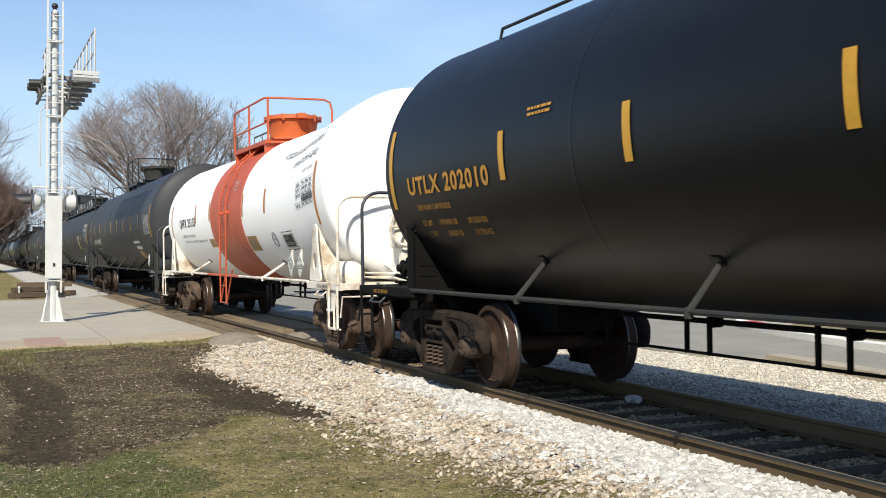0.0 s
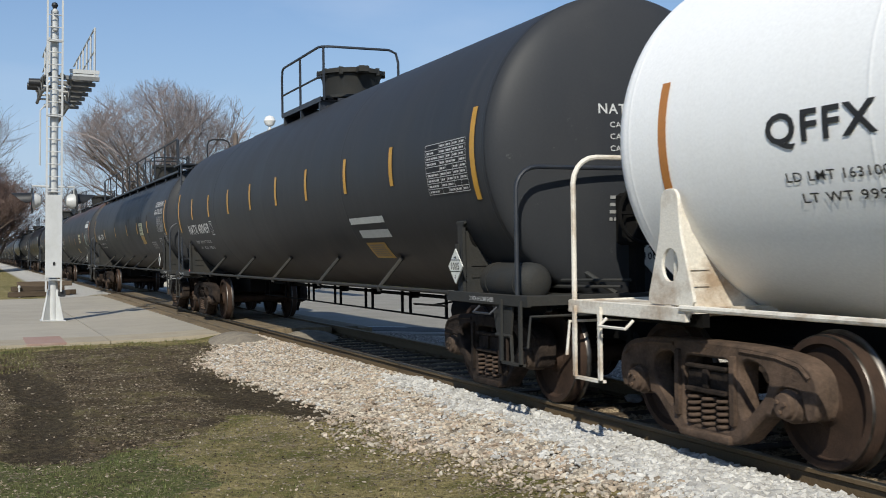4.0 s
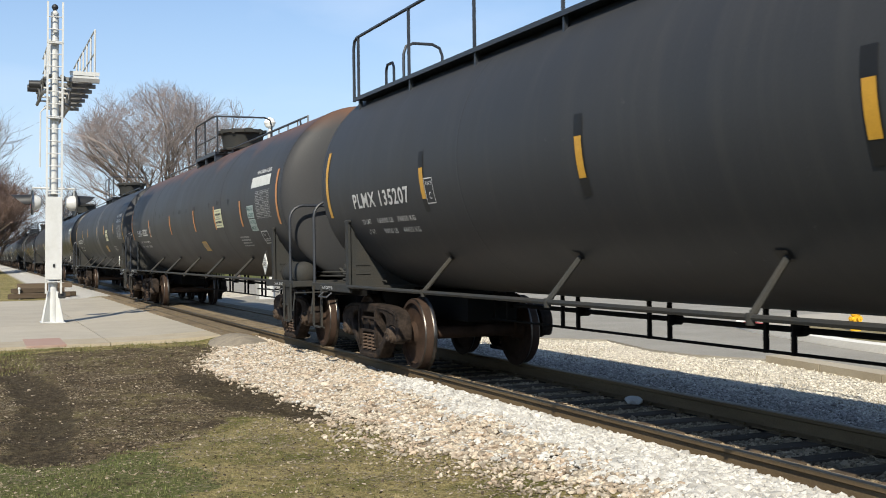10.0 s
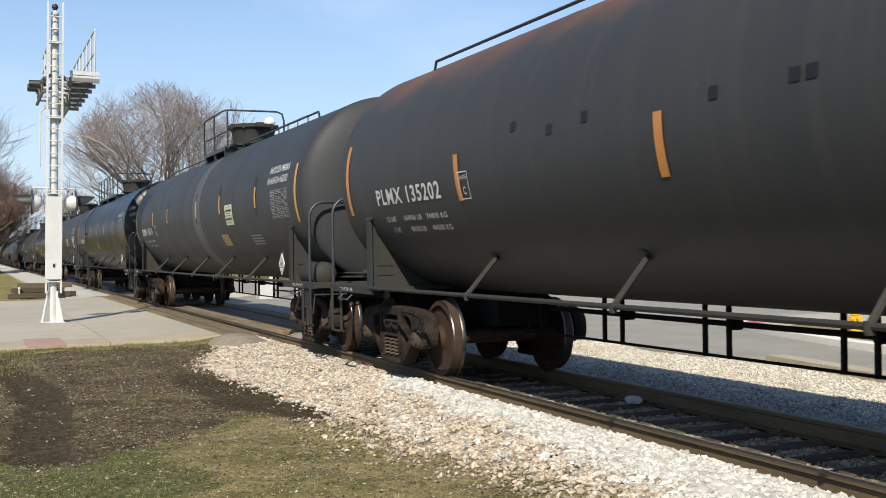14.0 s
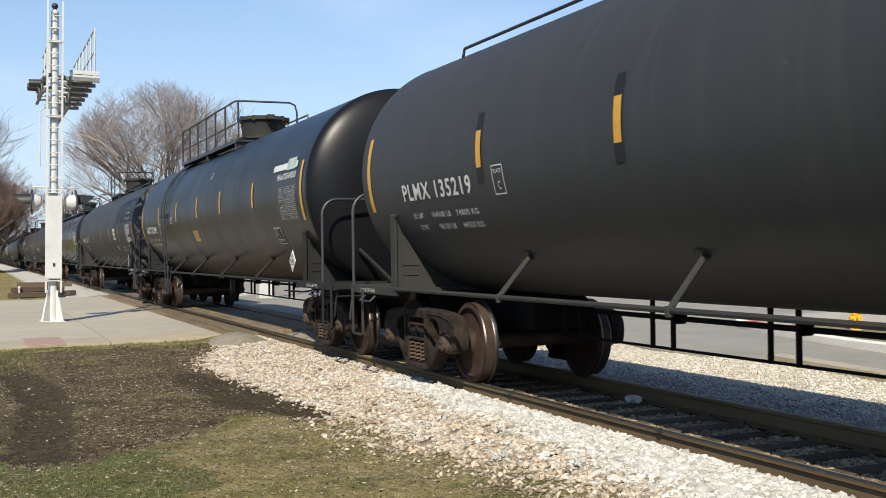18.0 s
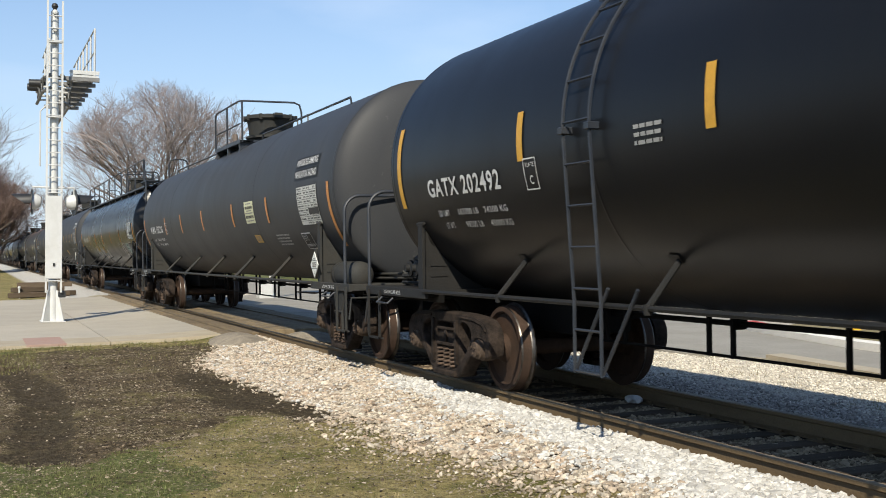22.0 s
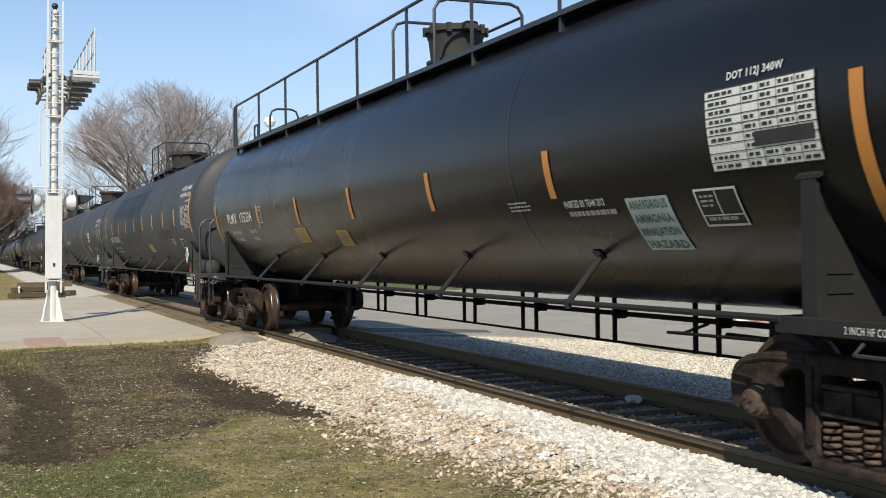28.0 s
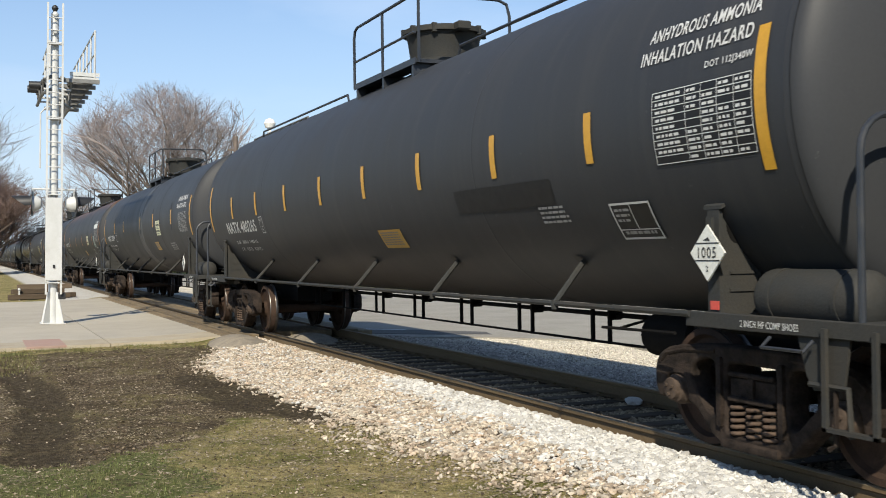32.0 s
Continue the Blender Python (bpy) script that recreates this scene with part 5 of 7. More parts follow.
def truck(car, x, mt):
    b = part("truck", BOLSTER, None, car, "rusty cast four-wheel truck", m=pose(x, 0, 0))
    sf, sp, bc = FRAMES[mt.name]
    for a in (0, 180):
        part("side_frame", sf, None, b, m=pose(0, 0, 0, 0, 0, a))
        for k in (-.175, 0, .175):
            part("coil_spring", sp, None, b, m=pose(k, 0, 0, 0, 0, a))
        for e in (-.889, .889):
            part("bearing_cap", bc, None, b, m=pose(e * (1 if a == 0 else 1), 0, 0) @ pose(0, 0, 0, 0, 0, a))
    for e in (-.889, .889):
        w = part("wheelset", WHEELSET, None, b, m=pose(e, 0, .457))
        WHEELS.append((w, e))


def arc_profile(sh, y0, y1, n, off=0.0):
    """Points (y, z) under the tank from y0 to y1."""
    out = []
    for i in range(n + 1):
        y = y0 + (y1 - y0) * i / n
        out.append((y, sh.zc - math.sqrt((sh.R + off) ** 2 - y * y)))
    return out


def car_end(car, sh, end, s, cfg, fr, rails):
    """Platform, saddle, draft gear, handrail and steps of one end; s is +1 at the front."""
    tx, px, ex = cfg["truck"], sh.half + .02, end
    x_in, x_out = tx - .15, ex - .4

    def xx(a, b):
        return sorted((s * a, s * b))

    deck = part("end_platform", Geo().box(*xx(x_in, x_out - .051), -1.405, 1.405, 1.03, 1.07), fr, car)
    for y in (-1.45, 1.41):
        part("side_channel", Geo().box(*xx(x_in - .1, x_out), y, y + .04, .98, 1.085, c=.006), fr, deck)
    part("end_beam", Geo().box(*xx(x_out - .05, x_out - .002), -1.408, 1.408, .99, 1.083, c=.006), fr, deck)
    for k in range(4):
        y = -1.2 + .8 * k
        part("stringer", Geo().box(*xx(x_in, x_out - .06), y - .03, y + .03, .93, 1.03), GRIME_SHADE, deck)
    # saddle: a cross plate cut to the tank, flanged at its outer edges
    r = math.sqrt(sh.R ** 2 - 1.36 ** 2) if sh.R > 1.38 else .3
    ztop = sh.zc - r - .04 if sh.R > 1.38 else 1.72
    pts = [(-1.36, 1.0)] + arc_profile(sh, -min(1.34, sh.R * .97), min(1.34, sh.R * .97), 22, .004) + [(1.36, 1.0)]
    web = Geo().prism(pts[::-1], "yz", s * tx - .02, s * tx + .02)
    flanges, slots = [], []
    for e in (-1, 1):
        fl = Geo().prism([(e * 1.364, 1.0), (e * 1.396, 1.0), (e * 1.396, ztop + .05), (e * 1.2, ztop + .24), (e * 1.17, ztop + .2), (e * 1.364, ztop + .02)], "yz", s * tx - .065, s * tx + .065)
        flanges.append(fl)
        for z in (1.22, 1.34):
            slots.append(Geo().box(s * tx - .032, s * tx + .032, *sorted((e * 1.08, e * 1.28)), z, z + .02))
    if cfg.get("arch"):
        lug = rounded([(s * tx - .3, 1.09), (s * tx + .3, 1.09), (s * tx + .13, 1.6), (s * tx + .1, 1.93), (s * tx - .1, 1.93), (s * tx - .13, 1.6)], .08)
        hole = [(s * tx + .1 * math.cos(a), 1.38 + .12 * math.sin(a)) for a in [-math.tau * i / 16 for i in range(16)]]
        for e in (-1, 1):
            ar = Geo()
            casting(ar, lug, [hole], -1.40, -1.375, .006)
            if e > 0:
                ar.v = [(q[0], -q[1], q[2]) for q in ar.v]
            flanges.append(ar)
            flanges.pop(0) if len(flanges) > 2 else None
    saddle = part("saddle", web, fr, car)
    for fl in flanges:
        part("saddle_flange", fl, fr, saddle)
    for sl in slots:
        part("stiffener", sl, fr, saddle)
    if not cfg.get("arch"):
        for e in (-1, 1):
            oval = [(e * 1.245 + .055 * math.cos(a) + e * .02 * math.sin(a), ztop - .1 + .1 * math.sin(a)) for a in [math.tau * i / 14 for i in range(14)]]
            # solid oval on the web, its near-black colour standing for a slot's inner shade
            part("saddle_slot", Geo().prism(oval, "yz", s * tx - .024, s * tx + .024), GRIME_SHADE, saddle, "near-black oval coloured as the shade of a slot")
            part("saddle_lip", Geo().prism([(e * 1.40, ztop + .03), (e * 1.40, ztop + .055), (e * 1.30, ztop + .11), (e * 1.16, ztop + .12), (e * 1.16, ztop + .09), (e * 1.29, ztop + .08)], "yz", s * tx - .1, s * tx + .1), fr, saddle)
    if "reservoir" in cfg.get("front", ()) and s > 0:
        # lever bracket that hangs from the platform, its rods and pipes
        b = x_out - .78
        part("lever_bracket", Geo().prism([(b - .02, .985), (b + .42, .985), (b + .36, .68), (b + .12, .66), (b + .06, .74)], "xz", -1.42, -1.4), fr, car, "hanging plate bracket")
        part("lever_rod", Geo().tube([(b + .1, -1.435, .70), (b + .42, -1.435, .70), (b + .44, -1.435, .42)], .018, 6), fr, car)
        part("lever_rod", Geo().tube([(b + .3, -1.42, .68), (b + .3, -1.42, .36), (b + .24, -1.42, .33)], .016, 6), CAST, car)
        for k, z in enumerate((1.14, 1.2)):
            part("pipe", Geo().tube([(x_out - .1, -.4 + .1 * k, z), (x_out - .6, -.75, z), (x_out - 1.3, -.8 - .05 * k, z), (x_out - 1.4, -.8, 1.07)], .018, 6), fr, car)
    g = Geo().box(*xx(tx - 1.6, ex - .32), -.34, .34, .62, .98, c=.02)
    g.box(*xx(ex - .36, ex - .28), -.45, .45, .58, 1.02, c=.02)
    part("draft_sill", g, GRIME_SHADE, car)
    g = Geo().box(*xx(ex - .34, ex - .12), -.1, .1, .74, .98, c=.03)
    g.box(*xx(ex - .16, ex + .12), -.16, .12, .72, 1.0, c=.05)
    part("coupler", g, CAST, car)
    hx = cfg.get("hoop", ex - .66) if s > 0 else cfg.get("rear_hoop", ex - .45)
    top = 2.27
    rad = .22
    pts = [(s * hx, -1.42, 1.03), (s * hx, -1.42, top - rad)]
    pts += [(s * hx, -1.42 + rad * (1 - math.cos(a)), top - rad + rad * math.sin(a)) for a in [math.pi / 2 * i / 5 for i in range(1, 6)]]
    pts += [(s * hx, -y, z) for _, y, z in pts[::-1]]
    part("end_handrail", Geo().tube(pts, .022, 8), rails, car)
    part("brace", Geo().tube([(s * (hx - .02), -.35, 1.07), (s * (x_out - .9), -.78, 1.55)], .03, 6), fr, car)
    for e in (-1, 1):
        g = Geo()
        a, b = x_out - .12, x_out - .52
        for q in (a, b):
            g.box(*xx(q - .018, q + .018), *sorted((e * 1.45, e * 1.475)), .44, 1.04)
        for z in (.44,):
            g.box(*xx(a + .018, b - .018), *sorted((e * 1.42, e * 1.475)), z, z + .022)
        part("stirrup_step", g, fr, car)
        g = Geo().tube([(s * (x_out - .1), e * .5, .9), (s * (x_out + .02), e * 1.0, .9), (s * (x_out + .02), e * 1.43, .9), (s * (x_out + .02), e * 1.46, .62)], .014, 6)
        part("cut_lever", g, LETTER if cfg.get("white_lever") else fr, car)
        g = Geo().tube([(s * (x_out - 1.0), e * 1.46, .96), (s * (x_out - 1.0), e * 1.53, .9), (s * (x_out - .62), e * 1.53, .9), (s * (x_out - .62), e * 1.46, .96)], .012, 6)
        part("grab_iron", g, rails, car)
    g = Geo().tube([(s * (ex - .3), -.4, .72), (s * (ex - .1), -.42, .55), (s * (ex + .0), -.32, .45), (s * (ex + .02), -.12, .48)], .025, 7)
    part("air_hose", g, GRIME_SHADE, car)


def fittings(car, sh, end, s, kinds, fr, rails, hub=(-.18, 1.83, .28)):
    x = end - .4

    def xx(a, b):
        return sorted((s * a, s * b))

    if "reservoir" in kinds:
        g = Geo().lathe((s * (x - .95), -1.1, 1.19), "x", [(-.40 - .11 * math.sin(a), .185 * math.cos(a) + .0005) for a in [math.pi / 2 * i / 7 for i in range(7, -1, -1)]] + [(.40 + .11 * math.sin(a), .185 * math.cos(a) + .0005) for a in [math.pi / 2 * i / 7 for i in range(8)]], 28)
        for q in (-.3, .3):
            g.lathe((s * (x - .95) + q, -1.1, 1.19), "x", ((-.02, .184), (-.02, .191), (.02, .191), (.02, .184)), 28)
        part("air_reservoir", g.mesh("air_reservoir", fr, angle=60), None, car, "rounded air reservoir on the platform")
    if "wheel" in kinds:
        cy, cz, r = hub
        cx = s * (x - .02)
        g = Geo()
        g.tube([(cx, cy + r * math.cos(a), cz + r * math.sin(a)) for a in [math.tau * i / 28 for i in range(28)]], .02, 6, closed=True)
        for i in range(6):
            a = math.tau * i / 6
            g.tube([(cx - s * .05, cy, cz), (cx, cy + r * math.cos(a), cz + r * math.sin(a))], .016, 5)
        g.lathe((cx - s * .05, cy, cz), "x", ((-.05, .05), (.05, .05), (.05, 0)), 12)
        # unless cream, wheel and gear carry the next car's shadow as near-black colour
        part("brake_wheel", g, fr if fr is FRAME_CREAM else GRIME_SHADE, car, "spoked hand brake wheel")
        g = Geo().box(*sorted((cx - s * .08, cx - s * .26)), cy - .16, cy + .16, cz - .3, cz + .2, c=.03).box(*sorted((cx - s * .1, cx - s * .22)), cy - .05, cy + .05, 1.06, cz - .28)
        g.tube([(cx - s * .16, cy + .1, cz - .2), (cx - s * .3, cy + .4, 1.3), (cx - s * .3, cy + .4, 1.07)], .02, 6)
        part("brake_gear", g, fr if fr is FRAME_CREAM else GRIME_SHADE, car)
    if "valve" in kinds:
        bx, by = x - .75, -.78
        g = Geo().box(*xx(bx - .3, bx + .3), by - .2, by + .22, 1.16, 1.46, c=.04)
        for k in (-.2, .2):
            g.box(*xx(bx + k - .05, bx + k + .05), by - .1, by + .1, 1.07, 1.18)
        body = part("brake_valve", g, fr, car, "black brake valve cluster with pipes")
        for d, q, r, h in ((-.52, .1, .14, .34), (.5, .05, .13, .3)):
            g = Geo().lathe((s * (bx + d * .8), by + q, 1.3), "x", ((-h / 2, .03), (-h / 2, r * .8), (-h / 2 + .03, r), (h / 2 - .03, r), (h / 2, r * .8), (h / 2, .03)), 18)
            part("valve_body", g, fr, body)
        for d, q, r in ((-.18, -.08, .09), (.02, .06, .1), (.2, -.05, .075)):
            g = Geo().lathe((s * (bx + d), by + q, 1.45), "z", ((0, r), (.06, r), (.07, r * 1.25), (.1, r * 1.25), (.12, r * .7), (.2, r * .6), (.21, 0)), 14)
            part("valve_cap", g, fr, body)
        for d in (-.2, 0, .2):
            g = Geo().lathe((s * (bx + d), by - .2, 1.3), "y", ((0, .085), (-.05, .085), (-.06, .1), (-.09, .1), (-.1, .05), (-.15, .045), (-.15, 0)), 14)
            part("flange", g, fr, body)
        for k in range(5):
            a = bx - .35 + .17 * k
            pts = [(s * a, by + .15, 1.45), (s * (a + .03), by + .2, 1.58 + .03 * (k % 2)), (s * (a + .15), by + .28, 1.62), (s * (a + .5), by + .34, 1.5 - .05 * k), (s * (a + .75), by + .3, 1.12)]
            part("pipe", Geo().tube(pts, .017, 6), fr, body)
        for z in (1.12, 1.2):
            part("pipe", Geo().tube([(s * (bx - .9), by - .1, z), (s * (bx + .62), by - .22, z), (s * (bx + .72), by, z - .06)], .02, 6), fr, body)
    if "ladder" in kinds:
        lx, top = x - .12, 3.8
        for q in (-1.14, -.74):
            part("ladder_rail", Geo().box(*xx(lx - .035, lx + .035), q - .015, q + .015, 1.06, top, c=.004), rails, car)
        me = Geo().tube([(0, -1.14, 0), (0, -.74, 0)], .013, 6).mesh("rung", rails)
        for i in range(8):
            part("rung", me, None, car, m=pose(s * lx, 0, 1.36 + .33 * i))
        g = Geo().box(*xx(sh.half - .5, lx + .04), -1.16, -.72, top - .03, top)
        part("ladder_landing", g, rails, car)


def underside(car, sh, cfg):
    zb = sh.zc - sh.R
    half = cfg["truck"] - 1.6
    part("brake_pipe", Geo().tube([(-cfg["truck"] - .5, .1, .84), (cfg["truck"] + .5, .1, .84)], .028, 6), GRIME_SHADE, car)
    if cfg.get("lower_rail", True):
        part("lower_rail", Geo().tube([(-half, 0, cfg.get("low", .56)), (half, 0, cfg.get("low", .56))], .015, 6), GRIME_SHADE, car)
        post = Geo().box(-.018, .018, -.018, .018, cfg.get("low", .56) - .015, zb + .06).mesh("hanger", GRIME_SHADE)
        clamp = Geo().box(-.035, .035, .03, .16, .79, .89, c=.015).mesh("clamp", GRIME_SHADE)
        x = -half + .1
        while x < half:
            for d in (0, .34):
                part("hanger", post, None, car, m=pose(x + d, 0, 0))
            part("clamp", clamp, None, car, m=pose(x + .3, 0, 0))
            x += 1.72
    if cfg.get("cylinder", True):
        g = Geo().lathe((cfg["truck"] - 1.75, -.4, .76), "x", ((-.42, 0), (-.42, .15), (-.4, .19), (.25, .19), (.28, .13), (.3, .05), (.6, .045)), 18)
        part("brake_cylinder", g, GRIME_SHADE, car)
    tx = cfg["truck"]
    part("retainer_pipe", Geo().tube([(tx - .6, -1.3, .9), (tx - 1.7, -1.25, .88), (tx - 2.0, -.9, .84), (tx - 2.5, -.3, .86)], .013, 6), GRIME_SHADE, car)
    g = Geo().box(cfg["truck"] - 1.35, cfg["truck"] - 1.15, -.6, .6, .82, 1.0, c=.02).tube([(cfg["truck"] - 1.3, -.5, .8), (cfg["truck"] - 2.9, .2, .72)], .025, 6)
    part("brake_lever", g, GRIME_SHADE, car)


def side_bars(car, sh, cfg, fr):
    z, y = cfg.get("bar_z", 1.065), 1.45
    half = cfg["truck"] - .2
    for e in (-1, 1):
        part("side_rail", Geo().tube([(-half, e * y, z), (half, e * y, z)], .023, 8), fr, car)
        q = math.radians(-44)
        ty, tz = sh.R * math.cos(q) - .02, sh.zc + sh.R * math.sin(q)
        for x in cfg["struts"]:
            g = Geo().tube([(x, e * y, z), (x - .12, e * ty, tz)], .027, 7)
            g.lathe((x, e * y, z - .05), "z", ((0, .03), (.05, .036), (.08, .033)), 8)
            st = part("strut", g, fr, car)
            if e < 0:
                h = sh.R * q
                wrap(sh, [(x - .2, x - .06, h - .05, h + .06)] if not cfg.get("straps") else [(x - .16, x - .1, h - .05, h + .5)], PATCH_K, "strut_pad", st, .012)


def dome(car, sh, x, cfg, rails, mt, L=1.2, plat=True, k=1.0):
    """Top fittings: bonnet, deck and railing."""
    zt = sh.zc + sh.R
    g = Geo().lathe((x, 0, 0), "z", [(zt + h, r * k) for h, r in ((-.1, .46), (.03, .46), (.06, .54), (.1, .54), (.12, .46), (.4, .5), (.46, .53), (.47, .575), (.53, .575), (.56, .5), (.58, 0))], 32)
    for i in range(10):
        a = math.tau * i / 10
        px, py = x + .55 * k * math.cos(a), .55 * k * math.sin(a)
        g.box(px - .03, px + .03, py - .03, py + .03, zt + .44, zt + .56)
    part("bonnet", g, mt, car, "round valve bonnet on top of the tank")
    part("lid_hinge", Geo().box(x + .5 * k, x + .72 * k, -.09, .09, zt + .44, zt + .56, c=.02), mt, car)
    if not plat:
        return
    yw, zd, zr = .9, zt - .12, zt + .74
    p, q = L if isinstance(L, tuple) else (-L, L)
    x, L = x + (p + q) / 2, (q - p) / 2
    g = Geo()
    for y in (-yw, yw - .28):
        g.box(x - L, x + L, y, y + .28, zd, zd + .045)
    for q in (-L, L - .3):
        g.box(x + q, x + q + .3, -yw, yw, zd + .002, zd + .047)
    for q in (-L + .1, 0, L - .1):
        for e in (-1, 1):
            g.box(x + q - .03, x + q + .03, *sorted((e * .55, e * yw)), zd - .22, zd)
    g.box(x - L - .01, x + L + .01, -yw - .012, -yw, zd - .02, zd + .06)
    part("deck", g, rails, car)
    a, b = x - L, x + L
    for e in (-1, 1):
        n = max(2, round(2 * L / 1.1))
        for i in range(1, n if e < 0 else 1):
            part("railing_post", Geo().tube([(a + 2 * L * i / n, e * yw, zd), (a + 2 * L * i / n, e * yw, zr - .02)], .021, 6), rails, car)
    c, yf = .14, .42
    loop = [(a, -yw, zd), (a, -yw, zr - .14), (a + .04, -yw, zr - .04), (a + .14, -yw, zr), (b - c, -yw, zr), (b - .04, -yw + .04, zr), (b, -yw + c, zr), (b, yf - .16, zr), (b, yf - .04, zr - .05), (b, yf, zr - .2), (b, yf, zd)]
    part("railing_bar", Geo().tube(loop, .021, 7), rails, car)
    part("railing_bar", Geo().tube([(a, -yw, zd + .38), (b, -yw, zd + .38)], .017, 6), rails, car)
    part("railing_post", Geo().tube([(b, -yw + .05, zd), (b, -yw + .05, zr)], .021, 6), rails, car)


def top_line(car, sh, x0, x1, rails):
    zt = sh.zc + math.sqrt(sh.R ** 2 - .49)
    part("grab_rail", Geo().tube([(x0, -.7, zt), (x0 + .05, -.7, zt + .1), (x1 - .05, -.7, zt + .1), (x1, -.7, zt)], .018, 6), rails, car)


def long_walkway(car, sh, rails):
    """A full-length running board on the near shoulder of the tank, with posts and two rails."""
    y, L = -1.06, sh.half - .28
    zs = sh.zc + math.sqrt(sh.R ** 2 - y * y)
    zd, zr = zs + .14, zs + 1.02
    xs = [-L + .2 + 1.94 * i for i in range(9)] + [L - .22]
    g = Geo().box(-L, L, y, y + .5, zd + .015, zd + .04).box(-L, L, y - .025, y, zd, zd + .05)
    for x in xs:
        g.box(x - .02, x + .02, y + .0, y + .05, zs - .06, zd + .015)
    part("running_board", g, rails, car)
    for x in xs:
        part("railing_post", Geo().tube([(x, y, zd), (x, y, zr)], .022, 6), rails, car)
    part("railing_bar", Geo().tube([(-L, y, zd), (-L, y, zr - .14), (-L + .04, y, zr - .04), (-L + .14, y, zr), (L - .14, y, zr), (L - .04, y, zr - .04), (L, y, zr - .14), (L, y, zd)], .022, 7), rails, car)
    for d in (-L, L):
        hoop = [(d, y + .75, zd - .1), (d, y + .75, zr - .16), (d, y + .79, zr - .05), (d, y + .9, zr), (d, y + 1.2, zr), (d, y + 1.31, zr - .05), (d, y + 1.35, zr - .16), (d, y + 1.35, zd - .1)]
        part("end_hoop", Geo().tube(hoop, .022, 7), rails, car)
    part("landing", Geo().box(L - .55, L + .3, y + .5, 1.0, zd - .02, zd + .01), rails, car)
    for x in (-L + .5, L - .5):
        h = [(x, y + .3, zd), (x, y + .3, zd + .38), (x + .05, y + .3, zd + .45), (x + .25, y + .3, zd + .45), (x + .3, y + .3, zd + .38), (x + .3, y + .3, zd)]
        part("grab_hoop", Geo().tube(h, .02, 6), rails, car)


def side_ladder(car, sh, x, mt, w=.45, low=.5):
    """A ladder up the near side, standing off the skin, with its foot hung below the side rail."""
    off, ym = .07, -(sh.R + .07)
    yb = max(ym, -1.5) if sh.R > 1.4 else -1.47
    for d in (-w / 2, w / 2):
        pts = [(x + d, yb, low), (x + d, yb, 1.1), (x + d, ym, sh.zc)] + [(x + d, ym * math.cos(q), sh.zc - ym * math.sin(q)) for q in [math.radians(4.5 * i) for i in range(1, 15)]]
        part("ladder_rail", Geo().tube(pts, .017, 6), mt, car)
    me = Geo().tube([(-w / 2, 0, 0), (w / 2, 0, 0)], .012, 6).mesh("rung", mt)
    z = low + .02
    while z < sh.zc:
        k = max(0, (z - 1.1) / (sh.zc - 1.1))
        part("rung", me, None, car, m=pose(x, yb + (ym - yb) * k, z))
        z += .335
    for i in range(6):
        q = (z - sh.zc) / sh.R + i * .215
        part("rung", me, None, car, m=pose(x, ym * math.cos(q), sh.zc - ym * math.sin(q)))
    for d in (-w / 2, w / 2):
        part("ladder_brace", Geo().tube([(x + d, yb + .01, low + .02), (x + d + .5, yb + .02, 1.2)], .016, 6), mt, car)
        part("ladder_bracket", Geo().box(x + d - .035, x + d + .035, ym - .03, ym + .08, sh.zc - .03, sh.zc + .03, c=.006), mt, car)


def fr_of(car):
    return FRAME_CREAM if "white" in car["label"] else FRAME_GREY


def placard(car, x, y, z, mt=None, size=.18, words=("1005", "2")):
    g = Geo().prism([(x - size, z), (x, z - size), (x + size, z), (x, z + size)], "xz", y - .006, y + .006)
    ob = part("placard", g, mt or LABEL_W, car, "white diamond hazard placard")
    w = .2 if len(words[0]) < 5 else .3
    letter_plane(words[0], (x - w / 2, y - .009, z - .035), (1, 0, 0), (0, 0, 1), w, .075 if w < .25 else .045, LETTER_K, ob, .01)
    for e in (-.055, .062):
        part("placard_line", Geo().box(x - size * .7, x + size * .7, y - .009, y - .007, z + e, z + e + .008), LETTER_K, ob)
    part("placard_holder", Geo().box(x - .03, x + .03, y + .007, y + .03, z - size * .6, z + size + .05), fr_of(car), ob)
    part("placard_mark", Geo().prism([(x - .045, z + .085), (x + .035, z + .08), (x + .012, z + .105)], "xz", y - .009, y - .007), LETTER_K, ob)
    letter_plane(words[1], (x - .012, y - .009, z - .125), (1, 0, 0), (0, 0, 1), .025, .04, LETTER_K, ob, .02)


def head_placard(sh, car, y, z, size=.17):
    x = head_point(sh, y, z)[0] + .03
    g = Geo().prism([(y - size, z), (y, z - size), (y + size, z), (y, z + size)], "yz", x - .006, x + .006)
    ob = part("placard", g, LABEL_W, car, "white diamond hazard placard")
    letter_plane("1005", (x + .009, y - .1, z - .035), (0, 1, 0), (0, 0, 1), .2, .075, LETTER_K, ob, .02)
    part("placard_mark", Geo().prism([(y - .06, z + .085), (y + .05, z + .08), (y + .01, z + .13)], "yz", x + .007, x + .009), LETTER_K, ob)
    part("placard_bracket", Geo().box(x - .12, x - .007, y - .03, y + .03, z - .05, z + .05), FRAME_GREY, ob)


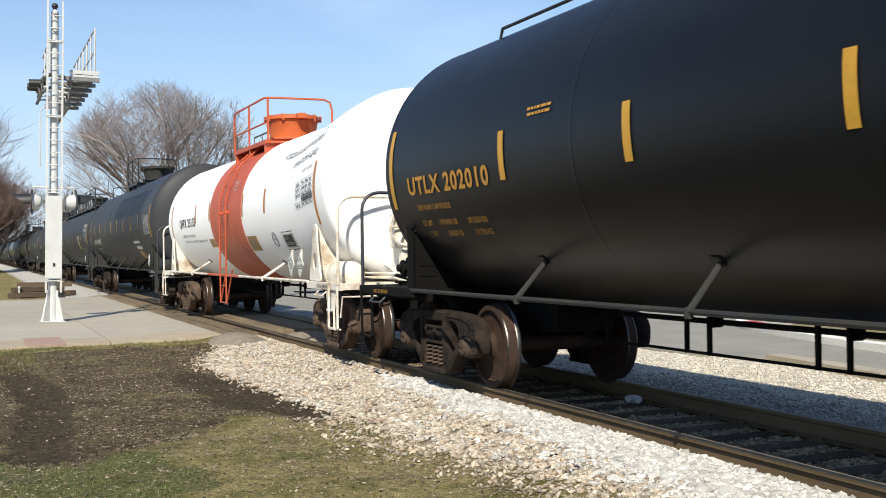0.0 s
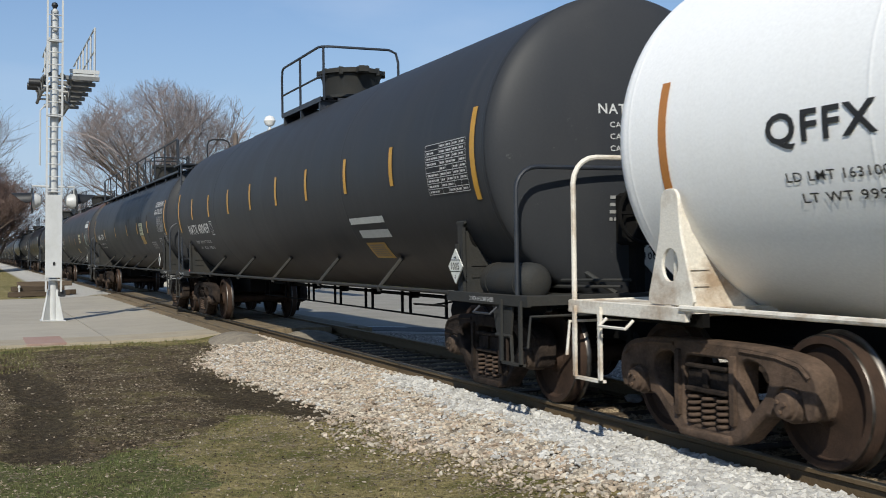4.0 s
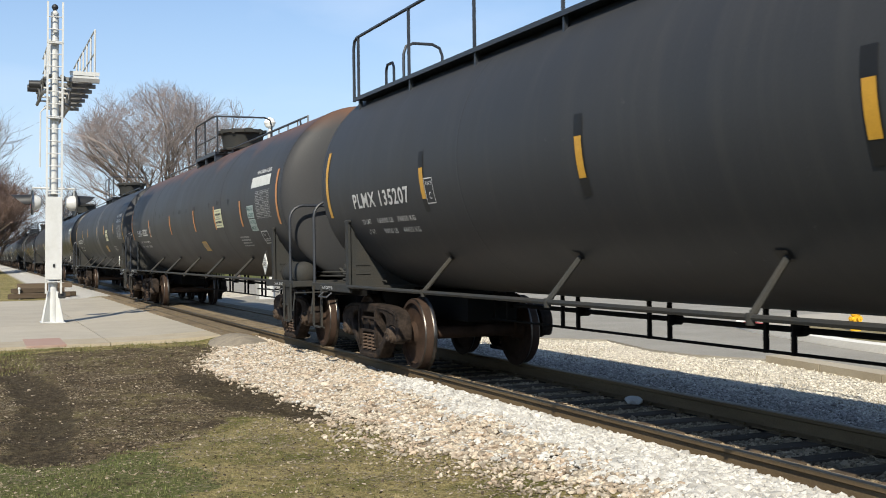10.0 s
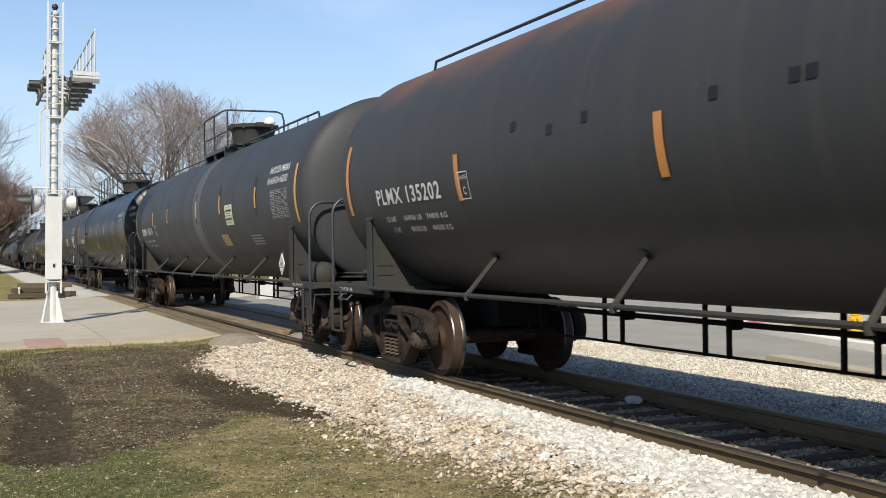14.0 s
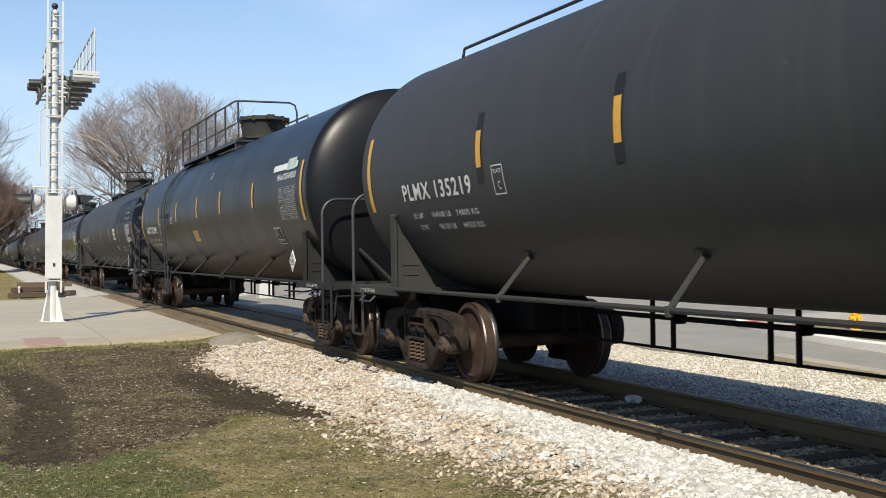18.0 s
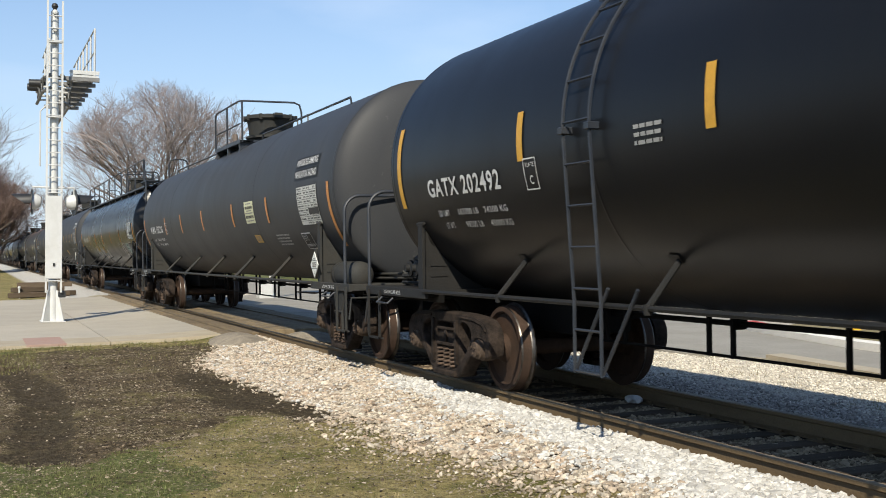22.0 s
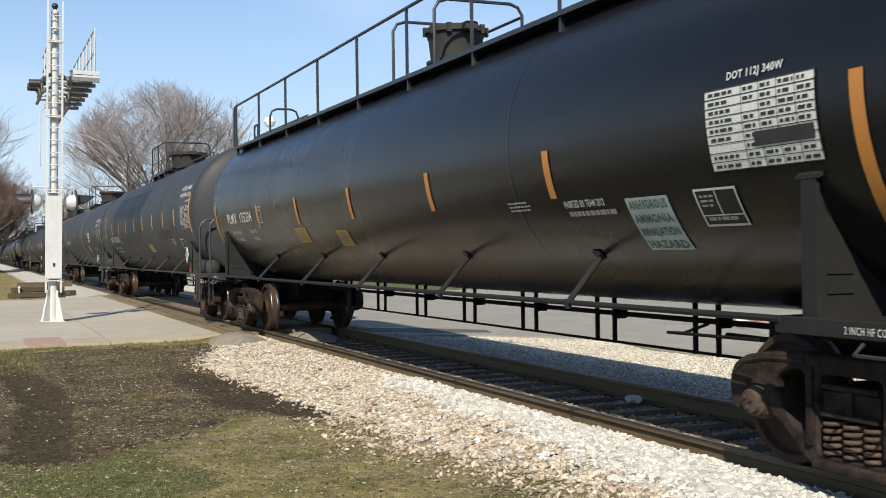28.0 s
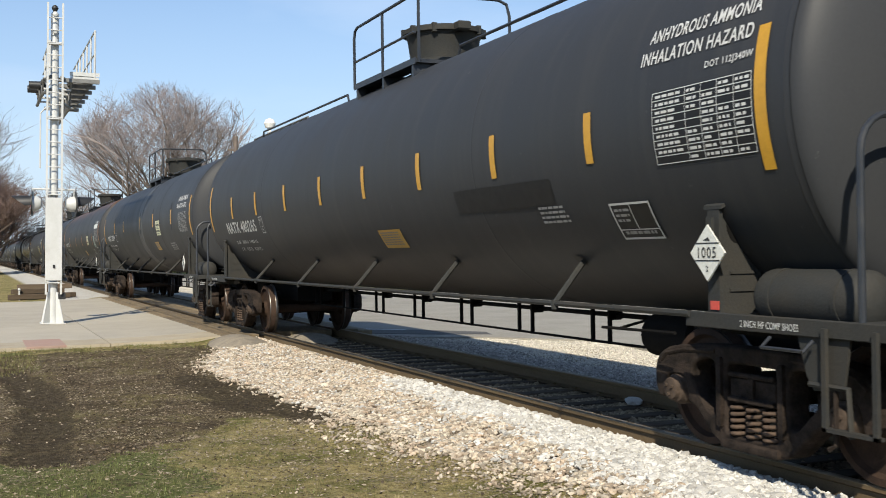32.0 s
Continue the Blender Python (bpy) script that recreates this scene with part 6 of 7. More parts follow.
def data_table(sh, car, x0, x1, h0, h1, rows, cols, plate, seed, ink=None):
    """A panel of ruled cells with print too small to read."""
    rg = random.Random(seed)
    if plate is not None:
        wrap(sh, [(x0, x1, h0, h1)], plate, "data_panel", car, .007)
    ink = ink or LETTER
    q, w, t = [], (x1 - x0), .006
    for i in range(rows + 1):
        h = h0 + (h1 - h0) * i / rows
        q.append((x0, x1, h - t / 2, h + t / 2))
    cuts = [0, .36] + [.36 + .64 * (k + 1) / cols for k in range(cols)]
    for c in cuts:
        q.append((x0 + w * c - t / 2, x0 + w * c + t / 2, h0, h1))
    dh = (h1 - h0) / rows
    for i in range(rows):
        for a, b in zip(cuts, cuts[1:]):
            if rg.random() < .9:
                e = rg.uniform(.65, .92)
                for c, d in words(rg, x0 + w * (a + (b - a) * .1), x0 + w * (a + (b - a) * e), .8):
                    q.append((c, d, h0 + dh * (i + .3), h0 + dh * (i + .66)))
    wrap(sh, q, faded(ink) if plate is None else ink, "data_table", car, .010)


def stencil_box(sh, car, x0, x1, h0, h1, seed, mt=None):
    mt = mt or LETTER
    wrap(sh, [(x0, x1, h0, h1)], PATCH_K, "stencil_plate", car, .007)
    t = .018
    q = [(x0, x1, h0, h0 + t), (x0, x1, h1 - t, h1), (x0, x0 + t, h0, h1), (x1 - t, x1, h0, h1), ((x0 + x1) / 2 - t / 3, (x0 + x1) / 2 + t / 3, h0 + .09, h1),
         (x0, x1, h0 + .085, h0 + .095)]
    wrap(sh, q, mt, "stencil_frame", car, .010)
    lines(sh, x0 + .04, (x0 + x1) / 2 - .03, h0 + .14, h1 - .05, 3, mt, car, seed)
    lines(sh, x0 + .04, x1 - .04, h0 + .02, h0 + .075, 1, mt, car, seed + 1)


def notice(sh, car, x0, x1, h0, h1, mt, seed, rows=6, name="notice", ink=None):
    ob = wrap(sh, [(x0, x1, h0, h1)], mt, name, car, .008)
    if mt is LABEL_L:
        w, h = x1 - x0, h1 - h0
        for k, (c, t, a, b) in enumerate(((.9, .04, .2, .8), (.72, .12, .1, .9), (.58, .045, .25, .75), (.47, .05, .1, .9), (.3, .12, .08, .92), (.12, .05, .14, .86))):
            rg = random.Random(seed + k)
            q = [(p, r, h0 + h * (c - t / 2), h0 + h * (c + t / 2)) for p, r in words(rg, x0 + w * a, x0 + w * b, 1.1)]
            wrap(sh, q, LETTER_K if t > .1 else PRINT_K, "small_print", ob, .011)
        return ob
    lines(sh, x0 + .05, x1 - .05, h0 + .03, h1 - .03, rows, ink or LETTER_K, ob, seed, lift=.011, fill=.5)
    return ob


TRAIN = []


def tank_car(label, centre, half, cfg, R=1.482, zc=2.462, skin=None, fr=None, rails=None, cast=None, coupled=10.21):
    car = tagged(new("tank_car"), label, "tank car", "cars of the train")
    car.location = (centre, 0, 0)
    sh = Shell(R, zc, half, cfg.get("head"))
    sh.flare = cfg.get("flare", 0.0)
    fr, rails = fr or FRAME_GREY, rails or RAIL_PAINT
    part("tank", sh.mesh(cfg.get("seams", (-half * .5, half * .5))).mesh("tank", skin, angle=50), None, car)
    for s in (-1, 1):
        car_end(car, sh, coupled, s, cfg, cfg.get("end_mt", fr), rails)
        truck(car, s * cfg["truck"], cast or CAST)
    fittings(car, sh, coupled, 1, cfg.get("front", ()), cfg.get("end_mt", fr), rails, cfg.get("wheel", (-.18, 1.83, .28)))
    fittings(car, sh, coupled, -1, cfg.get("rear", ()), cfg.get("end_mt", fr), rails)
    underside(car, sh, cfg)
    side_bars(car, sh, cfg, cfg.get("bar_mt", fr))
    top = cfg.get("top", "dome")
    if top == "walkway":
        long_walkway(car, sh, rails)
        dome(car, sh, 0, cfg, rails, fr, plat=False, k=.74)
        zt = sh.zc + sh.R
        for d in (-.75, .75):
            hoop = [(d, -.62, zt - .1), (d, -.62, zt + .62), (d, -.56, zt + .72), (d, -.44, zt + .76), (d, .44, zt + .76), (d, .56, zt + .72), (d, .62, zt + .62), (d, .62, zt - .1)]
            part("dome_hoop", Geo().tube(hoop, .022, 7), rails, car)
        part("dome_rail", Geo().tube([(-.75, .62, zt + .6), (.75, .62, zt + .6)], .02, 6), rails, car)
    elif top:
        dome(car, sh, cfg.get("dome_x", 0.1), cfg, cfg.get("deck_mt", rails), cfg.get("dome_mt", fr), cfg.get("deck", 1.2))
        if top == "dome":
            top_line(car, sh, -half + 1.2, -2.0, rails)
            top_line(car, sh, 2.2, half - 1.2, rails)
    TRAIN.append((car, centre))
    return car, sh


def tapes(sh, car, ends, mids, mt, end_z=(2.0, 2.9), mid_z=(2.04, 2.54), w=.11, back=False):
    for x in ends:
        wrap(sh, [(x - w / 2, x + w / 2, sh.R * sh.angle(end_z[0]), sh.R * sh.angle(end_z[1]))], mt, "reflective_tape", car)
    for x in mids:
        if back:
            wrap(sh, [(x - w * .6, x + w * .6, sh.R * sh.angle(mid_z[0]) - .15, sh.R * sh.angle(mid_z[1]) + .18)], PATCH_K, "tape_patch", car, .006)
        wrap(sh, [(x - w / 2, x + w / 2, sh.R * sh.angle(mid_z[0]), sh.R * sh.angle(mid_z[1]))], mt, "reflective_tape", car, .009)


def hz(sh, z):
    return sh.R * sh.angle(z)


def marks(sh, car, text, x0, x1, z0, z1, mt, l1, l2, big=True, weights=True):
    letter(sh, text, x0, x1, hz(sh, z0), hz(sh, z1), mt, car, .022)
    if weights:
        w = x1 - x0
        for k, row in enumerate((l1, l2)):
            z = z0 - .14 - .13 * k
            for (s, a, b) in row:
                letter(sh, s, x0 + w * a, x0 + w * b, hz(sh, z - .06), hz(sh, z), mt, car, .008)


BAR_SHOES = "2 INCH HF COMP SHOES"
TRUCK, STRUTS = 8.3, (-5.2, -2.45, .2, 2.88, 5.6)


def shoes(car, cfg, s, x0, w, mt=None):
    letter_plane(BAR_SHOES, (x0, -1.456, 1.005), (1, 0, 0), (0, 0, 1), w, .045, mt or LETTER, car, .008)


# the black lead car with yellow lettering
car, sh = tank_car("black tank car with yellow lettering and yellow tape", 83.22, 8.3, dict(truck=8.15, struts=(-5.3, -2.65, 0, 2.68, 5.4), rear=("valve",), top="dome", end_mt=GRIME_SHADE), R=1.52, zc=2.459, skin=SATIN_TANK)
tapes(sh, car, (-8.38, 8.25), (-5.45, -3.3, -1.0, 1.4, 3.8, 6.1), TAPE_Y, mid_z=(2.16, 2.61))
letter(sh, "UTLX 202010", -7.87, -5.76, hz(sh, 2.13), hz(sh, 2.33), LETTER_Y, car, .03)
letter(sh, "THE TANK CAR PEOPLE", -7.73, -6.81, hz(sh, 1.96), hz(sh, 2.02), LETTER_Y, car, .008)
for z, row in ((1.85, (("LD LMT", -7.72, -7.45), ("197400 LB", -7.24, -6.78), ("89 550 KG", -6.5, -6.05))), (1.73, (("LT WT", -7.64, -7.45), ("65600 LB", -7.15, -6.78), ("29 750 KG", -6.45, -6.05)))):
    for s, a, b in row:
        letter(sh, s, a, b, hz(sh, z - .06), hz(sh, z), LETTER_Y, car, .01)
lines(sh, -4.95, -4.5, hz(sh, 2.66), hz(sh, 2.76), 2, LETTER_Y, car, 4)
shoes(car, None, -1, -9.25, .5, LETTER_Y)

# the white car with its orange band
cfg = dict(truck=6.35, struts=(-3.35, 3.35), front=("reservoir", "wheel"), top="deck", deck_mt=ORANGE, dome_mt=BONNET_ORANGE, deck=1.35, dome_x=.1, end_mt=FRAME_CREAM,
           bar_mt=FRAME_CREAM, low=.62, bar_z=1.08, hoop=7.55, arch=True, flare=1.0, head=.56, wheel=(-.46, 1.85, .26), seams=(-4.4, -3.2, 3.3, 4.5))
car, sh = tank_car("white tank car with a broad orange-red band and cream frame", 64.85, 6.66, cfg, R=1.4, zc=2.322, skin=WHITE_TANK, fr=FRAME_CREAM, rails=FRAME_CREAM, cast=CAST_TAN, coupled=8.15)
g = Geo().lathe((0, 0, sh.zc), "x", ((-1.48, sh.R + .001), (-1.48, sh.R + .006), (1.48, sh.R + .006), (1.48, sh.R + .001)), 96)
part("band", g, ORANGE, car, "orange-red painted band round the tank")
part("rail_sleeve", Geo().tube([(-1.5, -1.45, 1.08), (1.5, -1.45, 1.08)], .026, 8), ORANGE, car)
side_ladder(car, sh, .13, ORANGE, .56, .52)
tapes(sh, car, (-6.42, 6.5), (-1.58, 1.58, 3.3, -3.2), TAPE_O, end_z=(1.8, 2.7), mid_z=(2.2, 2.62), w=.1)
letter(sh, "QFFX 25135", -5.28, -3.25, hz(sh, 2.1), hz(sh, 2.33), LETTER_K, car, .02)
letter(sh, "LD LMT 163100 LB 73 980 KG", -5.15, -3.5, hz(sh, 1.9), hz(sh, 1.96), LETTER_K, car, .01)
letter(sh, "LT WT 99900 LB 45 315 KG  NEW 04-1999", -5.05, -2.3, hz(sh, 1.77), hz(sh, 1.83), LETTER_K, car, .01)
letter(sh, "HYDROGEN FLUORIDE ANHYDROUS", 3.9, 6.3, hz(sh, 3.05), hz(sh, 3.16), LETTER_K, car, .004)
letter(sh, "INHALATION HAZARD", 4.9, 6.35, hz(sh, 2.82), hz(sh, 2.92), LETTER_K, car, .004)
letter(sh, "DOT 112S500W", 5.72, 6.3, hz(sh, 2.64), hz(sh, 2.69), LETTER_K, car, .004)
data_table(sh, car, 5.4, 6.42, hz(sh, 2.12), hz(sh, 2.52), 5, 3, None, 9, LETTER_K)
rg = random.Random(15)
wrap(sh, [(5.8 + .016 * k, 5.8 + .016 * k + rg.uniform(.005, .013), hz(sh, 2.19), hz(sh, 2.29)) for k in range(38)], LETTER_K, "barcode", car, .012)
letter_head(sh, "QFFX 25135", -.45, .44, 2.65, 2.73, LETTER_K, car, .01)
for k in range(2):
    letter_head(sh, ("CAPY 22285 GAL", "CAPY 84 358 L")[k], -.29, .34, 2.53 - .1 * k, 2.575 - .1 * k, LETTER_K, car, 0)
for k in range(6):
    lines_head(sh, -.05, .7, 1.45 + .07 * k, 1.48 + .07 * k, LETTER_K, car, 20 + k)
notice(sh, car, 1.55, 2.3, hz(sh, 1.56), hz(sh, 1.83), LABEL_Y, 11)
notice(sh, car, -2.05, -1.5, hz(sh, 1.65), hz(sh, 1.83), LABEL_Y, 12, 4)
a, b, lo, hi = 4.12, 4.8, hz(sh, 1.56), hz(sh, 1.86)
wrap(sh, [(a, b, lo, lo + .014), (a, b, hi - .014, hi), (a, a + .016, lo, hi), (b - .016, b, lo, hi)], LETTER_K, "stencil_frame", car, .010)
stencil_box(sh, car, a + .06, b - .06, lo + .045, hi - .045, 13)
for x, texts in ((5.26, ("1052", "8")), (5.78, ("INHALATION", "6"))):
    placard(car, x, -1.46, 1.32, size=.19, words=texts)
letter(sh, "WATER CAPY", .6, .98, hz(sh, 2.86), hz(sh, 2.91), LETTER, car, .02)
lines(sh, .6, .96, hz(sh, 2.7), hz(sh, 2.83), 2, LETTER, car, 14)
letter(sh, "DOT-E-11759", 5.5, 6.2, hz(sh, 3.2), hz(sh, 3.27), LETTER_K, car, 0)
ring = [sh.at(3.6 + .13 * math.cos(a), (hz(sh, 1.74) + .13 * math.sin(a)) / sh.R, .012) for a in [math.tau * i / 24 for i in range(24)]]
part("round_mark", Geo().tube(ring, .006, 4, closed=True), LETTER_K, car, "thin black ring mark")
letter(sh, "QCF", 3.52, 3.68, hz(sh, 1.74) - .03, hz(sh, 1.74) + .03, LETTER_K, car, 0)
shoes(car, None, 1, 6.65, .5, LETTER_K)


STRETCH = 1.012


def grey_car(label, text, centre, half, cfg, skin, tape, mids, end_z=(2.0, 2.9), mid_z=(2.04, 2.5), back=False, row=None, tx=(-7.95, -5.95), tz=(2.08, 2.27), coupled=10.2, R=1.468, zc=2.477):
    if not text.startswith("NATX"):
        half, coupled = half * STRETCH, coupled * STRETCH
        cfg = {**cfg, "truck": cfg["truck"] * STRETCH, "struts": [x * STRETCH for x in cfg["struts"]]}
        if "hoop" in cfg:
            cfg["hoop"] *= STRETCH
    car, sh = tank_car(label, centre, half, cfg, R, zc, skin=skin, coupled=coupled)
    tapes(sh, car, (-half + cfg.get("tape_in", 0), half - cfg.get("tape_back", 0)), mids, tape, end_z, mid_z, back=back)
    cols = cfg.get("cols", (.07, .23, .36, .63, .71, 1.0))
    l1, l2 = row or (("164900 LB", "74800 KG"), ("98100 LB", "44500 KG"))
    marks(sh, car, text, tx[0], tx[1], tz[0], tz[1], LETTER, (("LD LMT", cols[0], cols[1]), (l1[0], cols[2], cols[3]), (l1[1], cols[4], cols[5])), (("LT WT", cols[0] + .04, cols[1]), (l2[0], cols[2] + .04, cols[3]), (l2[1], cols[4] + .02, cols[5])))
    a, b, lo, hi = tx[1] + cfg.get("plate", .52), tx[1] + cfg.get("plate", .52) + .24, hz(sh, tz[0] - .04), hz(sh, tz[0] + .24)
    wrap(sh, [(a, b, lo, lo + .012), (a, b, hi - .012, hi), (a, a + .012, lo, hi), (b - .012, b, lo, hi)], LETTER, "stencil_frame", car, .010)
    letter(sh, "PLATE", a + .04, b - .04, hi - .08, hi - .04, LETTER, car, .01)
    letter(sh, "C", a + .09, b - .09, lo + .05, lo + .13, LETTER, car, .01)
    shoes(car, cfg, 1, cfg["truck"] + .35, .55)
    shoes(car, cfg, -1, -cfg["truck"] - 1.05, .55)
    up = cfg.get("head_up", 0)
    letter_head(sh, text, -.47, .47, 2.80 + up, 2.90 + up, LETTER, car, .012)
    head_placard(sh, car, cfg.get("head_mark", .15), 1.42)
    for k, s in enumerate(("CAPY 33550 GAL", "CAPY 279 987 LB", "CAPY 127 038 KG")):
        letter_head(sh, s, -.35, .35, 2.67 + up - .115 * k, 2.725 + up - .115 * k, LETTER, car, .004)
    for k in range(4 if cfg.get("head_print", True) else 0):
        lines_head(sh, -.35, .25, 1.98 - .07 * k, 2.02 - .07 * k, LETTER, car, 40 + k)
    return car, sh


def green_notice(sh, car, x0, x1, h0, h1, rows):
    """A pale green decal of stacked warning words."""
    ob = wrap(sh, [(x0, x1, h0, h1)], LABEL_G, "notice", car, .008, "pale green warning decal")
    w, h = x1 - x0, (h1 - h0) / len(rows)
    for k, text in enumerate(rows):
        letter(sh, text, x0 + w * .06, x1 - w * .06, h1 - h * (k + .82), h1 - h * (k + .18), LETTER_T, ob, .03, .012)
    return ob


def hazard(sh, car, x0, x1, z0, z1, plate=None):
    if plate is not None:
        wrap(sh, [(x0 - .04, x1 + .04, hz(sh, z0) - .03, hz(sh, z1) + .03)], plate, "data_panel", car, .006)
    m = (z0 + z1) / 2
    letter(sh, "ANHYDROUS AMMONIA", x0 + .05, x1, hz(sh, m + .03), hz(sh, z1), LETTER, car, .018)
    letter(sh, "INHALATION HAZARD", x0, x1 - .03, hz(sh, z0), hz(sh, m - .03), LETTER, car, .018)


# grey car with yellow dashes
cfg = dict(truck=7.85, struts=(-5.1, -2.42, .24, 2.9, 5.5), front=("reservoir", "wheel"), rear=(), top="deck", dome_x=.1, rear_hoop=9.13, tape_in=.1, plate=.19, cols=(.14, .29, .33, .54, .6, .85))
car, sh = grey_car("weathered grey-black tank car with yellow tape dashes", "NATX 400459", 46.9, 8.5, cfg, GREY_TANK, TAPE_Y,
                   (-6.66, -4.78, -2.86, -1.0, .82, 2.59, 4.45, 6.2), mid_z=(2.26, 2.71), tx=(-7.4, -5.1), tz=(1.93, 2.14), coupled=9.85, R=1.54, zc=2.5,
                   row=(("164300 LB", "74500 KG"), ("98700 LB", "44800 KG")))
data_table(sh, car, 7.3, 8.35, hz(sh, 2.1), hz(sh, 2.62), 9, 4, PATCH_K, 51)
wrap(sh, [(4.3, 5.6, hz(sh, 1.86), hz(sh, 1.94)), (4.5, 5.6, hz(sh, 1.68), hz(sh, 1.78))], LABEL_W, "notice", car)
notice(sh, car, 4.5, 5.2, hz(sh, 1.42), hz(sh, 1.62), LABEL_Y, 52)
placard(car, 7.9, -1.47, 1.34)
part("red_tag", Geo().box(-7.9, -7.8, -1.404, -1.398, 1.08, 1.14), RED_TAG, car)

# grey car with a long walkway
cfg = dict(truck=8.3, struts=(-5.45, -2.6, .1, 2.82, 5.6), front=("ladder",), rear=("valve",), top="walkway", low=.655, head_up=-.07)
car, sh = grey_car("weathered grey-black tank car with a full-length railed walkway", "PLMX 135207", 26.76, 8.91, cfg, GREY_TANK, TAPE_Y,
                   (-5.5, -2.03, 1.17, 3.67, 5.83), mid_z=(2.1, 2.44), back=True, row=(("165000 LB", "74850 KG"), ("98000 LB", "44450 KG")))
wrap(sh, [(1.67, 1.79, hz(sh, 1.92), hz(sh, 2.62)), (4.05, 4.17, hz(sh, 1.9), hz(sh, 2.62))], PATCH_K, "tape_patch", car)
notice(sh, car, 4.15, 4.85, hz(sh, 2.06), hz(sh, 2.42), LABEL_L, 61, 7)
notice(sh, car, 4.22, 4.84, hz(sh, 1.81), hz(sh, 2.05), LABEL_Y, 62, 6)
lines(sh, 5.9, 6.8, hz(sh, 1.64), hz(sh, 1.85), 4, LETTER, car, 63)
hazard(sh, car, 7.4, 8.75, 2.56, 2.9)
data_table(sh, car, 7.72, 8.75, hz(sh, 2.1), hz(sh, 2.5), 8, 4, None, 64)
stencil_box(sh, car, 7.55, 7.95, hz(sh, 1.7), hz(sh, 1.92), 65)
wrap(sh, [(8.68, 8.73, hz(sh, 1.72), hz(sh, 2.05)), (8.8, 8.85, hz(sh, 1.72), hz(sh, 2.05))], PRINT_W, "notice", car)
placard(car, 8.2, -1.47, 1.34, size=.17)

# car with a rusty top
cfg = dict(head_up=.08, truck=8.33, struts=STRUTS, front=("reservoir", "wheel"), rear=(), top="dome", dome_x=.1)
car, sh = grey_car("grey-black tank car with rust spread along its top", "PLMX 135202", 5.87, 8.91, cfg, RUST_TANK, TAPE_O, (-5.45, -1.8, 1.53, 3.85, 6.3), mid_z=(2.03, 2.5))
notice(sh, car, 3.92, 4.6, hz(sh, 2.06), hz(sh, 2.43), LABEL_L, 71, 7)
notice(sh, car, 1.68, 2.22, hz(sh, 1.6), hz(sh, 1.81), LABEL_Y, 72, 6)
for x, z in ((4.14, 2.52), (5.2, 2.5), (3.3, 2.5), (.6, 2.49), (1.5, 2.5), (1.66, 2.5), (-.4, 2.5), (-.25, 2.5), (-2.9, 2.54), (-1.2, 2.5), (-4.2, 2.6), (-3.5, 2.5)):
    wrap(sh, [(x, x + .1, hz(sh, z), hz(sh, z + .09))], PATCH_K, "tape_patch", car)
lines(sh, 5.7, 6.5, hz(sh, 1.64), hz(sh, 1.85), 4, LETTER, car, 73)
wrap(sh, [(7.2, 8.55, hz(sh, 2.68), hz(sh, 2.86))], LABEL_W, "notice", car)
letter(sh, "INHALATION HAZARD", 7.5, 8.5, hz(sh, 2.9), hz(sh, 2.97), LETTER, car, .03)
data_table(sh, car, 7.55, 8.55, hz(sh, 2.14), hz(sh, 2.6), 8, 4, None, 74)
green_notice(sh, car, 6.85, 7.35, hz(sh, 2.16), hz(sh, 2.38), ("INHALATION", "HAZARD"))
green_notice(sh, car, 6.9, 7.38, hz(sh, 1.93), hz(sh, 2.14), ("ANHYDROUS", "AMMONIA"))
stencil_box(sh, car, 7.5, 7.95, hz(sh, 1.7), hz(sh, 1.92), 76)
placard(car, 8.22, -1.47, 1.34)

# car with an overpainted ring
cfg = dict(truck=8.35, struts=(-5.36, -2.6, .12, 2.85, 5.6), front=("reservoir", "wheel"), rear=(), top="dome", dome_x=.1)
car, sh = grey_car("grey-black tank car with one lighter overpainted ring", "PLMX 135219", -14.83, 8.95, cfg, GREY_TANK, TAPE_Y, (-5.8, -3.25, .74, 3.32, 6.4), mid_z=(2.32, 2.68), back=True, tx=(-7.95, -6.05))
g = Geo().lathe((0, 0, sh.zc), "x", ((.35, sh.R + .001), (.35, sh.R + .0045), (1.15, sh.R + .0045), (1.15, sh.R + .001)), 96)
part("overpaint_ring", g, PATCH_GREY, car, "lighter grey overpainted ring")
notice(sh, car, 3.83, 4.5, hz(sh, 2.08), hz(sh, 2.47), LABEL_L, 81, 7)
notice(sh, car, 2.97, 3.6, hz(sh, 1.69), hz(sh, 1.91), LABEL_Y, 82, 6)
lines(sh, 5.5, 6.4, hz(sh, 1.66), hz(sh, 1.86), 4, LETTER, car, 83)
hazard(sh, car, 7.3, 8.6, 2.66, 2.95)
data_table(sh, car, 7.5, 8.6, hz(sh, 2.1), hz(sh, 2.55), 8, 4, None, 84)
placard(car, 8.22, -1.47, 1.34)

# satin black car with a side ladder
cfg = dict(end_mt=FRAME_BLACK, bar_mt=FRAME_BLACK, head_mark=.78, head_print=False, truck=8.1, struts=(-6.0, -3.5, -.88, 2.2, 5.15), cylinder=False, front=(), rear=("valve",), top="deck", deck=(-5.2, 1.3), dome_x=.05, hoop=9.17)
car, sh = grey_car("satin black tank car with a side ladder and long top deck", "GATX 202492", -35.39, 8.4, cfg, SATIN_TANK, TAPE_Y, (-5.45, -2.66, .03, 2.53, 5.36), mid_z=(2.3, 2.74),
                   tx=(-7.7, -5.93), R=1.515, zc=2.473, row=(("163700 LB", "74200 KG"), ("99300 LB", "45000 KG")))
side_ladder(car, sh, -4.33, RAIL_PAINT, .42, .5)
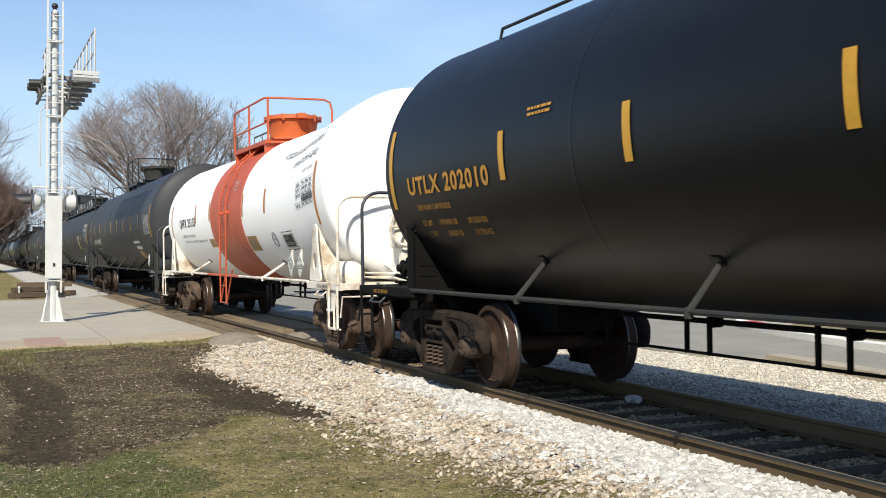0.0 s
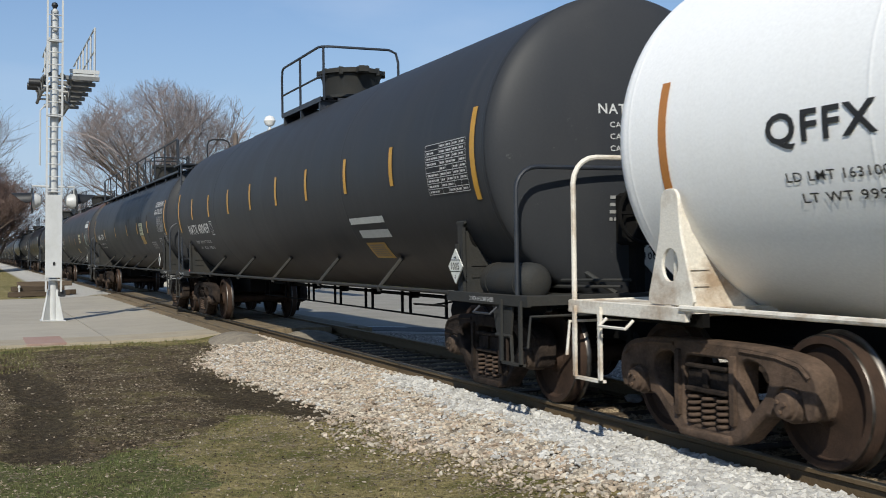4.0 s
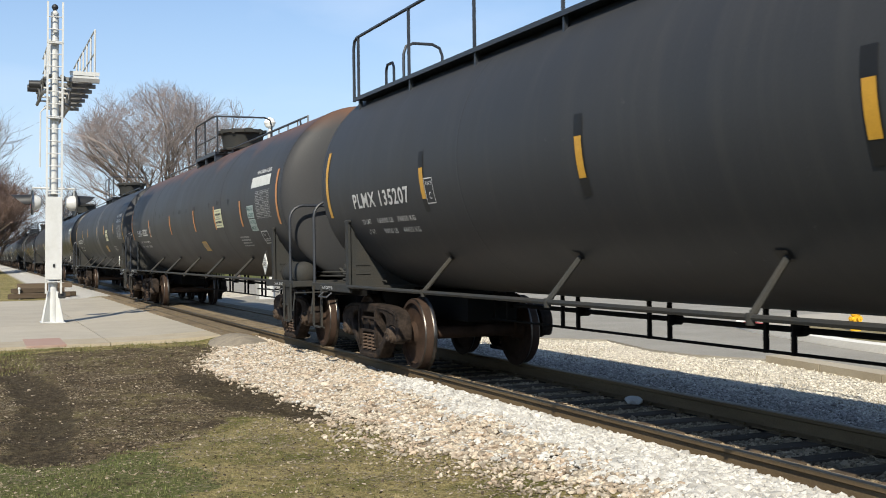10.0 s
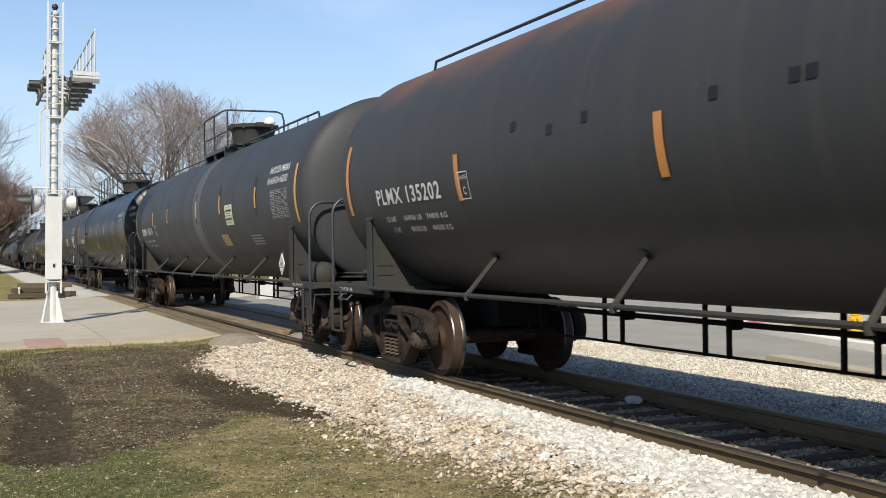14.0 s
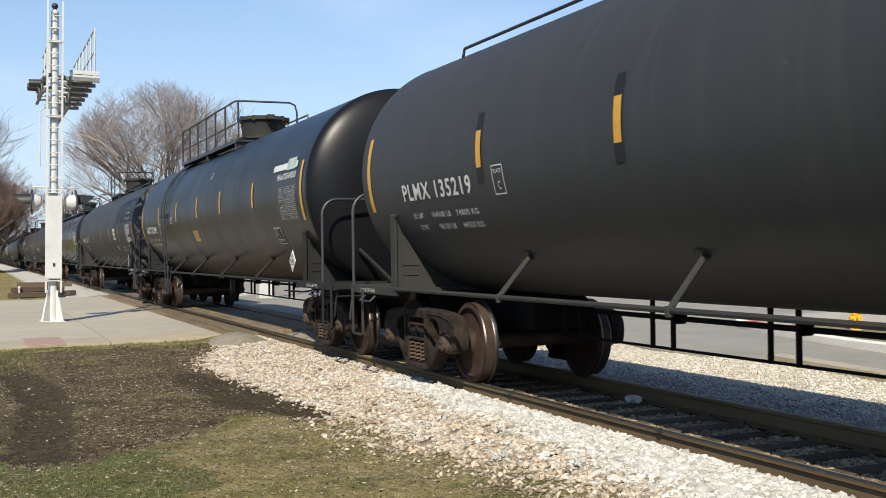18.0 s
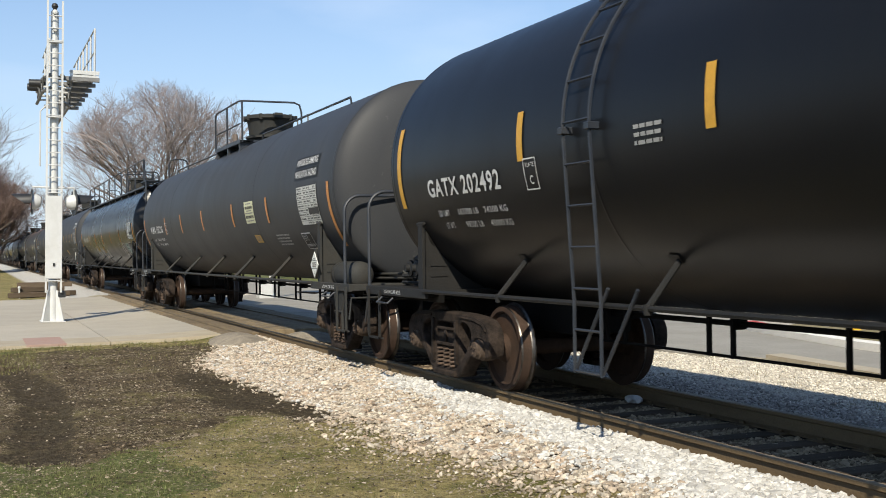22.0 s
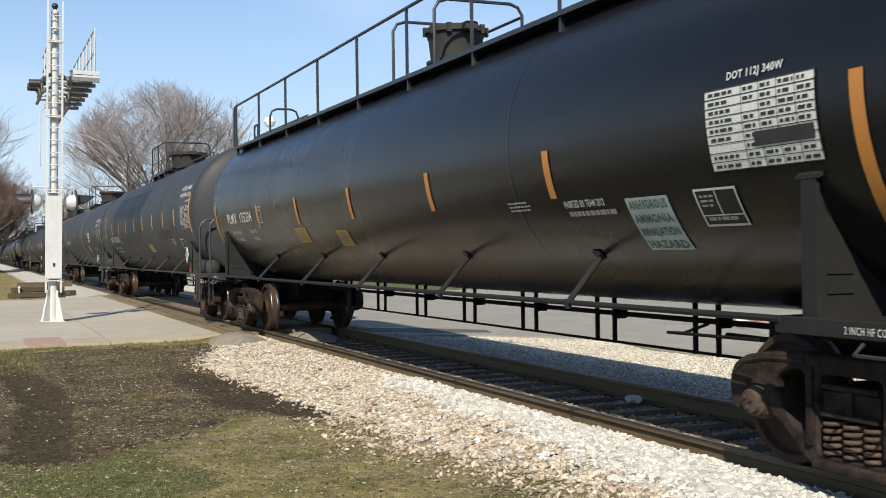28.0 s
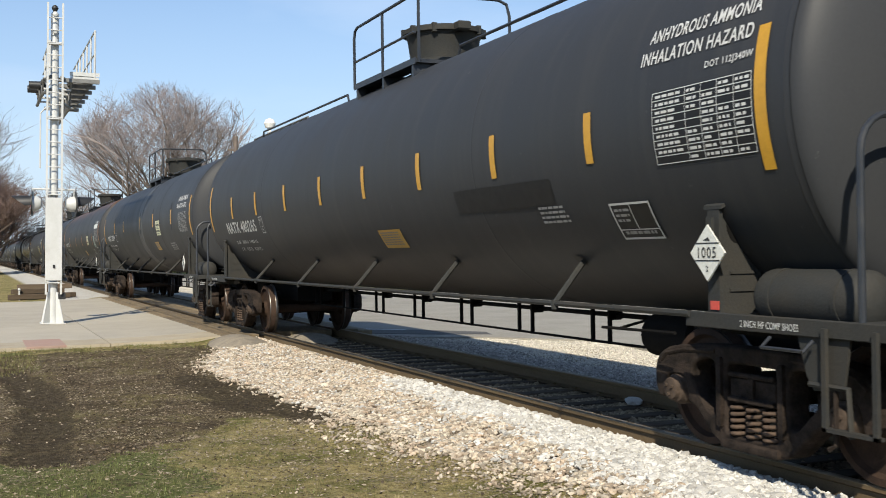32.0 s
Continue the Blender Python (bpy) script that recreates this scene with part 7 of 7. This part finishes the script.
notice(sh, car, -.76, -.2, hz(sh, 1.8), hz(sh, 2.03), LABEL_Y, 91, 6)
lines(sh, -3.6, -3.2, hz(sh, 2.24), hz(sh, 2.42), 3, LETTER, car, 92)
lines(sh, 1.0, 1.3, hz(sh, 3.05), hz(sh, 3.2), 3, LETTER, car, 93)
wrap(sh, [(6.75, 8.2, hz(sh, 2.82), hz(sh, 2.92))], LABEL_W, "notice", car)
wrap(sh, [(7.6, 8.1, hz(sh, 2.8), hz(sh, 2.98))], LABEL_G, "notice", car, .011)
letter(sh, "INHALATION HAZARD", 7.1, 8.2, hz(sh, 2.66), hz(sh, 2.76), LETTER, car, .03)
data_table(sh, car, 7.2, 8.2, hz(sh, 2.04), hz(sh, 2.54), 9, 4, None, 94)
stencil_box(sh, car, 6.48, 6.9, hz(sh, 1.66), hz(sh, 1.93), 95)
placard(car, 7.94, -1.5, 1.38, size=.17)

# dusty car with orange dashes
cfg = dict(truck=8.25, struts=STRUTS, front=("reservoir", "wheel"), rear=(), top="dome", dome_x=.05, deck=(-1.5, 1.0))
car, sh = grey_car("dusty grey-black tank car with orange tape dashes", "PLMX 135216", -55.93, 8.95, cfg, GREY_TANK, TAPE_O, (-5.42, -3.03, -.35, 2.75, 5.47), mid_z=(2.02, 2.45), end_z=(1.6, 2.5))
notice(sh, car, 3.84, 4.53, hz(sh, 2.05), hz(sh, 2.44), LABEL_L, 101, 7)
notice(sh, car, 4.05, 4.48, hz(sh, 1.7), hz(sh, 1.84), LABEL_Y, 102, 5)
lines(sh, 5.54, 6.45, hz(sh, 1.62), hz(sh, 1.82), 4, LETTER, car, 103)
for z0, z1, s in ((2.8, 2.93, "ANHYDROUS AMMONIA"), (2.62, 2.75, "INHALATION HAZARD")):
    strip = wrap(sh, [(7.32, 8.55, hz(sh, z0) - .015, hz(sh, z1) + .015)], PATCH_K, "warning_strip", car, .007)
    letter(sh, s, 7.37, 8.5, hz(sh, z0) + .015, hz(sh, z1) - .01, LETTER, strip, .02, .011)
data_table(sh, car, 7.44, 8.5, hz(sh, 1.93), hz(sh, 2.5), 9, 4, LABEL_W, 104, LETTER_K)
wrap(sh, [(8.0, 8.5, hz(sh, 2.08), hz(sh, 2.17))], LETTER_K, "data_panel", car, .012)
stencil_box(sh, car, 7.12, 7.62, hz(sh, 1.57), hz(sh, 1.82), 105)
placard(car, 8.38, -1.47, 1.33, size=.19)

# glossy black car
cfg = dict(end_mt=FRAME_BLACK, bar_mt=FRAME_BLACK, truck=8.32, struts=(-5.34, -2.58, .06, 2.76, 5.5), cylinder=False, tape_back=.1, cols=(.04, .18, .2, .42, .78, 1.02), front=("ladder",), rear=("valve",), top="walkway")
car, sh = grey_car("glossy newly painted black tank car with a full-length railed walkway", "PLMX  135204", -76.77, 8.9, cfg, GLOSS_TANK, TAPE_O, (-5.5, -2.95, -.31, 2.48, 5.22), mid_z=(1.95, 2.36),
                   end_z=(1.6, 2.5), row=(("164500 LBS", "74600 KG"), ("98500 LBS", "44700 KG")))
notice(sh, car, -3.36, -2.75, hz(sh, 1.67), hz(sh, 1.9), LABEL_Y, 111, 6)
notice(sh, car, -1.32, -.8, hz(sh, 1.6), hz(sh, 1.82), LABEL_Y, 112, 6)
letter(sh, "PAINTED BY TEAM 2012", 5.36, 6.0, hz(sh, 1.86), hz(sh, 1.92), LETTER, car, .02)
lines(sh, 5.38, 6.15, hz(sh, 1.75), hz(sh, 1.83), 1, LETTER, car, 117)
lines(sh, 4.3, 4.75, hz(sh, 1.85), hz(sh, 1.95), 3, LETTER, car, 113)
green_notice(sh, car, 6.31, 6.88, hz(sh, 1.5), hz(sh, 1.9), ("ANHYDROUS", "AMMONIA", "INHALATION", "HAZARD"))
stencil_box(sh, car, 7.21, 7.68, hz(sh, 1.66), hz(sh, 1.92), 115)
letter(sh, "DOT 112J 340W", 7.75, 8.3, hz(sh, 2.58), hz(sh, 2.65), LETTER, car, .03)
data_table(sh, car, 7.52, 8.58, hz(sh, 2.02), hz(sh, 2.55), 9, 4, LABEL_W, 116, LETTER_K)
wrap(sh, [(8.0, 8.55, hz(sh, 2.15), hz(sh, 2.24))], LETTER_K, "data_panel", car, .012)

# last car seen close
cfg = dict(truck=8.0, struts=(-5.1, -2.3, .44, 3.1, 5.85), front=("reservoir", "wheel"), rear=(), top="dome", dome_x=.1, plate=.33, cols=(.14, .29, .33, .54, .6, .85))
car, sh = grey_car("weathered grey-black tank car with a row of yellow tape dashes", "NATX 480265", -97.18, 8.68, cfg, GREY_TANK, TAPE_Y,
                   (-6.65, -4.75, -2.8, -.86, 1.04, 2.92, 4.82, 6.58), mid_z=(2.2, 2.6), tx=(-7.35, -5.0), tz=(1.93, 2.14), coupled=10.05, R=1.53, zc=2.49)
notice(sh, car, 1.13, 1.9, hz(sh, 1.58), hz(sh, 1.8), LABEL_Y, 121, 6)
wrap(sh, [(3.8, 5.85, hz(sh, 1.91), hz(sh, 2.13))], PATCH_K, "tape_patch", car)
lines(sh, 5.5, 6.0, hz(sh, 1.74), hz(sh, 1.9), 4, LETTER, car, 122)
stencil_box(sh, car, 6.68, 7.24, hz(sh, 1.6), hz(sh, 1.88), 123)
hazard(sh, car, 7.3, 8.6, 2.84, 3.1)
letter(sh, "DOT 112J340W", 8.1, 8.6, hz(sh, 2.7), hz(sh, 2.76), LETTER, car, .02)
data_table(sh, car, 7.5, 8.6, hz(sh, 2.12), hz(sh, 2.62), 9, 4, PATCH_K, 124)
placard(car, 8.04, -1.47, 1.485, size=.19)
part("red_tag", Geo().box(7.97, 8.06, -1.404, -1.398, 1.1, 1.16), RED_TAG, car)

# the rest of the train, repeating the kinds that come before
kinds = [TRAIN[k][0] for k in (5, 4, 7, 3, 8, 6, 4, 5, 3, 9, 7, 4, 5, 6, 3)]
for k, src in enumerate(kinds):
    c = -97.18 - 20.55 * (k + 1)
    ob = copy_thing(src, pose(c, 0, 0))
    TRAIN.append((ob, c))
    for w in ob.children_recursive:
        if w.name.startswith("wheelset"):
            WHEELS.append((w, w.matrix_basis.translation.x))


# ---- movement ----
# metres that the train has gone along the track at each second, from its place at 16 s
ROLLED = (-87.009, -81.528, -76.08, -70.648, -65.232, -59.825, -54.416, -48.999, -43.553, -38.092, -32.633, -27.174, -21.701, -16.247, -10.822, -5.407, 0.0,
          5.399, 10.784, 16.143, 21.444, 26.721, 31.982, 37.231, 42.469, 47.678, 52.842, 57.971, 63.062, 68.102, 73.101, 78.061, 82.957)


def rolled(t):
    return float(np.interp(t, range(33), ROLLED))


def motions():
    for car, c in TRAIN:
        walk(car, [(t, pose(c + rolled(t), 0, 0)) for t in range(0, 33)])
    # every wheelset rolls as far as the train goes
    made = {}
    for w, e in WHEELS:
        key = round(e, 2)
        if key not in made:
            rows = [(k / 10, pose(e, 0, .457, 0, math.degrees(rolled(k / 10) / .457) % 360)) for k in range(0, 321)]
            walk(w, rows)
            made[key] = w.animation_data
        else:
            w.rotation_mode = "QUATERNION"
            keys = w.animation_data_create()
            keys.action = made[key].action
            keys.action_slot = made[key].action_slot


motions()
